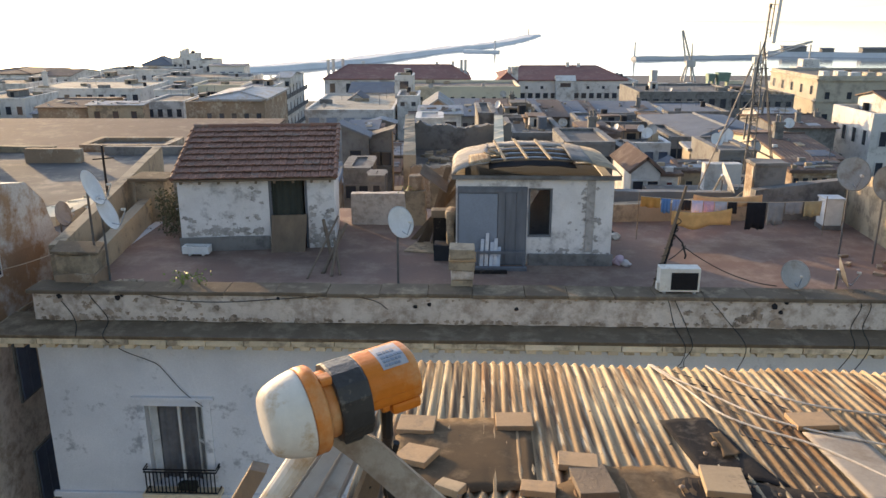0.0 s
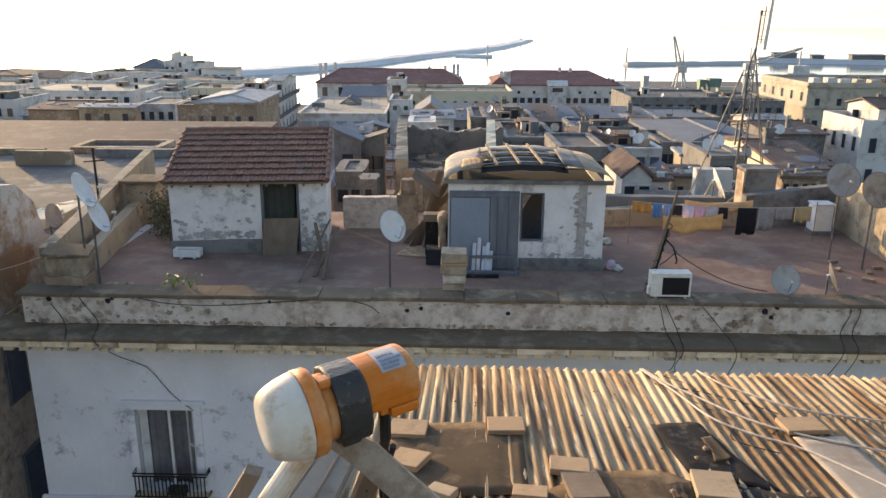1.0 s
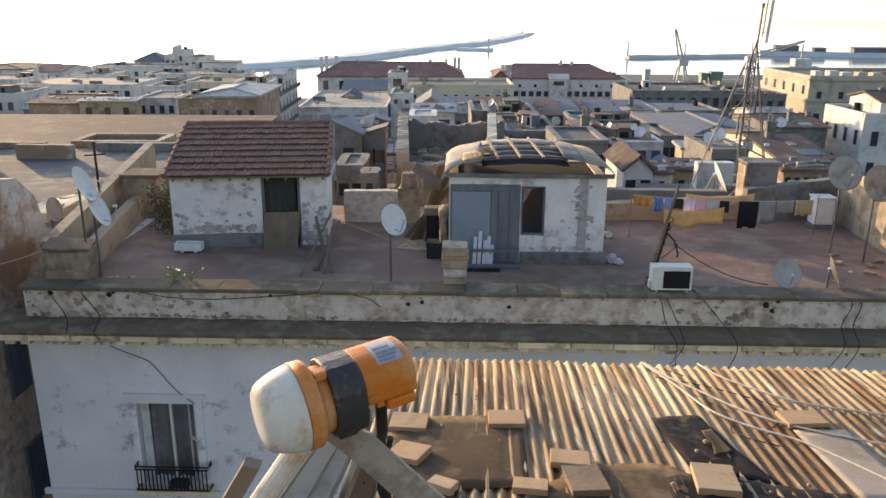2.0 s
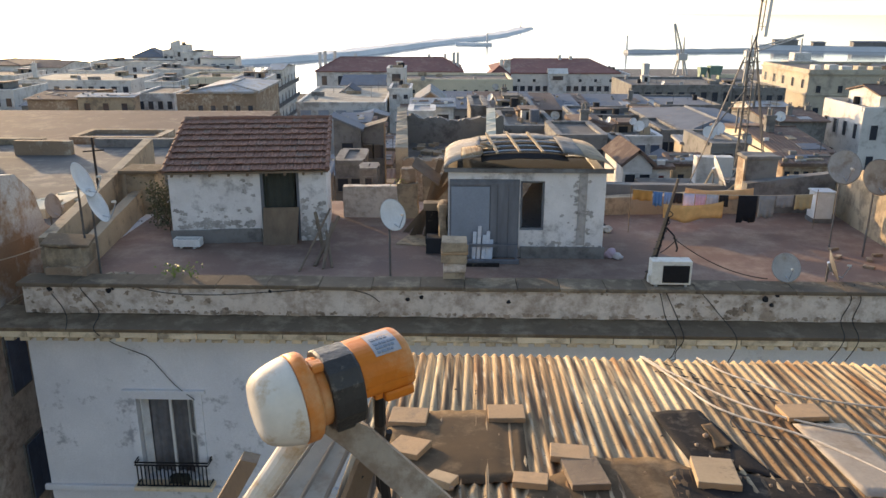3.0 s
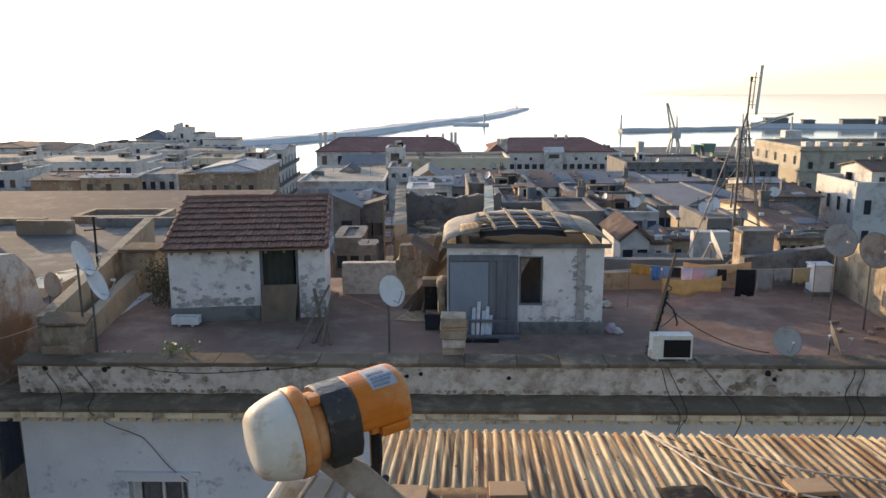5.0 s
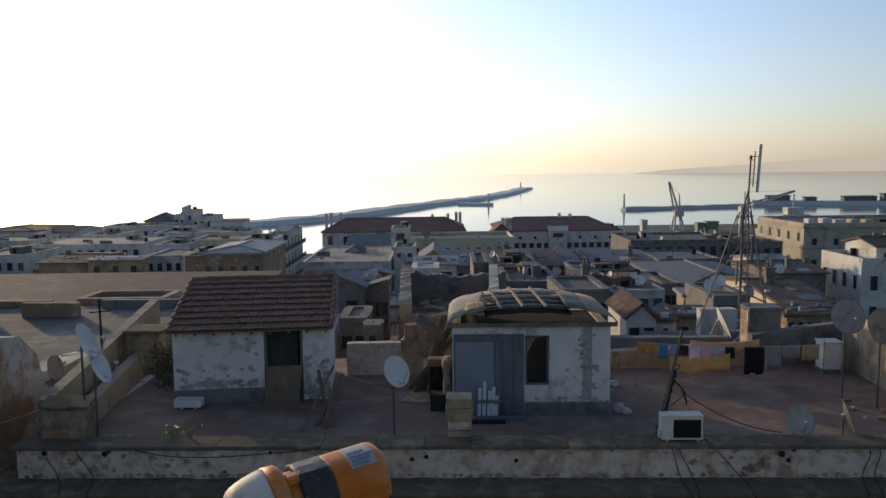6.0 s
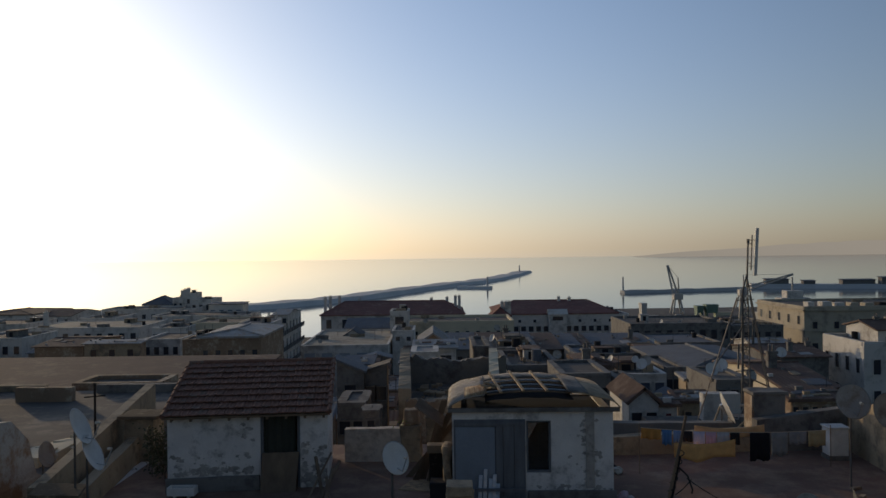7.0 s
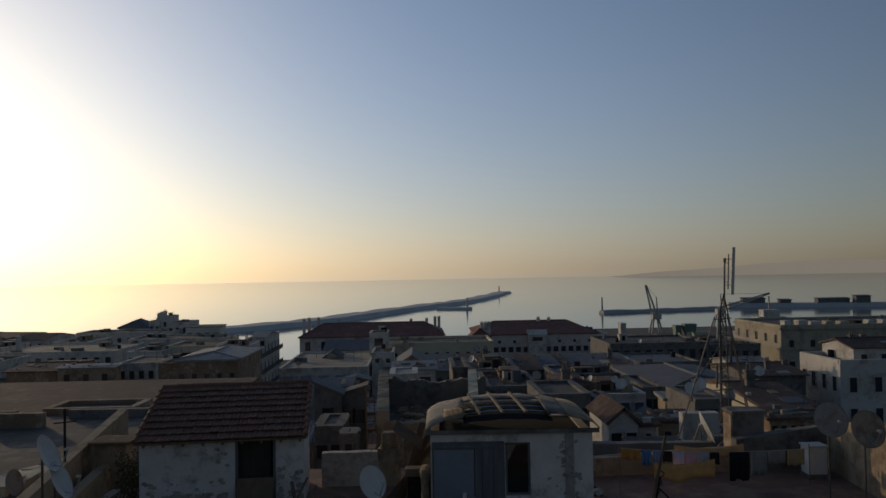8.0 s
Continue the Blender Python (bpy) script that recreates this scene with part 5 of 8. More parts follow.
def build_terrace_walls():
    wall_between("wall_back_1", "low stained plaster wall behind the terrace", (-3.0, 7.1), (-1.0, 7.1), 0.95, 0.97, 0.3, M_PARAPET, -0.05)
    wall_between("wall_back_2", "low cracked terrace wall with grey coping", (4.0, 7.6), (9.3, 8.0), 0.50, 0.68, 0.35, M_TAN)
    wall_between("wall_back_3", "cracked grey terrace wall", (9.3, 8.0), (12.4, 8.2), 0.95, 1.3, 0.35, M_GREY)
    wall_between("wall_back_4", "second cracked wall behind the washing", (4.75, 9.55), (9.2, 9.75), 0.56, 0.48, 0.35, M_GREY, -0.6)
    wall_between("wall_side_1", "high peeling yellow plaster wall", (12.1, 4.6), (12.3, 8.2), 2.0, 1.35, 0.4, M_TAN)
    wall_between("wall_side_2", "high peeling yellow plaster wall", (12.05, -0.2), (12.1, 4.6), 1.9, 2.0, 0.4, M_TAN)
    wall_between("wall_side_3", "long sloping cream plaster party wall", (-9.15, 1.4), (-10.75, 12.0), 0.95, 1.5, 0.3, M_TAN)
    wall_between("wall_side_4", "low cream inner parapet wall", (-8.6, 1.9), (-9.35, 7.2), 0.55, 0.72, 0.3, M_TAN)
    t = thing("chimney_block", "square tan chimney block with a slab cap", "chimney", (-9.1, 7.6, 0))
    part("shaft", rough_up(box(B(), -9.65, -8.75, 7.2, 8.0, -0.05, 1.25), 0.03, 2, 3), M_TAN, t)
    part("cap", box(B(), -9.8, -8.6, 7.05, 8.15, 1.25, 1.35, 0.02), M_COPING, t)


build_terrace_walls()


def build_hut_tiled():
    """The whitewashed hut with the tiled lean-to roof."""
    u0, u1, v0, v1 = -7.16, -3.06, 4.15, 7.0
    t = thing("rooftop_hut", "whitewashed rooftop hut with a red tile roof and open door", "hut", (-5, 5.5, 0))
    zf, zb = 2.0, 2.80
    d0, d1 = -4.80, -3.78
    s = (zb - zf) / (v1 - v0)
    part("front_wall", wall_with_holes(B(), u0, u1, v0, v0 + 0.22, -0.02, zf, [(d0, d1, -0.02, zf - 0.03)]), M_HUT, t)
    for nm, a, b in (("side_wall", u0, u0 + 0.22), ("side_wall", u1 - 0.22, u1)):
        part(nm, solid(B(), [(a, v0 + 0.22, -0.02), (b, v0 + 0.22, -0.02), (b, v1, -0.02), (a, v1, -0.02)],
                       [(a, v0 + 0.22, zf + 0.22 * s), (b, v0 + 0.22, zf + 0.22 * s), (b, v1, zb), (a, v1, zb)]), M_HUT, t)
    part("back_wall", box(B(), u0 + 0.22, u1 - 0.22, v1 - 0.22, v1, -0.02, zb - 0.08), M_HUT, t)
    bm = B()
    box(bm, u0 - 0.05, d0 - 0.02, v0 - 0.07, v0, -0.01, 0.38, 0.02)
    rough_up(bm, 0.02, 4, 2)
    part("plinth", bm, M_GREY, t, "grey cement plinth")
    bm = B()
    for a, b, c, d in ((d0, d0 + 0.07, -0.01, zf - 0.02), (d1 - 0.07, d1, -0.01, zf - 0.02), (d0 + 0.07, d1 - 0.07, zf - 0.1, zf - 0.02)):
        box(bm, a, b, v0 + 0.03, v0 + 0.12, c, d)
    part("door_frame", bm, M_DOORDARK, t)
    bm = B()
    rows = []
    for i in range(25):
        x = d0 + 0.07 + i * 0.82 / 24
        rows.append([bm.verts.new((x, v0 + 0.15 + 0.02 * math.sin(i * 1.1), z)) for z in (0.05, 1.0, zf - 0.1)])
    for a, b in zip(rows, rows[1:]):
        for k in range(2):
            bm.faces.new((a[k], a[k + 1], b[k + 1], b[k]))
    thicken(bm, 0.006)
    part("door_curtain", bm, M_GREENDARK, t, "dark green curtain in the doorway")
    bm = solid(B(), [(d0 + 0.02, v0 - 0.36, 0.0), (d1 - 0.1, v0 - 0.36, 0.0), (d1 - 0.1, v0 - 0.32, 0.0), (d0 + 0.02, v0 - 0.32, 0.0)],
               [(d0 + 0.05, v0 - 0.05, 0.95), (d1 - 0.03, v0 - 0.05, 0.95), (d1 - 0.03, v0 - 0.01, 0.95), (d0 + 0.05, v0 - 0.01, 0.95)])
    p = thing("board", "brown wooden board leaning across the doorway", "board", (-4.2, v0 - 0.34, 0))
    part("panel", bm, M_WOOD, p)
    # roof deck, then the tiles course by course
    a, b = Vector((0, v0 - 0.25, zf - 0.25 * s + 0.05)), Vector((0, v1 + 0.15, zb + 0.15 * s + 0.05))
    o0, o1 = u0 - 0.08, u1 + 0.08
    roof = part("roof", slab(B(), [(o0, a.y, a.z), (o1, a.y, a.z), (o1, b.y, b.z), (o0, b.y, b.z)], 0.05), M_WOOD, t)
    cols, courses = 19, 9
    w = (o1 - o0) / cols
    length = (b - a).length / courses
    ang = math.degrees(math.atan2(b.z - a.z, b.y - a.y))
    bm = B()
    prof = [(0, 0.014), (0.10, 0.034), (0.25, 0.036), (0.38, 0.020), (0.62, 0.018), (0.78, 0.030), (0.92, 0.026), (1.0, 0.016)]
    ends = []
    for yy, lift in ((-0.05, 0.055), (length + 0.02, 0.0)):
        ends.append([(bm.verts.new((f * w, yy, z + lift)), bm.verts.new((f * w, yy, z + lift - 0.022))) for f, z in prof])
    for i in range(len(prof) - 1):
        p0, p1, q0, q1 = ends[0][i], ends[0][i + 1], ends[1][i], ends[1][i + 1]
        bm.faces.new((p0[0], p1[0], q1[0], q0[0])), bm.faces.new((p0[1], q0[1], q1[1], p1[1]))
        bm.faces.new((p0[0], p0[1], p1[1], p1[0])), bm.faces.new((q0[0], q1[0], q1[1], q0[1]))
    me = shared("roof_tile", bm, M_TILE)
    for r in range(courses):
        for c in range(cols):
            f = r / courses
            p = a.lerp(b, f)
            piece("roof_tile", me, roof, Matrix.Translation((o0 + c * w, p.y, p.z)) @ pose(0, 0, random.uniform(0, 0.012), ang + random.uniform(-0.8, 0.8), random.uniform(-1, 1), random.uniform(-1.2, 1.2)))
    bm = B()
    for i in range(-3, 4):
        pass
    ring = [(0.0, 0.09 * math.sin(k * math.pi / 6), 0.09 * math.cos(k * math.pi / 6)) for k in range(7)]
    tube(bm, [(0, 0, 0), (0.46, 0, 0)], 0.075, 8, 0.062)
    me = shared("ridge_tile", bm, M_TILE)
    for k in range(10):
        piece("ridge_tile", me, roof, Matrix.Translation((o0 + k * (o1 - o0) / 10, b.y - 0.02, b.z + 0.03 + random.uniform(0, 0.015))))
    bm = tube(B(), [(0, -0.02, 0), (0, 0.40, 0)], 0.07, 8, 0.055)
    me = shared("verge_tile", bm, M_TILE)
    for r in range(courses):
        for x in (o0 + 0.02, o1 - 0.02):
            p = a.lerp(b, r / courses)
            piece("verge_tile", me, roof, Matrix.Translation((x, p.y, p.z + 0.05)) @ pose(0, 0, 0, ang - 2, 0, random.uniform(-2, 2)))
    for k in range(9):
        x = o0 + 0.2 + k * (o1 - o0 - 0.4) / 8
        part("rafter", solid(B(), [(x, a.y + 0.02, a.z - 0.12), (x + 0.06, a.y + 0.02, a.z - 0.12), (x + 0.06, v0, zf - 0.06), (x, v0, zf - 0.06)],
                             [(x, a.y + 0.02, a.z - 0.055), (x + 0.06, a.y + 0.02, a.z - 0.055), (x + 0.06, v0, zf + 0.02), (x, v0, zf + 0.02)]), M_WOOD, roof)
    tagged(part("peeled_plaster", peel(v0, ((-7.1, -4.9, 0.42, 0.60, 40, 0.09), (-7.1, -5.0, 0.55, 0.95, 26, 0.06), (-5.35, -4.95, 1.25, 1.75, 12, 0.06), (d1 + 0.05, u1 - 0.05, 0.05, 1.2, 34, 0.07), (d1 + 0.02, u1, 0.0, 0.4, 22, 0.11))), M_PEEL, t), kind="stuff")


def build_hut_curved():
    """The whitewashed hut with the bowed, half-open roof and grey boarded front."""
    u0, u1, v0, v1 = 0.22, 4.14, 3.2, 5.6
    t = thing("rooftop_hut", "white rooftop hut with grey boarded front and a bowed broken roof", "hut", (2.2, 4.4, 0))
    H = 2.22
    bm = wall_with_holes(B(), u0, u1, v0, v0 + 0.22, -0.02, H, [(2.03, 2.63, 0.72, 1.99), (0.30, 1.98, 0.01, 2.03)])
    part("front_wall", bm, M_HUT, t)
    part("side_wall", box(B(), u0, u0 + 0.22, v0 + 0.22, v1, -0.02, H), M_TAN, t)
    part("side_wall", box(B(), u1 - 0.22, u1, v0 + 0.22, v1, -0.02, H), M_HUT, t)
    part("back_wall", box(B(), u0 + 0.22, u1 - 0.22, v1 - 0.22, v1, -0.02, H), M_HUT, t)
    # near-black floor paints the hut's inside as unlit
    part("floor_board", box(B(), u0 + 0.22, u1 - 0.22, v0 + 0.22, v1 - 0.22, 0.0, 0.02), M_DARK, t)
    part("pilaster", box(B(), 3.47, 3.68, v0 - 0.03, v0, 0.35, H, 0.01), M_PEEL, t, "bare grey cement strip with stains")
    part("plinth", rough_up(box(B(), 2.05, u1 + 0.05, v0 - 0.08, v0, -0.01, 0.30, 0.02), 0.015, 4, 2), M_GREY, t, "grey cement plinth")
    # ceiling in the same near-black, for the unlit inside
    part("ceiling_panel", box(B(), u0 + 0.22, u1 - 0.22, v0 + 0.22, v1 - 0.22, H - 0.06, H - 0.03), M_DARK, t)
    # grey boarded front
    bm = B()
    for a, b in ((0.30, 1.26),):
        box(bm, a, b, v0 - 0.09, v0 - 0.05, 0.02, 1.86, 0.008)
    d = part("door", bm, M_DOORGREY, t, "blue-grey sheet door")
    part("door_frame", solid(B(), [(0.26, v0 - 0.05, 0.0), (2.0, v0 - 0.05, 0.0), (2.0, v0, 0.0), (0.26, v0, 0.0)], [(0.26, v0 - 0.05, 2.03), (2.0, v0 - 0.05, 2.03), (2.0, v0, 2.03), (0.26, v0, 2.03)]), M_DOORDARK, t)
    for a, b, h, m in ((1.28, 1.45, 1.98, M_DOORDARK), (1.46, 1.72, 2.0, M_DOORDARK), (1.73, 1.99, 2.02, M_DOORDARK)):
        part("plank", box(B(), a, b, v0 - 0.085, v0 - 0.052, 0.02, h, 0.006), m, t)
    part("rail", box(B(), 0.28, 1.98, v0 - 0.11, v0 - 0.086, 1.90, 1.98, 0.005), M_DOORDARK, t)
    # window: frame, dark inside, torn curtain
    bm = B()
    for a, b, c, e in ((2.03, 2.08, 0.72, 1.99), (2.58, 2.63, 0.72, 1.99), (2.08, 2.58, 0.72, 0.77), (2.08, 2.58, 1.94, 1.99)):
        box(bm, a, b, v0 + 0.05, v0 + 0.12, c, e)
    w = part("window", bm, M_DOORDARK, t, "glassless dark window opening")
    part("rag", solid(B(), [(2.08, v0 + 0.03, 1.55), (2.09, v0 + 0.03, 1.55), (2.09, v0 + 0.04, 1.55)], [(2.08, v0 + 0.03, 1.93), (2.30, v0 + 0.03, 1.93), (2.30, v0 + 0.04, 1.93)]), M_DISHBROWN, w)
    # bowed roof: white sheet shell on the flanks, bare battens in the middle
    def bow(f):
        return H + 0.10 + 0.42 * (1 - (2 * f - 1) ** 2) ** 0.6

    def shell(f0, f1, va, vb, lift=0.0, n=8):
        bm = B()
        rows = []
        for i in range(n + 1):
            f = f0 + (f1 - f0) * i / n
            x, z = u0 - 0.1 + f * (u1 - u0 + 0.25), bow(f) + lift
            rows.append([bm.verts.new((x, y, z + 0.012 * math.sin(9 * x + 5 * y))) for y in (va, va + (vb - va) / 3, va + (vb - va) * 2 / 3, vb)])
        for p, q in zip(rows, rows[1:]):
            for k in range(3):
                bm.faces.new((p[k], p[k + 1], q[k + 1], q[k]))
        thicken(bm, 0.025)
        return bm
    va, vb = v0 - 0.15, v1 + 0.2
    r = part("roof", shell(0.0, 0.22, va, vb), M_OLDSHEET, t, "bowed roof of peeling white sheet and battens", smooth=True)
    part("sheet", shell(0.10, 0.23, va + 0.05, va + 1.3, 0.02), M_RUST, r, "rusty sheet patch", smooth=True)
    part("sheet", shell(0.73, 1.0, va, vb), M_TAN, r, "tan weathered roof sheet", smooth=True)
    part("sheet", shell(0.70, 0.82, va + 0.02, vb - 0.3, 0.025), M_GREY, r, "dark grey roofing strip", smooth=True)
    part("sheet", shell(0.22, 0.73, vb - 0.7, vb), M_OLDSHEET, r, "white peeling sheet at the back", smooth=True)
    # decking shares the near-black of the hut's inside
    part("decking", shell(0.22, 0.73, va, vb, -0.16, 10), M_DARK, r, "near-black decking under the battens", smooth=True)
    for k in range(6):
        y = va + 0.25 + k * 0.33
        bm = B()
        tube(bm, [(u0 - 0.1 + f * (u1 - u0 + 0.25), y, bow(f) - 0.045) for f in (0.23, 0.36, 0.5, 0.62, 0.73)], 0.022, 5)
        part("batten", bm, M_GALV if k % 2 else M_WOOD, r)
    for f in (0.30, 0.44, 0.585):
        x = u0 + f * (u1 - u0)
        bm = B()
        slab(bm, [(x, va + 0.1, bow(f) + 0.02), (x + 0.06, va + 0.1, bow(f) + 0.02), (x - 0.14, vb - 0.1, bow(f) + 0.10), (x - 0.2, vb - 0.1, bow(f) + 0.10)], 0.04)
        part("rafter", bm, M_PALEWOOD, r)
    for f, y, a in ((0.235, va + 0.9, 30), (0.25, va + 1.2, 75), (0.24, va + 0.6, 110), (0.27, va + 1.0, -20)):
        bm = box(B(), -0.25, 0.25, -0.05, 0.05, 0, 0.03)
        bm.transform(Matrix.Translation((u0 + f * 3.9, y, bow(f) + 0.03)) @ pose(0, 0, 0, 8, 12, a))
        part("broken_board", bm, M_PALEWOOD, r)
    tagged(part("peeled_plaster", peel(v0, ((2.1, 4.1, 0.30, 0.42, 26, 0.06), (2.7, 4.1, 0.5, 2.1, 8, 0.04), (3.35, 3.85, 0.4, 2.15, 26, 0.06))), M_PEEL, t), kind="stuff")
    part("eave_beam", box(B(), u0 - 0.1, u1 + 0.15, v0 - 0.12, v0 - 0.02, H + 0.0, H + 0.10, 0.01), M_GREY, r)


BASE = HERE.copy()
HERE = BASE @ Matrix.Translation((-5.1, 4.32, 0)) @ pose(0, 0, 0, 0, 0, 7) @ Matrix.Translation((5.1, -4.15, 0))
build_hut_tiled()
HERE = BASE
build_hut_curved()
# ---- things on the terrace ----
def big_dish(label, foot, r, yaw, tilt, cz, m=None, pole=True):
    t = thing("satellite_dish", label, "satellite dish", foot)
    dish_parts(t, foot, r, yaw, tilt, cz, m or M_DISH, pole)
    return t


def build_dishes():
    big_dish("white satellite dish on a thin steel pole by the parapet", (-1.0, 0.62, 0.0), 0.36, 132, 24, 1.76)
    big_dish("tall-mounted white satellite dish beside the broken pillar", (-7.95, 0.95, 0.0), 0.43, 84, 25, 2.38)
    big_dish("low white satellite dish on the same wall pole", (-7.70, 0.98, 0.0), 0.43, 84, 25, 1.80)
    # darker copy of the dish paint, with the shade on it put into the colour
    big_dish("grey satellite dish resting behind the parapet", (7.70, 0.66, 0.0), 0.33, 176, 24, 0.64, M_DISHGREY)
    # mast steel's dark colour stands in for the parapet's shadow on this dish
    big_dish("satellite dish coloured dark for its shade, seen edge-on behind the parapet", (8.72, 0.72, 0.0), 0.36, 106, 20, 0.66, M_MAST)
    big_dish("large pale satellite dish on the yellow wall", (10.4, 4.3, 0.0), 0.45, 178, 18, 2.17, M_DISHGREY)
    big_dish("large rusted satellite dish on the yellow wall", (10.9, 3.5, 0.0), 0.46, 172, 18, 2.08, M_DISHBROWN)
    big_dish("large white satellite dish seen edge-on near the mast", (9.0, 9.9, -0.4), 0.56, 99, 24, 0.86)
    big_dish("small satellite dish on the neighbouring terrace", (-11.1, 5.4, 0.12), 0.36, 96, 12, 0.66, M_DISHGREY)


def build_pillars():
    t = thing("broken_pillar", "broken brick parapet pillar with loose blocks on top", "pillar", (0.4, 0.7, 0))
    for k, (w, d, z0, z1, m) in enumerate(((0.24, 0.24, -0.0, 0.50, M_TAN), (0.26, 0.26, 0.51, 0.72, M_PARAPET), (0.29, 0.28, 0.73, 0.93, M_TAN), (0.31, 0.29, 0.935, 1.0, M_BRICKTILE), (0.28, 0.27, 1.005, 1.22, M_TAN))):
        bm = rough_up(box(B(), 0.4 - w + 0.02 * (k % 2), 0.4 + w, 0.7 - d, 0.7 + d, z0, z1, 0.02), 0.02, 5, 1)
        part("block", bm, m, t)
    t = thing("broken_pillar", "crumbling corner pillar covered with a stone slab", "pillar", (-8.25, 0.75, 0))
    part("block", rough_up(box(B(), -8.75, -7.8, 0.45, 1.15, -0.02, 0.55, 0.03), 0.06, 3, 3), M_BROWN, t)
    part("block", rough_up(box(B(), -8.7, -7.85, 0.5, 1.1, 0.54, 0.98, 0.03), 0.06, 3, 3), M_TAN, t)
    bm = box(B(), -0.5, 0.5, -0.36, 0.36, 0, 0.07, 0.015)
    bm.transform(Matrix.Translation((-8.28, 0.78, 1.04)) @ pose(0, 0, 0, 4, 5, 12))
    part("slab", bm, M_COPING, t)
    t = thing("rubble_heap", "heap of broken bricks and mortar beside the pillar", "rubble", (-7.3, 1.1, 0), kind="stuff")
    bm = B()
    for k in range(34):
        b2 = box(B(), -0.11, 0.11, -0.06, 0.06, 0, 0.07)
        b2.transform(Matrix.Translation((-7.45 + random.gauss(0, 0.22), 1.05 + random.gauss(0, 0.16), 0.0 + random.random() * 0.12)) @ pose(0, 0, 0, random.uniform(-20, 20), random.uniform(-20, 20), random.uniform(0, 180)))
        me = bpy.data.meshes.new("tmp")
        b2.to_mesh(me)
        bm.from_mesh(me)
        bpy.data.meshes.remove(me)
        b2.free()
    part("bricks", bm, M_TAN, t)


def build_ac():
    t = thing("air_conditioner", "white outdoor air conditioner with a dark fan grille on the parapet", "air conditioner", (5.08, 0.32, 0.35))
    u0, u1, v0, v1, z0, z1 = 4.66, 5.52, 0.14, 0.46, 0.40, 0.93
    part("casing", box(B(), u0, u1, v0, v1, z0, z1, 0.015), M_AC, t)
    g = part("grille", box(B(), u0 + 0.24, u1 - 0.05, v0 - 0.012, v0 - 0.001, z0 + 0.05, z1 - 0.09, 0.004), M_DARK, t, "dark fan grille")
    for k in range(14):
        z = z0 + 0.08 + k * 0.026
        part("bar", box(B(), u0 + 0.26, u1 - 0.07, v0 - 0.02, v0 - 0.012, z, z + 0.006), M_IRON, g)
    for a in (u0 + 0.08, u1 - 0.14):
        part("foot", box(B(), a, a + 0.06, v0 - 0.02, v1 + 0.02, 0.33, 0.40), M_GALV, t)
    part("valve_cover", box(B(), u0 - 0.05, u0 - 0.001, v0 + 0.05, v0 + 0.18, z0 + 0.03, z0 + 0.2, 0.01), M_AC, t)


def build_pole():
    """The rusty leaning pole behind the air conditioner, with its tangle of cables."""
    t = thing("leaning_pole", "rusty leaning pole wrapped in cables", "pole", (4.7, 0.75, 0))
    part("shaft", tube(B(), [(4.62, 0.75, 0.0), (4.9, 0.72, 1.2), (5.2, 0.7, 2.62)], 0.045, 8, 0.03), M_WOOD, t)
    part("shaft", tube(B(), [(4.78, 0.9, 0.0), (4.98, 0.8, 1.2), (5.08, 0.75, 1.75)], 0.028, 8), M_IRON, t)
    bm = B()
    pts = []
    for k in range(60):
        f = k / 59
        a = k * 0.9
        pts.append((4.72 + 0.40 * f + 0.07 * math.cos(a), 0.75 + 0.07 * math.sin(a), 0.4 + 1.5 * f))
    tube(bm, pts, 0.012, 5)
    part("cable_coil", bm, M_CABLE, t)
    bm = tube(B(), [(5.02, 0.72, 1.55), (5.22, 0.7, 1.35), (5.32, 0.7, 1.05), (5.30, 0.7, 0.98)], 0.02, 6)
    part("cable_end", bm, M_CABLE, t)
    for k, (p, q, d) in enumerate((((5.2, 0.7, 1.3), (7.4, 0.75, 0.35), 0.18), ((4.95, 0.70, 0.95), (5.3, 0.7, 1.28), 0.03))):
        c = thing("cable", "black cable hanging between pole and parapet", "cable", p)
        part("wire", tube(B(), sag(p, q, d), 0.011, 5), M_CABLE, c)


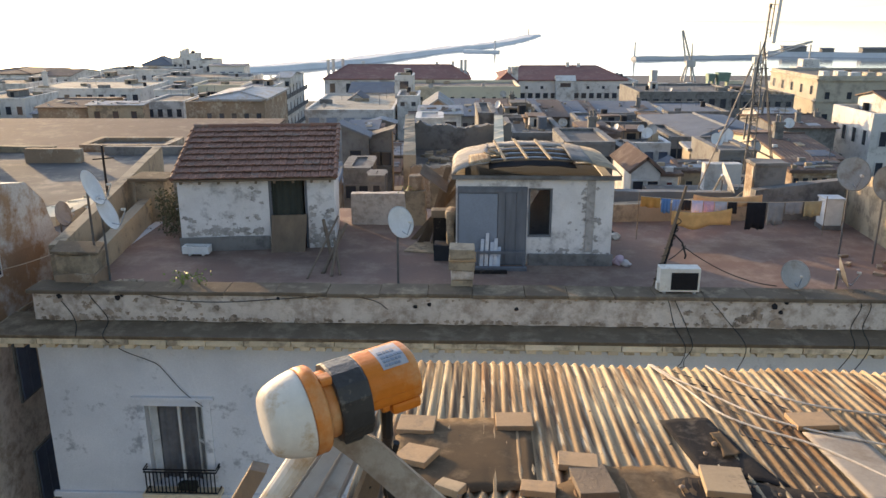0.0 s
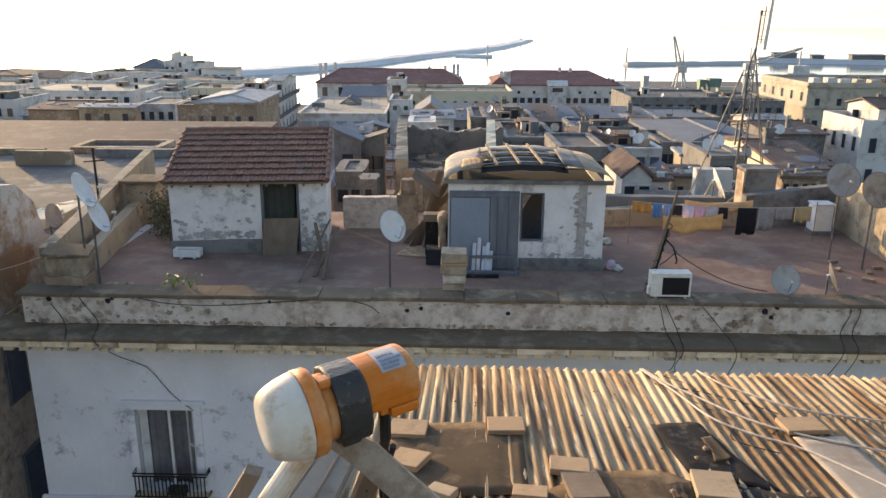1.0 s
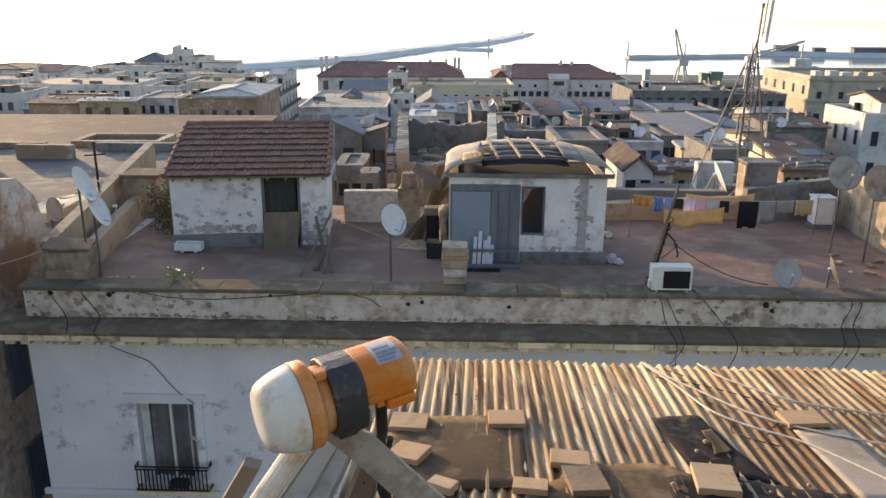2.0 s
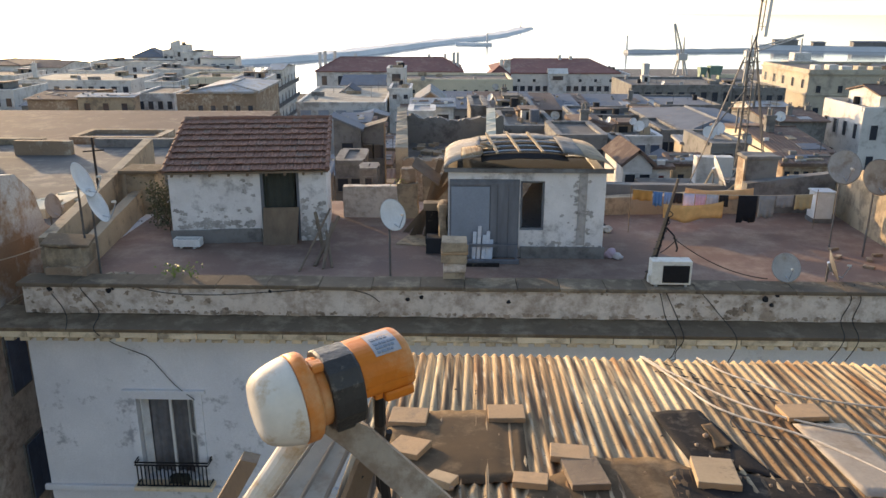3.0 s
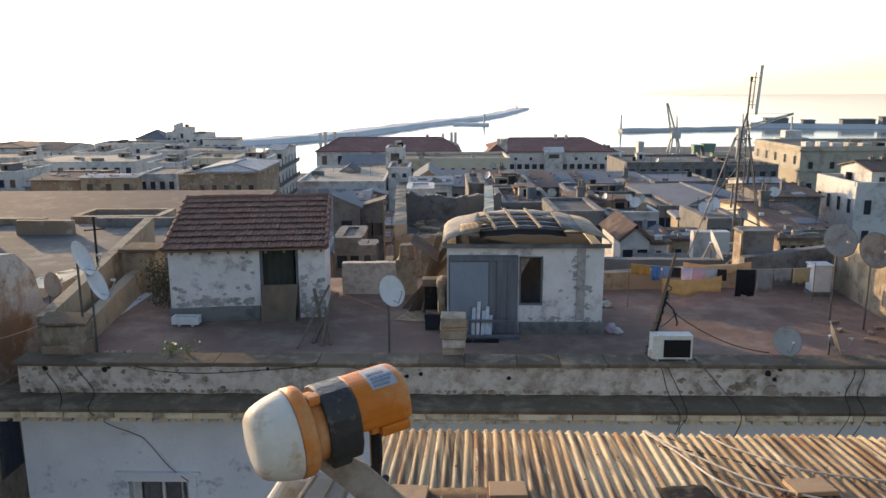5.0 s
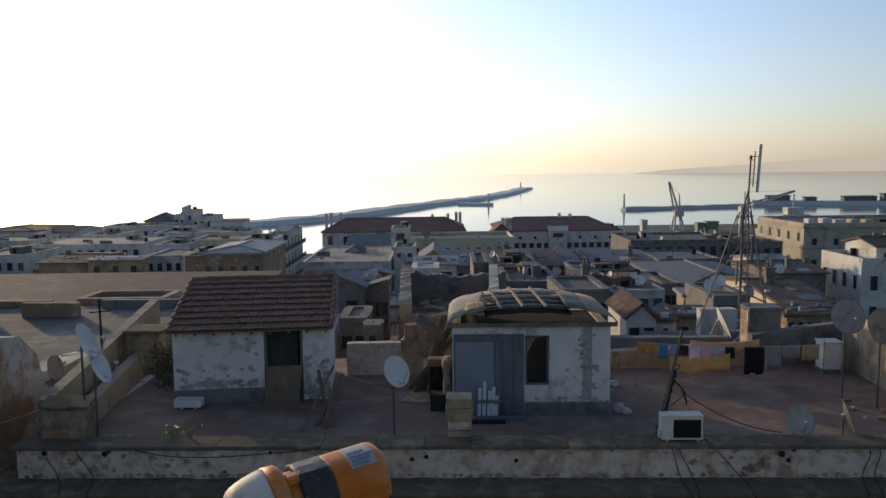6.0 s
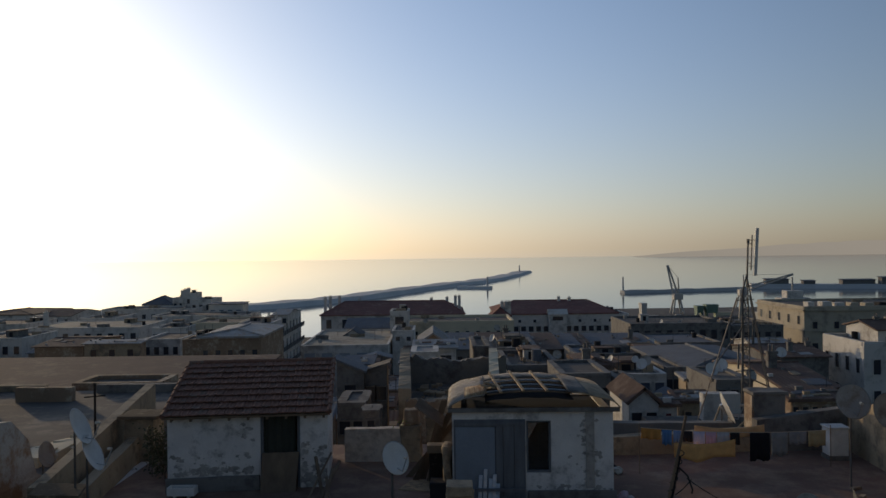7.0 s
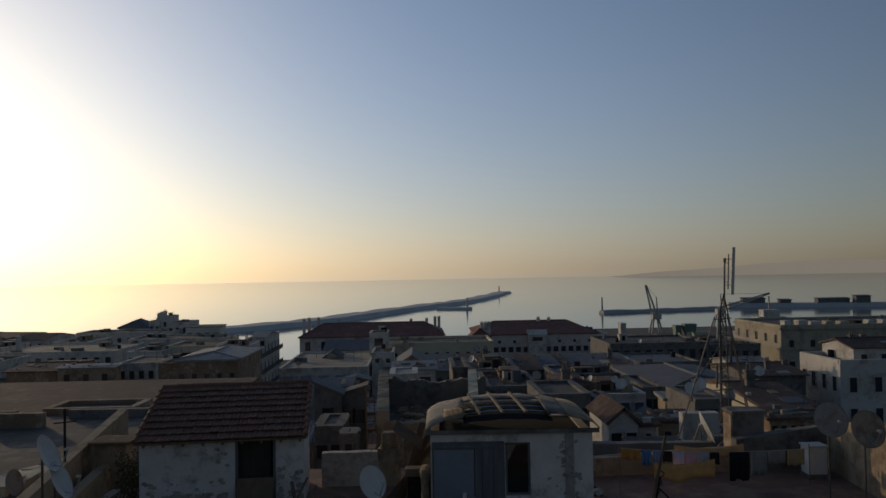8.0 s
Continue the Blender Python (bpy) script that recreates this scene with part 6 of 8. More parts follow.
def build_laundry():
    line = thing("washing_line", "washing line hung across the terrace", "washing line", (8, 6, 1))
    a, b = (5.35, 5.6, 1.26), (10.7, 6.2, 1.02)
    part("cord", tube(B(), sag(a, b, 0.10), 0.008, 5), M_ROPE, line)
    part("post", tube(B(), [(5.3, 5.6, 0), (5.3, 5.6, 1.35)], 0.012, 6), M_WOOD, line)
    part("post", tube(B(), [(10.75, 6.2, 0), (10.75, 6.2, 1.15)], 0.012, 6), M_WOOD, line)
    items = ((0.00, 0.105, 0.30, (0.58, 0.27, 0.08), "orange cloth"), (0.11, 0.16, 0.42, (0.08, 0.22, 0.45), "blue shirt"), (0.17, 0.215, 0.34, (0.18, 0.30, 0.52), "blue cloth"),
             (0.22, 0.27, 0.30, (0.03, 0.03, 0.035), "black cloth"), (0.275, 0.335, 0.40, (0.55, 0.55, 0.72), "pale lilac cloth"), (0.34, 0.395, 0.46, (0.62, 0.40, 0.50), "pink patterned cloth"),
             (0.40, 0.465, 0.48, (0.46, 0.46, 0.50), "white cloth"), (0.47, 0.52, 0.34, (0.03, 0.028, 0.03), "black cloth"), (0.575, 0.68, 0.78, (0.018, 0.018, 0.022), "black towel"),
             (0.69, 0.78, 0.66, (0.27, 0.27, 0.27), "grey towel"), (0.785, 0.88, 0.36, (0.30, 0.30, 0.31), "grey cloth"), (0.89, 0.985, 0.44, (0.46, 0.37, 0.22), "cream cloth"))
    for f0, f1, drop, col, lab in items:
        hang(lab, a, b, f0, f1, drop, col, 0.0)
    a2, b2 = (6.15, 5.4, 1.0), (8.3, 5.75, 1.28)
    hang("large orange sheet", (6.2, 5.45, 0.88), (8.1, 5.75, 0.93), 0.0, 0.92, 0.44, (0.74, 0.40, 0.16), 0.05, 0.12)
    hang("pale peach blanket", (6.9, 5.95, 1.24), (8.9, 6.15, 1.20), 0.0, 1.0, 0.26, (0.72, 0.40, 0.20), 0.0, 0.05)


def hang(lab, a, b, f0, f1, drop, col, off, skew=0.04):
    """A cloth over the line between fractions f0 and f1, with folds and an uneven hem."""
    a, b = Vector(a), Vector(b)
    t = thing("laundry", lab + " hanging on the washing line", "laundry", a.lerp(b, (f0 + f1) / 2), "washing on the line")
    bm = B()
    n, rows = 14, []
    ph = random.uniform(0, 6)
    for i in range(n + 1):
        f = f0 + (f1 - f0) * i / n
        p = a.lerp(b, f) - Vector((0, 0, 0.10 * 4 * f * (1 - f) - off * 0))
        d = drop * (1 + skew * math.sin(i * 0.7 + ph) + 0.015 * math.sin(i * 2.1 + ph))
        rows.append([bm.verts.new((p.x, p.y + 0.03 * k / 4 * math.sin(i * 1.25 + ph), p.z - d * k / 4)) for k in range(5)])
    for r, q in zip(rows, rows[1:]):
        for k in range(4):
            bm.faces.new((r[k], r[k + 1], q[k + 1], q[k]))
    thicken(bm, 0.006)
    part("cloth", bm, cloth(lab.replace(" ", "_"), col), t, smooth=True)


def build_terrace_clutter():
    t = thing("planter", "white oblong planter standing before the hut", "planter", (-6.65, 3.75, 0))
    bm = B()
    for a, b, c, d in ((-7.0, -6.3, 3.60, 3.64), (-7.0, -6.3, 3.86, 3.90), (-7.0, -6.96, 3.64, 3.86), (-6.34, -6.3, 3.64, 3.86)):
        box(bm, a, b, c, d, 0.06, 0.26)
    part("trough", bm, M_FRAMEW, t)
    part("soil", box(B(), -6.96, -6.34, 3.64, 3.86, 0.06, 0.2), M_BITUMEN, t)
    for a in (-6.85, -6.5):
        part("foot", box(B(), a, a + 0.06, 3.64, 3.86, 0, 0.06), M_FRAMEW, t)
    # planks and roots leaning against the tiled hut's corner
    t = thing("scrap_heap", "dark scrap planks and branches leaning at the hut corner", "scrap", (-3.1, 3.0, 0))
    for p, q, r in (((-3.35, 1.9, 0), (-2.95, 4.3, 0.95), 0.03), ((-3.05, 2.3, 0), (-2.75, 4.4, 0.7), 0.05), ((-2.8, 2.1, 0), (-2.8, 3.6, 0.75), 0.04), ((-2.6, 2.2, 0), (-2.9, 3.3, 0.6), 0.035), ((-3.0, 3.4, 0.0), (-3.35, 4.3, 0.85), 0.05)):
        part("plank", rough_up(tube(B(), [p, ((p[0] + q[0]) / 2, (p[1] + q[1]) / 2, (p[2] + q[2]) / 2), q], r, 6), 0.015, 6), M_WOOD, t)
    # sheet of board lying on the terrace
    t = thing("board", "flat tan board lying on the terrace floor", "board", (-0.6, 4.6, 0))
    part("panel", slab(B(), [(-1.2, 4.2, 0.03), (-0.1, 4.0, 0.03), (0.0, 4.9, 0.03), (-0.9, 5.1, 0.03)], 0.028), M_PALEWOOD, t)
    # junk left of the grey hut
    t = thing("junk_pile", "pile of planks, crates and bags beside the hut", "junk", (-0.1, 4.3, 0))
    part("crate", box(B(), -0.35, 0.12, 3.4, 3.9, 0, 0.42, 0.02), M_DARK, t, "black plastic crate")
    part("crate", box(B(), -0.40, 0.10, 4.2, 4.7, 0, 0.95, 0.02), M_BITUMEN, t, "dark old stove")
    part("box", box(B(), -0.45, 0.05, 4.15, 4.5, 0.96, 1.16, 0.01), M_TAN, t, "pale cardboard box")
    part("bag", rough_up(box(B(), -0.02, 0.20, 3.5, 4.2, 0.0, 1.3, 0.1), 0.07, 4, 3), M_TAN, t, "stained sackcloth bundle")
    for p, q in (((-0.9, 5.0, 0.0), (0.1, 5.0, 1.9)), ((-0.7, 5.2, 0.0), (-0.1, 5.3, 2.1)), ((-1.1, 5.4, 0.0), (0.15, 5.3, 1.5)), ((-0.5, 4.9, 0), (-0.2, 5.1, 1.7))):
        d = Vector(q) - Vector(p)
        part("plank", slab(B(), [p, (p[0] + 0.16, p[1], p[2]), (q[0] + 0.16, q[1], q[2]), q], 0.03), M_WOOD, t)
    part("panel", slab(B(), [(-0.8, 5.0, 2.0), (-0.05, 4.6, 1.55), (0.0, 5.2, 1.7), (-0.7, 5.5, 2.15)], 0.03), M_WOOD, t)
    # white slats leaning on the grey door
    t = thing("slat_bundle", "bundle of grey metal slats leaning against the grey door", "slats", (1.05, 2.95, 0))
    for k, (x, h) in enumerate(((0.82, 0.70), (0.94, 0.85), (1.06, 0.62), (1.16, 0.72), (1.24, 0.50))):
        part("slat", solid(B(), [(x, 2.82, 0.0), (x + 0.09, 2.82, 0.0), (x + 0.09, 2.85, 0.0), (x, 2.85, 0.0)], [(x + 0.04, 3.07, h), (x + 0.13, 3.07, h), (x + 0.13, 3.095, h), (x + 0.04, 3.095, h)]), M_GALV, t)
    t = thing("timber", "grey timber beams lying before the hut", "timber", (1.2, 2.7, 0))
    part("beam", box(B(), 0.3, 2.0, 2.62, 2.74, 0.0, 0.1, 0.01), M_DOORDARK, t)
    part("beam", box(B(), 0.4, 1.5, 2.40, 2.50, 0.0, 0.08, 0.01), M_BITUMEN, t)
    part("upright_rail", box(B(), 0.75, 1.95, 2.76, 2.80, 0.40, 0.47), M_DOORDARK, t)
    part("upright", box(B(), 0.75, 0.80, 2.76, 2.80, 0.0, 0.40), M_DOORDARK, t)
    part("upright", box(B(), 1.90, 1.95, 2.76, 2.80, 0.0, 0.40), M_DOORDARK, t)
    # bundles to the right of the hut
    for x, y, r, col, lab in ((4.4, 3.3, 0.16, (0.55, 0.40, 0.44), "crumpled pink rag lying by the hut corner"), (4.55, 3.15, 0.12, (0.50, 0.46, 0.44), "crumpled grey rag lying by the hut corner"),
                              (4.7, 5.6, 0.14, (0.60, 0.55, 0.48), "pale rag lying on the terrace"), (4.5, 5.8, 0.18, (0.05, 0.05, 0.05), "black bucket lying by the hut")):
        bm = B()
        bmesh.ops.create_icosphere(bm, subdivisions=3, radius=r)
        for v in bm.verts:
            v.co += noise.noise_vector(v.co * 9 + Vector((x, y, 0))) * r * 0.5
            v.co.z = max(v.co.z * 0.8, -r * 0.55)
        bm.transform(Matrix.Translation((x, y, r * 0.55)))
        tagged(part("rag", bm, cloth("rag", col), smooth=True), lab, "rag")
    for x, y, a in ((10.4, 4.1, 20), (10.9, 3.2, 70), (11.3, 3.6, 10), (10.6, 2.6, 140), (10.2, 3.4, 50)):
        t = thing("brick_rubble", "dark broken brick lying on the terrace", "brick", (x, y, 0), "loose bricks")
        bm = rough_up(box(B(), -0.13, 0.13, -0.06, 0.06, 0, 0.07, 0.01), 0.015, 8)
        bm.transform(Matrix.Translation((x, y, 0)) @ pose(0, 0, 0, 0, 0, a))
        part("brick", bm, M_BROWN, t)
    # white tank at the far corner, brick chimney behind the washing
    t = thing("water_tank", "small white-painted water tank in the terrace corner", "tank", (11.3, 7.0, 0))
    part("body", box(B(), 11.0, 11.55, 6.8, 7.3, 0.12, 0.9, 0.03), M_FRAMEW, t)
    part("lid", box(B(), 10.97, 11.58, 6.77, 7.33, 0.9, 0.95, 0.01), M_DISH, t)
    part("base", box(B(), 10.98, 11.57, 6.78, 7.32, 0, 0.12), M_GREY, t)
    t = thing("chimney_block", "tall grey-brown brick chimney block", "chimney", (9.8, 8.5, 0))
    part("body", rough_up(box(B(), 9.4, 10.35, 8.25, 9.0, -0.05, 1.62, 0.02), 0.03, 3, 3), M_GREY, t)
    part("course", rough_up(box(B(), 9.34, 10.41, 8.19, 9.06, 1.62, 1.72, 0.02), 0.03, 4, 2), M_GREY, t)
    part("face", box(B(), 9.34, 9.4, 8.3, 8.95, 0.3, 1.6), M_BROWN, t, "warm brown brick flank")
    # plants
    for x, y, z, n, s, lab in ((-5.85, 0.45, 0.34, 60, 0.30, "small green weed growing on the parapet"), (-5.45, 0.42, 0.34, 30, 0.34, "small green weed growing on the parapet"), (-1.25, 7.0, 0.9, 26, 0.3, "green weed on the back wall")):
        weed(x, y, z, n, s, lab)
    shrub(-8.1, 6.0, 0.0)


def weed(x, y, z, n, s, lab):
    t = thing("weed", lab, "plant", (x, y, z))
    stems, leaves = B(), B()
    for k in range(max(3, n // 6)):
        a = random.uniform(0, 6.28)
        tube(stems, [(x, y, z), (x + 0.12 * math.cos(a), y + 0.08 * math.sin(a), z + s * random.uniform(0.5, 1))], 0.006, 4)
    for k in range(n):
        leaf(leaves, Vector((x + random.gauss(0, 0.13), y + random.gauss(0, 0.08), z + random.uniform(0.15, 1) * s)), random.uniform(0.05, 0.09))
    part("stem", stems, M_LEAF, t)
    part("foliage", leaves, M_LEAF, t)


def leaf(bm, c, s):
    d = Vector((random.gauss(0, 1), random.gauss(0, 1), random.gauss(0.3, 0.6))).normalized()
    e = d.orthogonal().normalized()
    vs = [bm.verts.new(c), bm.verts.new(c + d * s * 0.5 + e * s * 0.28), bm.verts.new(c + d * s), bm.verts.new(c + d * s * 0.5 - e * s * 0.28)]
    bm.faces.new(vs)


def shrub(x, y, z):
    t = thing("shrub", "dry dark green shrub against the party wall", "shrub", (x, y, z))
    stems, leaves = B(), B()
    for k in range(14):
        p = Vector((x + random.gauss(0, 0.25), y + random.gauss(0, 0.5), z))
        q = p + Vector((random.gauss(0, 0.3), random.gauss(0, 0.3), random.uniform(0.8, 1.5)))
        tube(stems, [p, p.lerp(q, 0.5) + Vector((0.08, 0, 0)), q], 0.02, 5, 0.006)
        for j in range(95):
            c = p.lerp(q, random.uniform(0.15, 1.05)) + Vector((random.gauss(0, 0.14), random.gauss(0, 0.14), random.gauss(0, 0.1)))
            leaf(leaves, c, random.uniform(0.06, 0.12))
    part("branch", stems, M_WOOD, t)
    part("foliage", leaves, M_BUSH, t)


def build_mast():
    """The guyed lattice mast with panel aerials behind the terrace."""
    t = thing("radio_mast", "grey lattice radio mast with panel antennas and guy struts", "mast", (10.5, 13, -0.4))
    leg = [Vector((10.70, 13.05, 0)), Vector((11.05, 13.05, 0)), Vector((10.88, 13.4, 0))]
    head = Vector((11.0, 13.2, 5.15))
    z0, z1, n = -0.6, 4.5, 16
    for p in leg:
        part("leg", tube(B(), [p + Vector((0, 0, z0)), p * 0.6 + leg[0] * 0.2 + leg[1] * 0.2 + Vector((0, 0, z1)), head], 0.024, 6), M_MAST, t)

    def at(k, f):
        p = leg[k % 3]
        return p.lerp(p * 0.6 + leg[0] * 0.2 + leg[1] * 0.2, f) + Vector((0, 0, z0 + (z1 - z0) * f))
    bm = B()
    for i in range(n):
        for k in range(3):
            tube(bm, [at(k, i / n), at(k + 1, (i + 1) / n)], 0.012, 4)
            tube(bm, [at(k, (i + 1) / n), at(k + 1, (i + 1) / n)], 0.012, 4)
    part("lacing", bm, M_MAST, t)
    part("pole", tube(B(), [head - Vector((0, 0, 0.5)), (11.06, 13.2, 6.35)], 0.034, 6), M_MAST, t)
    part("pole_cap", tube(B(), [(11.06, 13.2, 6.3), (11.065, 13.2, 6.45)], 0.055, 6), M_MAST, t)
    for p, q, w, m in (((11.27, 13.1, 5.1), (11.37, 13.1, 6.85), 0.055, M_DISH), ((11.14, 13.15, 5.3), (11.2, 13.15, 6.6), 0.02, M_DISHGREY),
                       ((10.66, 13.0, 3.5), (10.72, 13.0, 4.3), 0.04, M_DISHGREY), ((11.12, 12.98, 2.6), (11.14, 12.98, 3.5), 0.035, M_MAST), ((10.58, 13.0, 1.7), (10.60, 13.0, 2.6), 0.03, M_MAST)):
        p, q = Vector(p), Vector(q)
        ring = [Vector(d) * w for d in ((-1, -0.7, 0), (1, -0.7, 0), (1, 0.7, 0), (-1, 0.7, 0))]
        ant = part("panel_antenna", solid(B(), [p + d for d in ring], [q + d for d in ring]), m, t, "pale upright panel" if m is M_DISH else "")
        for f in (0.2, 0.75):
            c = p.lerp(q, f)
            part("bracket", tube(B(), [c, (11.0 + 0.04 * (c.z > 5), 13.2, c.z)], 0.012, 5), M_MAST, ant)
    for p, q, r in (((8.85, 12.6, -0.45), (10.6, 13.1, 4.3), 0.026), ((9.72, 12.85, 1.9), (10.84, 13.1, 3.3), 0.022), ((12.1, 13.4, -0.45), (11.0, 13.2, 5.1), 0.024),
                    ((11.75, 12.6, -0.45), (11.05, 13.1, 4.4), 0.020), ((11.95, 13.6, 0.9), (11.1, 13.3, 1.3), 0.03)):
        part("guy_strut", tube(B(), [p, q], r, 6), M_DISHBROWN if r > 0.025 else M_MAST, t)
    for z, u0, u1 in ((1.6, 10.5, 11.2), (2.45, 10.4, 11.2), (3.35, 10.4, 11.15), (4.2, 10.55, 11.2)):
        part("cross_arm", tube(B(), [(u0, 13.05, z), (u1, 13.05, z + 0.04)], 0.018, 5), M_MAST, t)
    # the low rooms that carry it
    h = thing("roof_room", "low cracked roof room carrying the mast", "roof room", (10.5, 13, -4))
    part("wall", rough_up(box(B(), 7.6, 13.2, 10.2, 15, -4, -0.62), 0.04, 1.5, 4), M_TAN, h)
    part("roof", box(B(), 7.5, 13.3, 10.1, 15.1, -0.62, -0.45, 0.02), M_FLAT, h)
    for x, y, w, z, m in ((8.6, 11.2, 1.0, 0.1, M_WHITE), (10.0, 12.0, 0.6, 0.15, M_GREY), (12.2, 11.4, 0.9, 0.4, M_TAN), (9.6, 14.0, 1.4, 0.6, M_WHITE)):
        part("parapet_block", box(B(), x, x + w, y, y + 0.5, -0.45, z, 0.02), m, h)
    for p, q in (((8.6, 10.6, -0.45), (9.6, 12.0, 0.55)), ((9.0, 10.4, -0.45), (10.2, 11.2, 0.2))):
        part("strut", tube(B(), [p, q], 0.04, 6), M_PALEWOOD, h)


def build_shade_shed():
    # mostly hidden by the hut; added to keep low sun off the terrace
    t = thing("shade_shed", "low brown shed with a sagging tiled roof, added to shade the terrace", "shed", (4.8, 11, -4))
    part("wall", rough_up(box(B(), 3.1, 4.7, 9.7, 12.2, -4, 0.80), 0.03, 1.5, 4), M_BROWN, t)
    part("roof", sheet(B(), [(3.0, 9.5, 0.97), (4.85, 9.5, 0.90), (4.85, 12.4, 1.10), (3.0, 12.4, 1.20)], 9), M_BROWNROOF, t)
    for k in range(5):
        b2 = box(B(), -0.25, 0.25, -0.05, 0.05, 0, 0.06, 0.01)
        b2.transform(Matrix.Translation((random.uniform(3.5, 4.4), random.uniform(9.9, 11.8), 1.08)) @ pose(0, 0, 0, random.uniform(-4, 4), 0, random.uniform(0, 180)))
        part("loose_plank", b2, M_WOOD, t)


build_shade_shed()


def build_ruin():
    """The roofless brick house behind the terrace."""
    t = thing("ruined_house", "roofless ruined brick house with crumbling tan walls", "ruin", (0, 14, -6))
    def crumbly(a, b, h0, h1, th, m, name="wall"):
        a, b = Vector(a), Vector(b)
        d = (b - a).normalized()
        s = Vector((-d.y, d.x)) * th / 2
        n = 44
        bm = B()
        rows = []
        for i in range(n + 1):
            p = a.lerp(b, i / n)
            h = h0 + (h1 - h0) * i / n + 0.25 * noise.noise((i * 0.23, a.x, a.y)) + random.uniform(-0.03, 0.03)
            rows.append([bm.verts.new(v) for v in ((p.x + s.x, p.y + s.y, -6), (p.x + s.x, p.y + s.y, h), (p.x - s.x, p.y - s.y, h + random.uniform(-0.06, 0.06)), (p.x - s.x, p.y - s.y, -6))])
        for r, q in zip(rows, rows[1:]):
            for k in range(4):
                bm.faces.new((r[k], r[(k + 1) % 4], q[(k + 1) % 4], q[k]))
        bm.faces.new(rows[0]), bm.faces.new(rows[-1][::-1])
        return part(name, bm, m, t)
    crumbly((-1.5, 11.2), (1.7, 11.0), 1.0, 0.95, 0.4, M_BROWN)
    crumbly((-1.55, 11.4), (-2.35, 22.5), 1.35, 1.35, 0.45, M_TAN)
    crumbly((-2.3, 22.5), (2.6, 22.3), 0.9, 1.0, 0.4, M_GREY)
    crumbly((1.6, 11.3), (1.95, 22.2), 1.0, 1.5, 0.4, M_CREAM)
    part("floor", box(B(), -2.0, 1.7, 11.4, 22.0, -6, -0.3), M_FLAT, t)
    bm = B()
    for k in range(140):
        x, y = random.uniform(-1.7, 1.5), random.uniform(11.6, 21.5)
        s = random.uniform(0.06, 0.2)
        box(bm, x - s, x + s, y - s, y + s, -0.32, -0.3 + s * 0.9)
    rough_up(bm, 0.05, 5)
    tagged(part("rubble", bm, M_TAN, t), kind="stuff")
    # stub wall with a doorway, beside the junk
    s = thing("broken_pillar", "broken plastered wall stub at the back of the terrace", "pillar", (-0.9, 7.2, 0))
    part("block", rough_up(box(B(), -1.35, -0.75, 6.9, 7.4, -0.03, 1.05, 0.03), 0.05, 3, 3), M_TAN, s)
    part("block", rough_up(box(B(), -1.25, -0.8, 6.95, 7.35, 1.05, 1.5, 0.05), 0.06, 4, 3), M_BROWN, s)
    part("block", rough_up(box(B(), -0.6, 0.2, 7.0, 7.4, -0.03, 1.3, 0.03), 0.05, 3, 3), M_TAN, s)


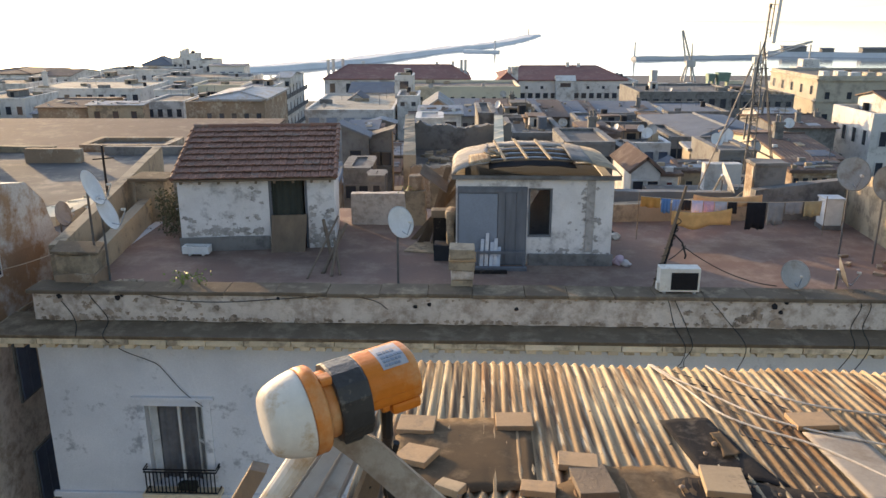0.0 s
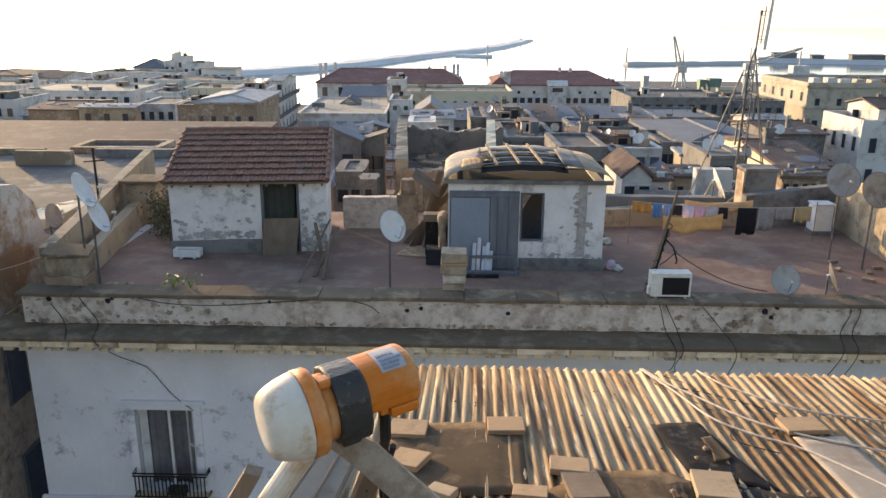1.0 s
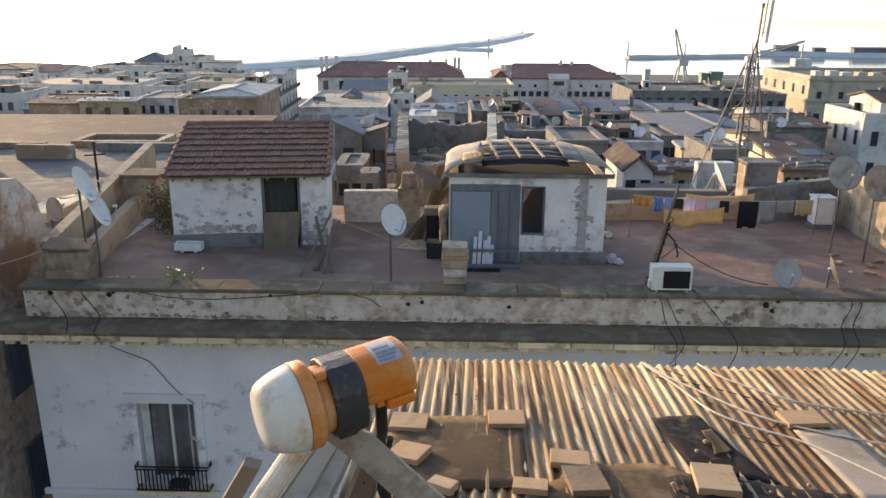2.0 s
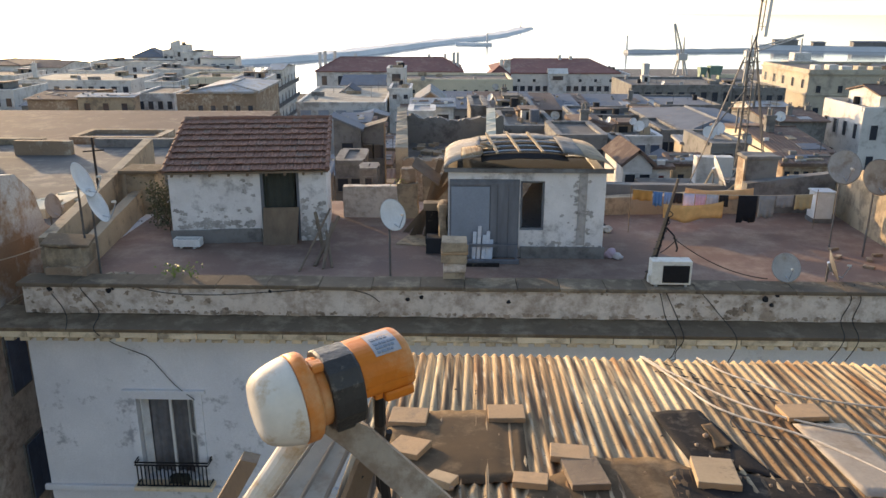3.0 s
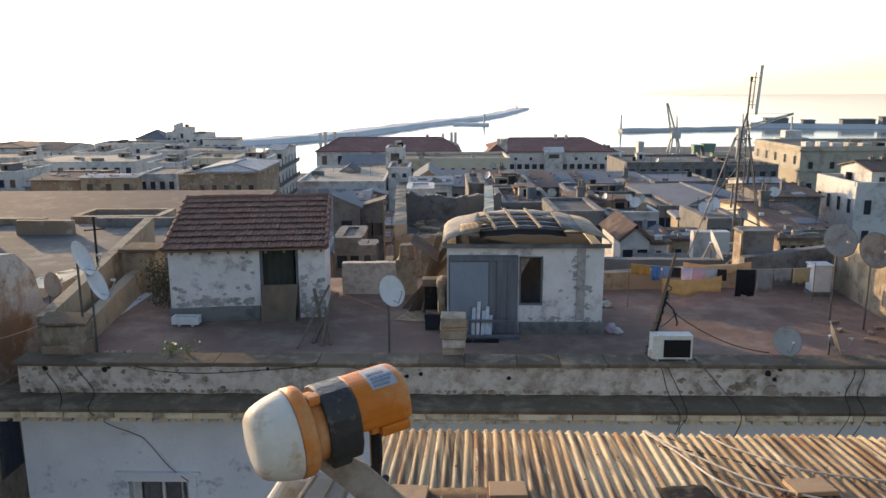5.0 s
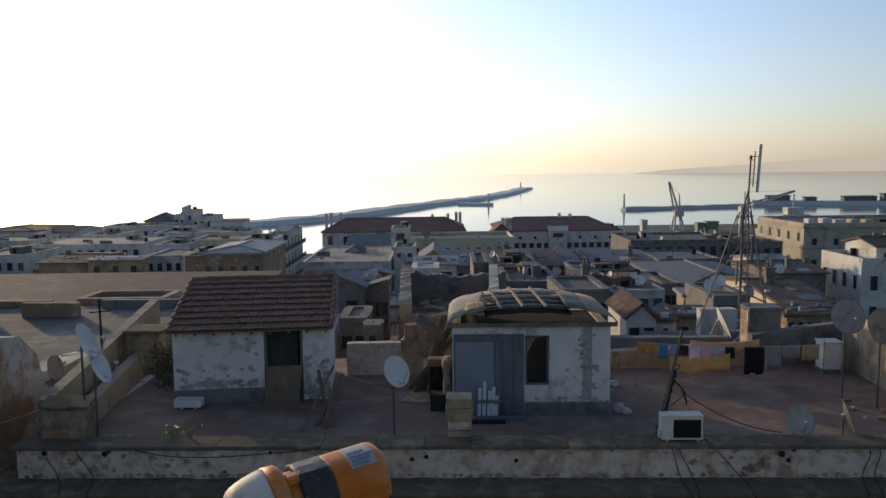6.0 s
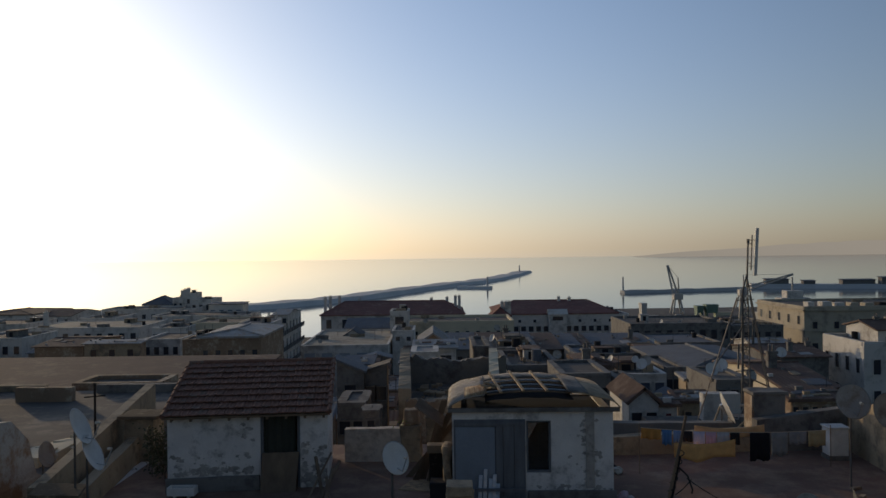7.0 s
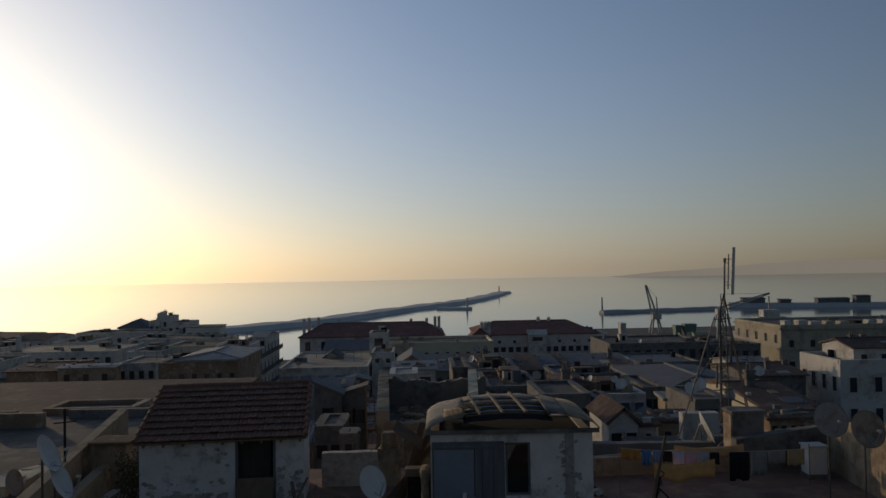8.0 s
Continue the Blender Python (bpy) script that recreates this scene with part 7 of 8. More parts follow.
def build_left_house():
    """The neighbour on the alley, with its shuttered side windows and crumbling roof walls."""
    t = thing("neighbour_house", "tall tan house with blue-grey shutters on the alley", "house", (-14, 3, -12))
    u = -10.62
    part("lower_wall", solid(B(), [(-24, -6, -12), (u, -6, -12), (u, 9.5, -12), (-24, 9.5, -12)], [(-24, -6, -0.9), (u, -6, -0.9), (u, 9.5, -0.9), (-24, 9.5, -0.9)]), M_PARAPET, t)
    up = [(-6, -0.9), (4.6, -0.9), (4.6, 0.2), (4.1, 0.55), (3.7, 1.5), (3.0, 2.1), (1.5, 2.35), (-6, 2.45)]
    bm = solid(B(), [(-13.2, a, z) for a, z in up], [(u + 0.03, a, z) for a, z in up])
    part("upper_wall", rough_up(bm, 0.03, 2.0, 6), M_PEELWALL, t)
    part("string_course", box(B(), u, u + 0.09, -6, 9.5, -1.0, -0.88), M_TAN, t)
    part("terrace_floor", box(B(), -24, u, 4.6, 18.5, -0.9, 0.12), M_FLAT, t, "pale purple terrace floor")
    for v0, v1, z0, z1 in ((1.45, 2.25, -3.15, -1.65), (1.55, 2.4, -6.3, -4.7)):
        w = part("window", box(B(), u, u + 0.05, v0 - 0.06, v1 + 0.06, z0 - 0.06, z1 + 0.06), M_GREY, t)
        for k in range(2):
            a = v0 + k * (v1 - v0) / 2
            bm = box(B(), u + 0.05, u + 0.085, a + 0.01, a + (v1 - v0) / 2 - 0.01, z0, z1, 0.006)
            part("shutter", bm, M_SHUTTER, w)
    w = part("window", box(B(), u + 0.03, u + 0.07, 0.95, 1.45, 0.15, 1.05), M_FRAMEW, t)
    part("pane", box(B(), u + 0.07, u + 0.085, 1.03, 1.37, 0.22, 0.98), M_GLASS, w)
    # roof walls behind the neighbour's terrace
    for nm, lab, a, b, h0, h1, m in (("wall_far_1", "brown brick roof wall", (-17.95, 16.0), (-15.65, 16.1), 0.72, 0.70, M_BROWN), ("wall_far_2", "low brown roof wall", (-15.5, 18.0), (-9.6, 18.4), 0.48, 0.45, M_GREY),
                                      ("wall_far_3", "low tan roof wall", (-24, 18.6), (-18.0, 18.4), 0.4, 0.4, M_TAN)):
        wall_between(nm, lab, a, b, h0, h1, 0.35, m, 0.0)
    # out of view on the left; added so its shadow covers the terrace floor
    wall_between("wall_far_4", "unseen roof wall added to shade the neighbouring terrace", (-21.6, 8.0), (-21.6, 18.4), 2.3, 2.3, 0.35, M_TAN, 0.0)
    s = thing("sheet_pile", "pale sunlit sheets laid over a low wall", "sheets", (-12, 6, 0.12))
    for k in range(5):
        x, y = -12.0 + 0.25 * k, 6.2 + 0.55 * k
        part("panel", slab(B(), [(x - 0.9, y, 0.30 + 0.05 * k), (x + 0.4, y - 0.2, 0.42), (x + 0.5, y + 0.7, 0.5), (x - 0.8, y + 0.8, 0.36)], 0.3), M_CREAM, s)
    p = thing("aerial_pole", "thin rusty aerial pole on the neighbouring terrace", "pole", (-9.6, 4.2, 0.1))
    part("shaft", tube(B(), [(-9.75, 5.6, -0.05), (-9.75, 5.6, 2.6)], 0.035, 6), M_IRON, p)
    part("cross_arm", tube(B(), [(-10.05, 5.6, 2.2), (-9.45, 5.6, 2.25)], 0.02, 6), M_IRON, p)
    c = thing("cable", "cable strung from the tan house across the alley", "cable", (u, 2, 0.8))
    part("wire", tube(B(), sag((u, 1.2, 0.35), (-8.8, 1.0, 0.95), 0.05), 0.010, 5), M_ROPE, c)


build_dishes()
build_pillars()
build_ac()
build_pole()
build_laundry()
build_terrace_clutter()
build_mast()
build_ruin()
build_left_house()


def build_facade_cables():
    runs = [[(-7.95, 0.5, 0.36), (-7.75, -0.04, 0.25), (-7.4, -0.06, -0.3), (-7.2, -0.78, -0.42), (-7.0, -0.4, -0.9), (-6.6, -0.05, -1.3), (-6.35, -0.06, -1.45), (-5.9, -0.06, -2.05), (-5.45, -0.12, -2.4)],
            [(-6.8, 0.0, 0.33), (-5.9, -0.05, 0.16), (-4.8, -0.05, 0.12), (-3.4, -0.05, 0.22), (-2.2, -0.05, 0.3), (-1.5, -0.06, 0.2), (-1.2, -0.06, 0.0)],
            [(4.8, 0.2, 0.36), (4.85, -0.07, 0.2), (5.0, -0.06, -0.3), (5.05, -0.8, -0.45), (5.1, -0.5, -0.95), (5.0, -0.4, -1.15), (5.2, -0.4, -1.1)],
            [(4.95, 0.2, 0.36), (5.0, -0.07, 0.2), (5.25, -0.06, -0.3), (5.2, -0.8, -0.45), (5.15, -0.5, -0.9), (5.2, -0.4, -1.15)],
            [(5.6, 0.3, 0.38), (5.75, -0.06, 0.25), (6.1, -0.06, -0.15), (6.3, -0.8, -0.45), (6.3, -0.4, -1.2)],
            [(8.9, 0.4, 0.36), (8.9, -0.06, 0.2), (8.75, -0.06, -0.3), (8.5, -0.8, -0.45), (8.4, -0.4, -1.2)],
            [(9.15, 0.4, 0.36), (9.1, -0.06, 0.2), (9.0, -0.06, -0.3), (8.8, -0.8, -0.45), (8.75, -0.4, -1.2)],
            [(-8.4, -0.04, 0.1), (-8.2, -0.05, -0.2), (-8.0, -0.3, -0.36), (-7.8, -0.78, -0.42)]]
    for r in runs:
        t = thing("cable", "black cable running down the white front wall", "cable", r[0], "cables on the front wall")
        part("wire", tube(B(), flowing(r), 0.009, 5), M_CABLE, t)
    # near-black lumps paint the shade of drain holes and knocked-out patches in the parapet
    for u, z, r in ((-8.45, 0.2, 0.06), (-7.15, 0.18, 0.06), (-7.05, 0.24, 0.04), (-0.6, 0.05, 0.05), (-0.3, 0.1, 0.05), (1.6, 0.02, 0.05), (7.1, 0.15, 0.07), (7.25, 0.02, 0.05), (7.35, 0.25, 0.05), (-3.6, 0.2, 0.04)):
        bm = B()
        bmesh.ops.create_icosphere(bm, subdivisions=2, radius=r)
        for v in bm.verts:
            v.co += noise.noise_vector(v.co * 20 + Vector((u, 0, z))) * r * 0.5
            v.co.y *= 0.35
        bm.transform(Matrix.Translation((u, -0.005, z)))
        part("hole", bm, M_DARK, BLOCK)


def build_cornice():
    """Coping stones along the parapet, fascia stones and dentils under the ledge."""
    bm = rough_up(box(B(), 0, 1.0, -0.07, 0.62, 0.27, 0.36, 0.02), 0.006, 4)
    me = shared("coping_stone", bm, M_COPING)
    x = -9.15
    while x < 15.8:
        w = random.uniform(0.85, 1.25)
        piece("coping_stone", me, BLOCK, Matrix.Translation((x, random.uniform(-0.012, 0.012), random.uniform(-0.012, 0.006))) @ Matrix.Diagonal((w - 0.005, 1, 1, 1)))
        x += w
    me = shared("fascia_stone", box(B(), 0, 1.0, -0.70, 0.0, -0.64, -0.505, 0.012), M_CORNICE)
    x = -9.7
    while x < 15.8:
        w = random.uniform(0.8, 1.15)
        piece("fascia_stone", me, BLOCK, Matrix.Translation((x, random.uniform(-0.012, 0.012), random.uniform(-0.008, 0.004))) @ Matrix.Diagonal((w - 0.014, 1, 1, 1)))
        x += w
    me = shared("dentil", box(B(), 0, 0.21, -0.62, -0.02, -0.76, -0.642, 0.01), M_CORNICE)
    for k in range(73):
        piece("dentil", me, BLOCK, Matrix.Translation((-9.6 + k * 0.345, random.uniform(-0.01, 0.01), 0)))


build_facade_cables()
build_cornice()

# ---- the near roof: its own frame, s to the right, t towards the viewer, n off the slope ----
D1 = Vector((0.0579, 0.9937, -0.0960)).normalized()
D2 = Vector((D1.y, -D1.x, 0)).normalized()
NN = D2.cross(D1)
HERE = Matrix.Translation((-0.129, 6.055, 3.357)) @ Matrix((D2, -D1, NN)).transposed().to_4x4()


def corrugated(width, length, pitch=0.0760, depth=0.0145):
    bm = B()
    n = int(width / pitch * 8)
    rows = []
    ts = [0, length * 0.25, length * 0.5, length * 0.75, length]
    for i in range(n + 1):
        s = width * i / n
        z = depth * math.cos(2 * math.pi * s / pitch)
        rows.append([bm.verts.new((s, t, z + 0.004 * math.sin(3 * s + 2.2 * t))) for t in ts])
    for a, b in zip(rows, rows[1:]):
        for k in range(len(ts) - 1):
            bm.faces.new((a[k], a[k + 1], b[k + 1], b[k]))
    thicken(bm, 0.003)
    return bm


def build_near_roof():
    t = thing("lean_to_roof", "rusty corrugated metal roof weighted with loose tiles", "roof", (1.5, 1.5, -0.1))
    me = shared("corrugated_sheet", corrugated(0.836, 5.0), M_RUST)
    me.polygons.foreach_set("use_smooth", [True] * len(me.polygons))
    for k in range(8):
        piece("corrugated_sheet", me, t, Matrix.Translation((-0.28 + 0.76 * k, random.uniform(-0.03, 0.02), 0.003 * (k % 2))) @ pose(0, 0, 0, 0, 0, random.uniform(-0.25, 0.25)))
    part("purlin", box(B(), -0.25, 5.9, 0.25, 0.32, -0.09, -0.012), M_WOOD, t)
    part("purlin", box(B(), -0.25, 5.9, 1.6, 1.67, -0.09, -0.012), M_WOOD, t)
    h = thing("own_building", "house below the viewer carrying the lean-to roof", "building", (3, 2, -8))
    part("wall", box(B(), -0.2, 5.9, 0.3, 5.05, -16, -0.1), M_TAN, h)

    def plate(name, lab, cat, pts, m, th=0.004, lift=0.011, folds=0.011):
        bm = B()
        top = [bm.verts.new((s, q, lift + th)) for s, q in pts]
        f = bm.faces.new(top)
        bmesh.ops.triangulate(bm, faces=[f])
        bmesh.ops.subdivide_edges(bm, edges=bm.edges[:], cuts=7, use_grid_fill=True)
        for v in bm.verts:
            v.co.z += folds * (0.5 + 0.5 * math.cos(2 * math.pi * v.co.x / 0.152)) + folds * noise.noise(v.co * 5)
        thicken(bm, th)
        x = thing(name, lab, cat, (*pts[0], 0))
        part("sheet", bm, m, x, smooth=True)
    plate("felt_sheet", "brown wrinkled roofing felt laid on the metal roof", "roofing felt", [(0.12, 1.2), (0.80, 1.14), (0.80, 2.14), (0.4, 2.2), (0.05, 2.2), (-0.1, 1.5)], M_FELT)
    plate("felt_sheet", "dark brown felt laid along the roof edge", "roofing felt", [(1.17, 1.84), (1.6, 1.80), (1.78, 1.93), (1.6, 2.6), (0.7, 2.6), (0.8, 2.2)], M_FELT)
    plate("felt_sheet", "torn black bitumen patch on the metal roof", "roofing felt", [(1.70, 1.10), (2.05, 1.05), (2.12, 1.5), (2.26, 2.02), (1.95, 1.88), (1.78, 1.82)], M_BITUMEN, folds=0.010)
    plate("felt_sheet", "torn brown flap on the bitumen patch", "roofing felt", [(1.98, 1.35), (2.06, 1.30), (2.10, 1.62), (1.96, 1.72), (2.00, 1.52)], M_FELT, lift=0.03)
    plate("fibre_board", "flat pale board lying on the metal roof", "board", [(2.62, 1.25), (2.98, 1.22), (3.02, 2.2), (2.66, 2.2)], M_ROOFBOARD, 0.008, 0.014, 0.001)
    plate("felt_sheet", "crumbled grey tar and gravel on the roof edge", "roofing felt", [(1.6, 1.98), (1.9, 1.9), (2.3, 2.05), (2.6, 2.12), (2.6, 2.6), (1.55, 2.6)], M_BITUMEN, folds=0.012)
    # loose tiles and stones
    for s, q, w, d, th, a, m in ((0.03, 1.34, 0.25, 0.24, 0.035, 2, M_BRICKTILE), (0.69, 1.24, 0.25, 0.24, 0.035, -1, M_BRICKTILE), (0.07, 1.80, 0.22, 0.22, 0.04, 22, M_BRICKTILE),
                                 (1.06, 1.82, 0.24, 0.19, 0.04, 5, M_BRICKTILE), (1.12, 2.06, 0.22, 0.36, 0.04, -6, M_WOOD), (0.80, 2.17, 0.2, 0.14, 0.04, 8, M_BRICKTILE), (1.88, 2.02, 0.24, 0.32, 0.045, 6, M_PALEWOOD),
                                 (2.74, 1.09, 0.28, 0.22, 0.035, -4, M_BRICKTILE), (0.30, 2.20, 0.16, 0.10, 0.05, 30, M_PALEWOOD)):
        x = thing("loose_tile", "loose flat tile weighing down the metal roof", "tile", (s, q, 0.02), "tiles on the roof")
        bm = box(B(), -w / 2, w / 2, -d / 2, d / 2, 0, th, 0.005)
        bm = rough_up(bm, 0.004, 9)
        bm.transform(Matrix.Translation((s, q, 0.017)) @ pose(0, 0, 0, random.uniform(-2, 2), random.uniform(-2, 2), a))
        part("slab", bm, m, x)
    for k in range(14):
        s, q = random.choice(((2.1, 2.05), (1.75, 2.1), (1.98, 1.5), (0.55, 2.3)))
        s, q, r = s + random.gauss(0, 0.14), q + random.gauss(0, 0.07), random.uniform(0.008, 0.022)
        x = thing("stone", "grey rubble stone on the roof", "stone", (s, q, 0.02), "stones on the roof")
        bm = B()
        bmesh.ops.create_icosphere(bm, subdivisions=1, radius=r)
        rough_up(bm, r * 0.35, 30)
        bm.transform(Matrix.Translation((s, q, 0.03 + r * 0.5)))
        part("lump", bm, M_BROWN, x)
    for k in range(16):
        s, q = random.uniform(0.3, 3.2), random.uniform(0.25, 1.5)
        x = thing("roof_nail", "rusty roofing nail with a washer", "nail", (s, q, 0.01), "roofing nails")
        s = -0.28 + round((s + 0.28) / 0.076) * 0.076
        part("head", tube(B(), [(s, q, 0.006), (s, q, 0.022)], 0.012, 8, 0.006), M_IRON, x)
    # cables over the roof
    for pts, lab in (([(1.85, -0.03, 0.02), (2.02, 0.48, 0.02), (2.15, 0.95, 0.022), (2.34, 1.2, 0.02), (2.61, 1.46, 0.03), (2.9, 1.9, 0.02), (3.1, 2.4, 0.02)], "pale"),
                     ([(2.32, -0.03, 0.02), (2.42, 0.25, 0.02), (2.55, 0.44, 0.02), (2.85, 0.75, 0.02), (3.33, 0.92, 0.02), (4.4, 1.2, 0.02)], "pale"),
                     ([(1.87, -0.03, 0.02), (2.0, 0.30, 0.02), (2.17, 0.58, 0.02), (2.39, 0.94, 0.02), (2.64, 1.2, 0.03), (3.08, 1.43, 0.03), (4.2, 1.9, 0.02)], "pale"),
                     ([(2.0, 0.1, 0.015), (2.2, 0.35, 0.015), (2.1, 0.6, 0.015), (2.3, 1.0, 0.015), (2.2, 1.3, 0.015), (2.45, 1.5, 0.015)], "black"),
                     ([(1.9, 0.3, 0.015), (2.3, 0.5, 0.015), (2.7, 0.9, 0.015), (2.5, 1.2, 0.015)], "black")):
        run = flowing(pts)
        c = thing("cable", lab + " cable lying over the corrugated roof", "cable", pts[0], "cables on the roof")
        part("wire", tube(B(), run, 0.008 if lab == "pale" else 0.004, 6), M_ROPE if lab == "pale" else M_CABLE, c)


build_near_roof()
HERE = Matrix.Identity(4)


def turned(bm, m):
    bm.transform(m)
    return bm


def build_receiver():
    """The orange receiver of a satellite dish close to the viewer, on its arm."""
    t = thing("satellite_receiver", "orange satellite receiver with a white cap and black clamp", "satellite receiver", (-0.06, 0.48, 5.92))
    a, b = Vector((-0.1125, 0.4545, 5.9425)), Vector((-0.0277, 0.5005, 5.9525))
    d = (b - a).normalized()
    s = d.cross(Vector((0, 0, 1))).normalized()
    up = s.cross(d)
    m = Matrix((d, s, up)).transposed().to_4x4()
    m.translation = a + Vector((-0.0012, 0, 0.0005))
    m = m @ Matrix.Scale(1.055, 4)
    L = (b - a).length

    def sq(k):
        def f(y, z, r):
            if r == 0:
                return y, z
            q = (abs(y / r) ** k + abs(z / r) ** k) ** (1 / k)
            return y / q, z / q
        return f
    part("cap", lathe(B(), [(-0.0040, 0.002), (-0.0038, 0.0150), (-0.0030, 0.0186), (-0.0012, 0.0212), (0.0016, 0.0231), (0.006, 0.0250), (0.012, 0.0269), (0.018, 0.0282), (0.0208, 0.0286), (0.0216, 0.0279)], m, 48), M_CAP, t, "weathered white plastic cap", smooth=True)
    part("collar", lathe(B(), [(0.0217, 0.0276), (0.0221, 0.0291), (0.0295, 0.0290), (0.0315, 0.0276), (0.033, 0.0245), (0.0334, 0.019)], m, 48), M_ORANGE, t, smooth=True)
    part("neck", lathe(B(), [(0.0325, 0.0215), (0.034, 0.0222), (0.040, 0.0222), (0.041, 0.0205)], m, 40), M_ORANGE, t, smooth=True)
    part("tab", turned(box(B(), 0.0322, 0.0405, 0.004, 0.013, 0.0195, 0.0252, 0.0015), m), M_ORANGE, t)
    part("clamp", lathe(B(), [(0.0398, 0.0228), (0.0402, 0.0243), (0.042, 0.0249), (0.0595, 0.0249), (0.0612, 0.0243), (0.0616, 0.0226)], m, 16, sq(2.9)), M_BLACKPL, t, "black plastic clamp")
    part("clamp_lug", turned(box(B(), 0.044, 0.058, -0.008, 0.008, -0.030, -0.021, 0.002), m), M_BLACKPL, t)
    # body: a rounded lid over a straight-sided tray, open towards the connectors
    section = [(0.0218, -0.0035), (0.0226, -0.001), (0.0226, 0.006)]
    section += [(0.0226 * abs(math.cos(q)) ** 0.75 * (1 if math.cos(q) > 0 else -1), 0.006 + 0.0185 * math.sin(q) ** 0.85) for q in (math.pi * k / 20 for k in range(1, 20))]
    section += [(-0.0226, 0.006), (-0.0226, -0.001), (-0.0218, -0.0035), (-0.0195, -0.0050), (0.0195, -0.0050)]
    bm = B()
    rings = [[bm.verts.new(m @ Vector((x, y * k, 0.010 + (z - 0.010) * k))) for y, z in section] for x, k in ((0.0606, 0.93), (0.0616, 1.0), (L - 0.0030, 1.0), (L - 0.0008, 0.975), (L + 0.0004, 0.93))]
    for p, q in zip(rings, rings[1:]):
        for k in range(len(section)):
            bm.faces.new((p[k], p[(k + 1) % len(section)], q[(k + 1) % len(section)], q[k]))
    bm.faces.new(rings[0]), bm.faces.new(rings[-1][::-1])
    part("body", bm, M_ORANGE, t)
    part("seam", turned(box(B(), 0.0625, L - 0.002, 0.0219, 0.0232, 0.0022, 0.0034, 0.0003), m), M_ORANGE, t)
    part("connector_housing", turned(box(B(), L - 0.022, L - 0.001, -0.0185, 0.0212, -0.0125, -0.0046, 0.0025), m), M_ORANGE, t)
    part("connector_housing", turned(box(B(), L - 0.0285, L - 0.0225, -0.012, 0.0190, -0.0095, -0.0046, 0.0015), m), M_ORANGE, t)

    def over_lid(q, lift):
        """A point on the lid, at the angle q from its top towards the viewer."""
        return (0.0226 + lift) * abs(math.sin(q)) ** 0.75 * (1 if q > 0 else -1), 0.006 + (0.0185 + lift) * math.cos(q) ** 0.85

    lab = B()
    rows = []
    for i in range(9):
        x = 0.0735 + i * (L - 0.0790) / 8
        row = []
        for j in range(9):
            q = radians(-12 + 56 * j / 8)
            y, z = over_lid(q, 0.0004)
            row.append(lab.verts.new(m @ Vector((x, y, z))))
        rows.append(row)
    for p, q in zip(rows, rows[1:]):
        for j in range(8):
            lab.faces.new((p[j], p[j + 1], q[j + 1], q[j]))
    thicken(lab, 0.0004)
    label = part("label", lab, M_LABEL, t, "worn silver sticker")
    for r, (q0, span) in enumerate(((2, 0.8), (14, 1.0), (24, 0.9), (34, 0.7))):       # worn print: plain bars
        bars, x = B(), 0.0755
        while x < 0.0745 + (L - 0.081) * span:
            w, ring = random.uniform(0.0012, 0.0034), []
            for lift in (0.0004, 0.0010):
                for xx, ang in ((x, q0), (x + w, q0), (x + w, q0 + 5), (x, q0 + 5)):
                    y, z = over_lid(radians(ang), lift)
                    ring.append(m @ Vector((xx, y, z)))
            solid(bars, ring[:4], ring[4:])
            x += w + 0.0008
        part("print_line", bars, M_DOORGREY, label, "faded grey print")
    foot = Vector((0.25, 0.62, 5.50))
    p0 = m @ Vector((0.051, 0, -0.033))
    p1 = Vector((-0.0056, 0.464, 5.871))
    arm = B()
    pts = [p0 + Vector((-0.012, 0.002, 0.007)), p0 + Vector((0.010, 0, -0.007)), p1, foot]
    w = [0.008, 0.0105, 0.0105, 0.0105]
    rings = []
    for i, p in enumerate(pts):
        dd = (pts[min(i + 1, 3)] - pts[max(i - 1, 0)]).normalized()
        sd = dd.cross(Vector((0.2, -1, 0.3))).normalized()
        nn = sd.cross(dd)
        rings.append([arm.verts.new(p + sd * x * w[i] + nn * y * 0.008) for x, y in ((-1, -0.6), (-0.6, -1), (0.6, -1), (1, -0.6), (1, 1), (-1, 1))])
    for p, q in zip(rings, rings[1:]):
        for j in range(6):
            arm.faces.new((p[j], p[(j + 1) % 6], q[(j + 1) % 6], q[j]))
    arm.faces.new(rings[0][::-1]), arm.faces.new(rings[-1])
    part("arm", arm, M_ARM, t, "worn grey support arm")
    q0 = m @ Vector((L - 0.018, 0.0, -0.0118))
    part("cable", tube(B(), [q0, q0 + Vector((0.0, 0.004, -0.03)), Vector((-0.045, 0.55, 5.87)), Vector((-0.04, 0.62, 5.7)), Vector((-0.03, 0.7, 5.5))], 0.0045, 8), M_CABLE, t, "black coaxial cable")
    s = thing("strut_bracket", "pale tube and galvanised strips of a dish mount", "bracket", (-0.2, 0.6, 5.5))
    part("tube", tube(B(), [(-0.100, 0.522, 5.888), (-0.345, 0.575, 5.50)], 0.0095, 16), M_CAP, s, "pale plastic tube")
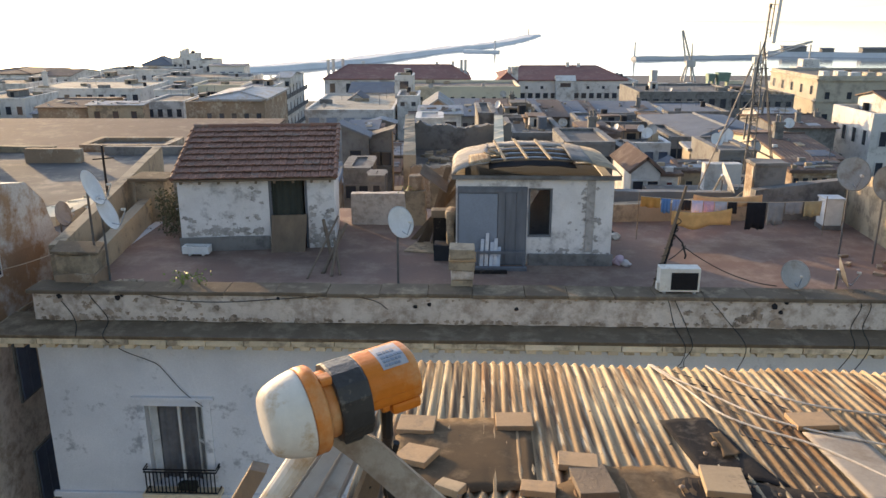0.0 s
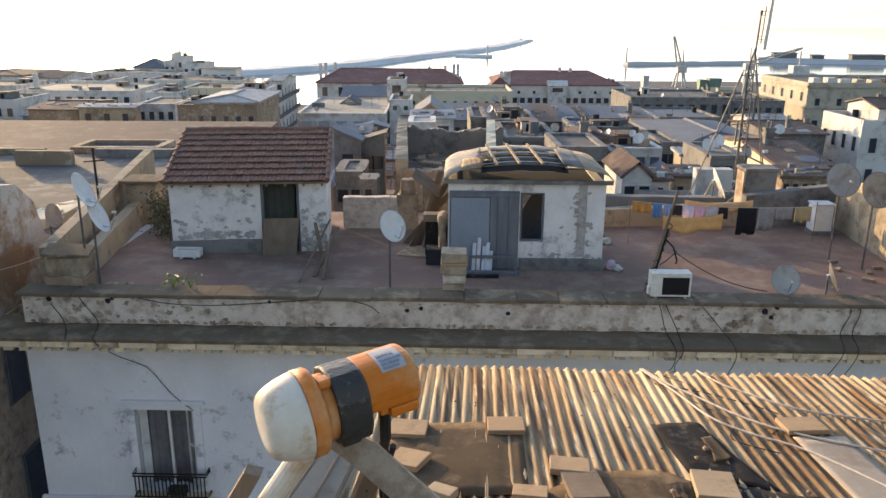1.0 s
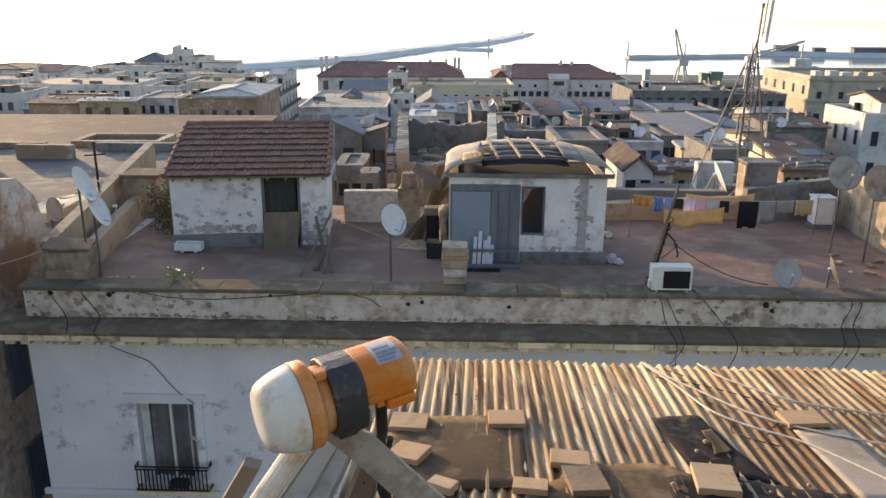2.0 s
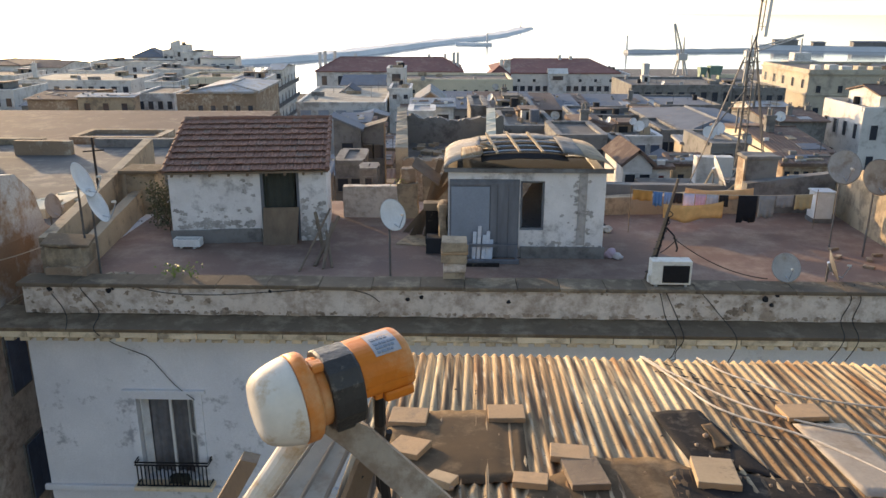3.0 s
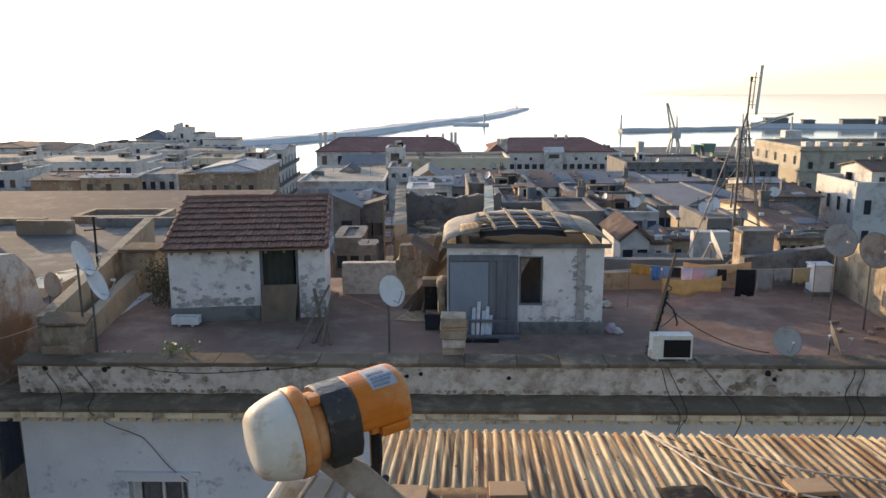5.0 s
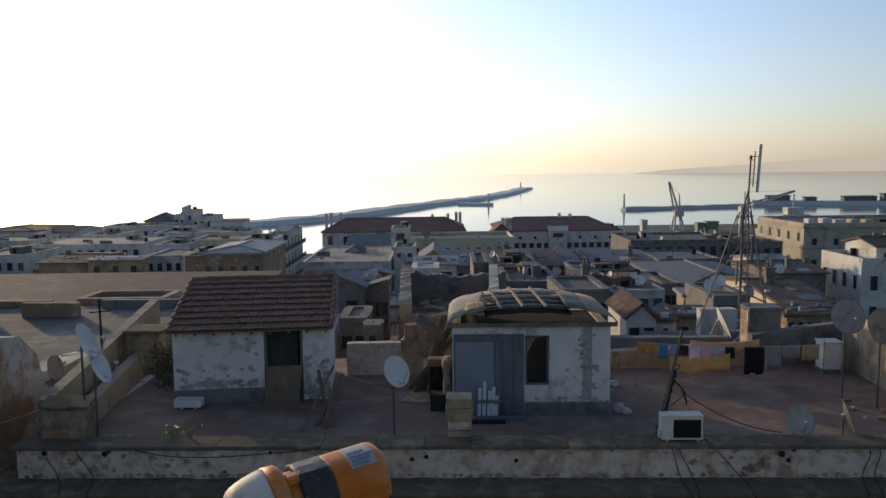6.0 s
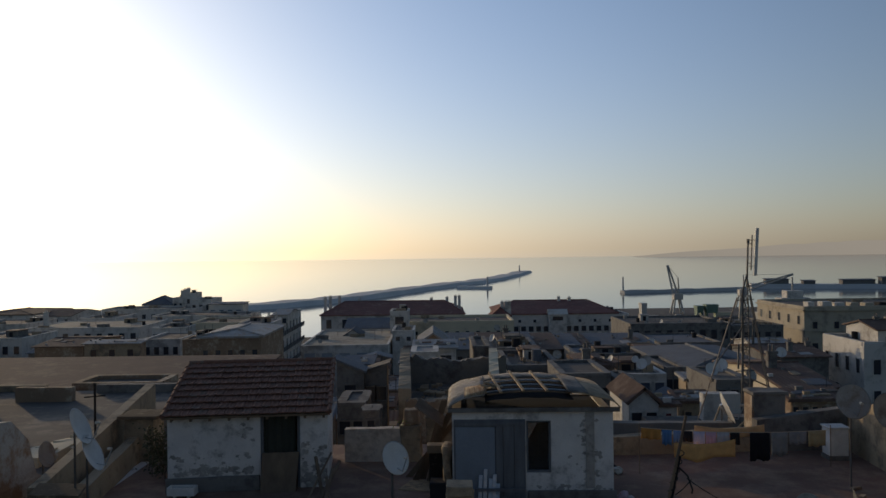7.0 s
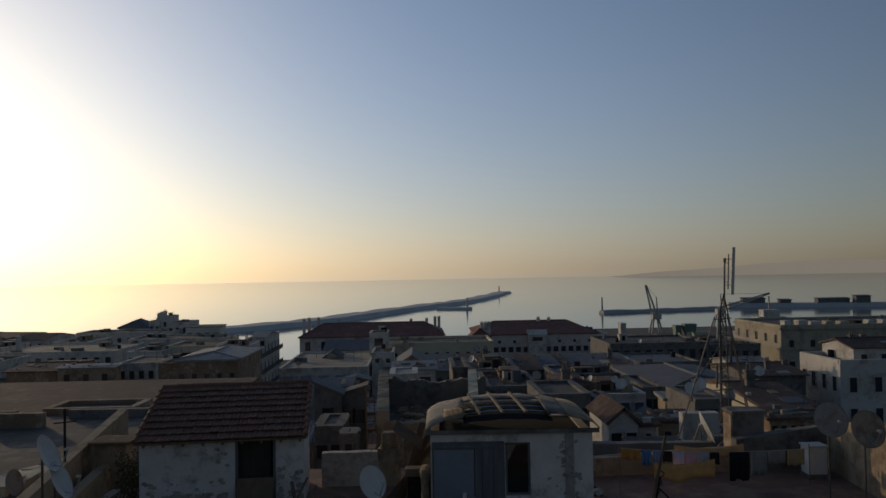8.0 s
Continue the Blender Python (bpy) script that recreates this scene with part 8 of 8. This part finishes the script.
    for k, (a0, a1, b0, b1) in enumerate((((-0.093, 0.560, 5.868), (-0.077, 0.565, 5.866), (-0.262, 0.64, 5.50), (-0.318, 0.63, 5.50)), ((-0.077, 0.567, 5.872), (-0.064, 0.571, 5.862), (-0.212, 0.655, 5.50), (-0.255, 0.645, 5.51)))):
        part("strip", slab(B(), [a0, a1, b0, b1], 0.006), M_ZINC, s, "pale zinc strip")
        for e0, e1 in ((a0, b1), (a1, b0)):
            part("rolled_edge", tube(B(), [e0, e1], 0.0028, 8), M_GALV, s)
    for pts in ([(-0.040, 0.60, 5.842), (-0.052, 0.62, 5.78), (-0.040, 0.66, 5.71), (-0.070, 0.70, 5.62), (-0.06, 0.74, 5.497)], [(-0.064, 0.60, 5.80), (-0.085, 0.63, 5.74), (-0.062, 0.66, 5.69), (-0.105, 0.72, 5.60), (-0.09, 0.76, 5.497)],
                [(-0.030, 0.58, 5.83), (-0.010, 0.62, 5.75), (-0.028, 0.68, 5.66), (0.0, 0.74, 5.497)]):
        c = thing("cable", "black coaxial cable hanging by the dish mount", "cable", pts[-1], "cables by the dish mount")
        part("wire", tube(B(), flowing(pts), 0.0032, 6), M_CABLE, c)
    part("strip", rough_up(slab(B(), [(-0.062, 0.585, 5.842), (-0.050, 0.592, 5.834), (-0.13, 0.70, 5.51), (-0.175, 0.70, 5.51)], 0.014), 0.003, 30, 4), M_WOOD, s, "weathered wooden strip")
    k = thing("batten", "rough wooden batten standing on the parapet", "batten", (-0.33, 0.8, 5.5))
    part("stick", solid(B(), [(-0.34, 0.79, 5.495), (-0.315, 0.79, 5.495), (-0.315, 0.81, 5.495), (-0.34, 0.81, 5.495)], [(-0.232, 0.815, 5.677), (-0.212, 0.815, 5.672), (-0.212, 0.835, 5.672), (-0.232, 0.835, 5.677)]), M_WOOD, k)
    w = thing("own_parapet", "plastered parapet below the viewer", "parapet", (0, 0.6, 4.5))
    part("wall", box(B(), -0.6, 6, 0.42, 0.95, -10, 5.44), M_TAN, w)
    part("coping", box(B(), -0.65, 6, 0.38, 0.98, 5.44, 5.495, 0.01), M_COPING, w)
    f = box(B(), -0.6, 6, -6, 0.42, -12, 4.55)
    tagged(part("floor_own", f, M_TERRACE), "roof terrace on which the viewer stands", "floor", kind="structure")


build_receiver()
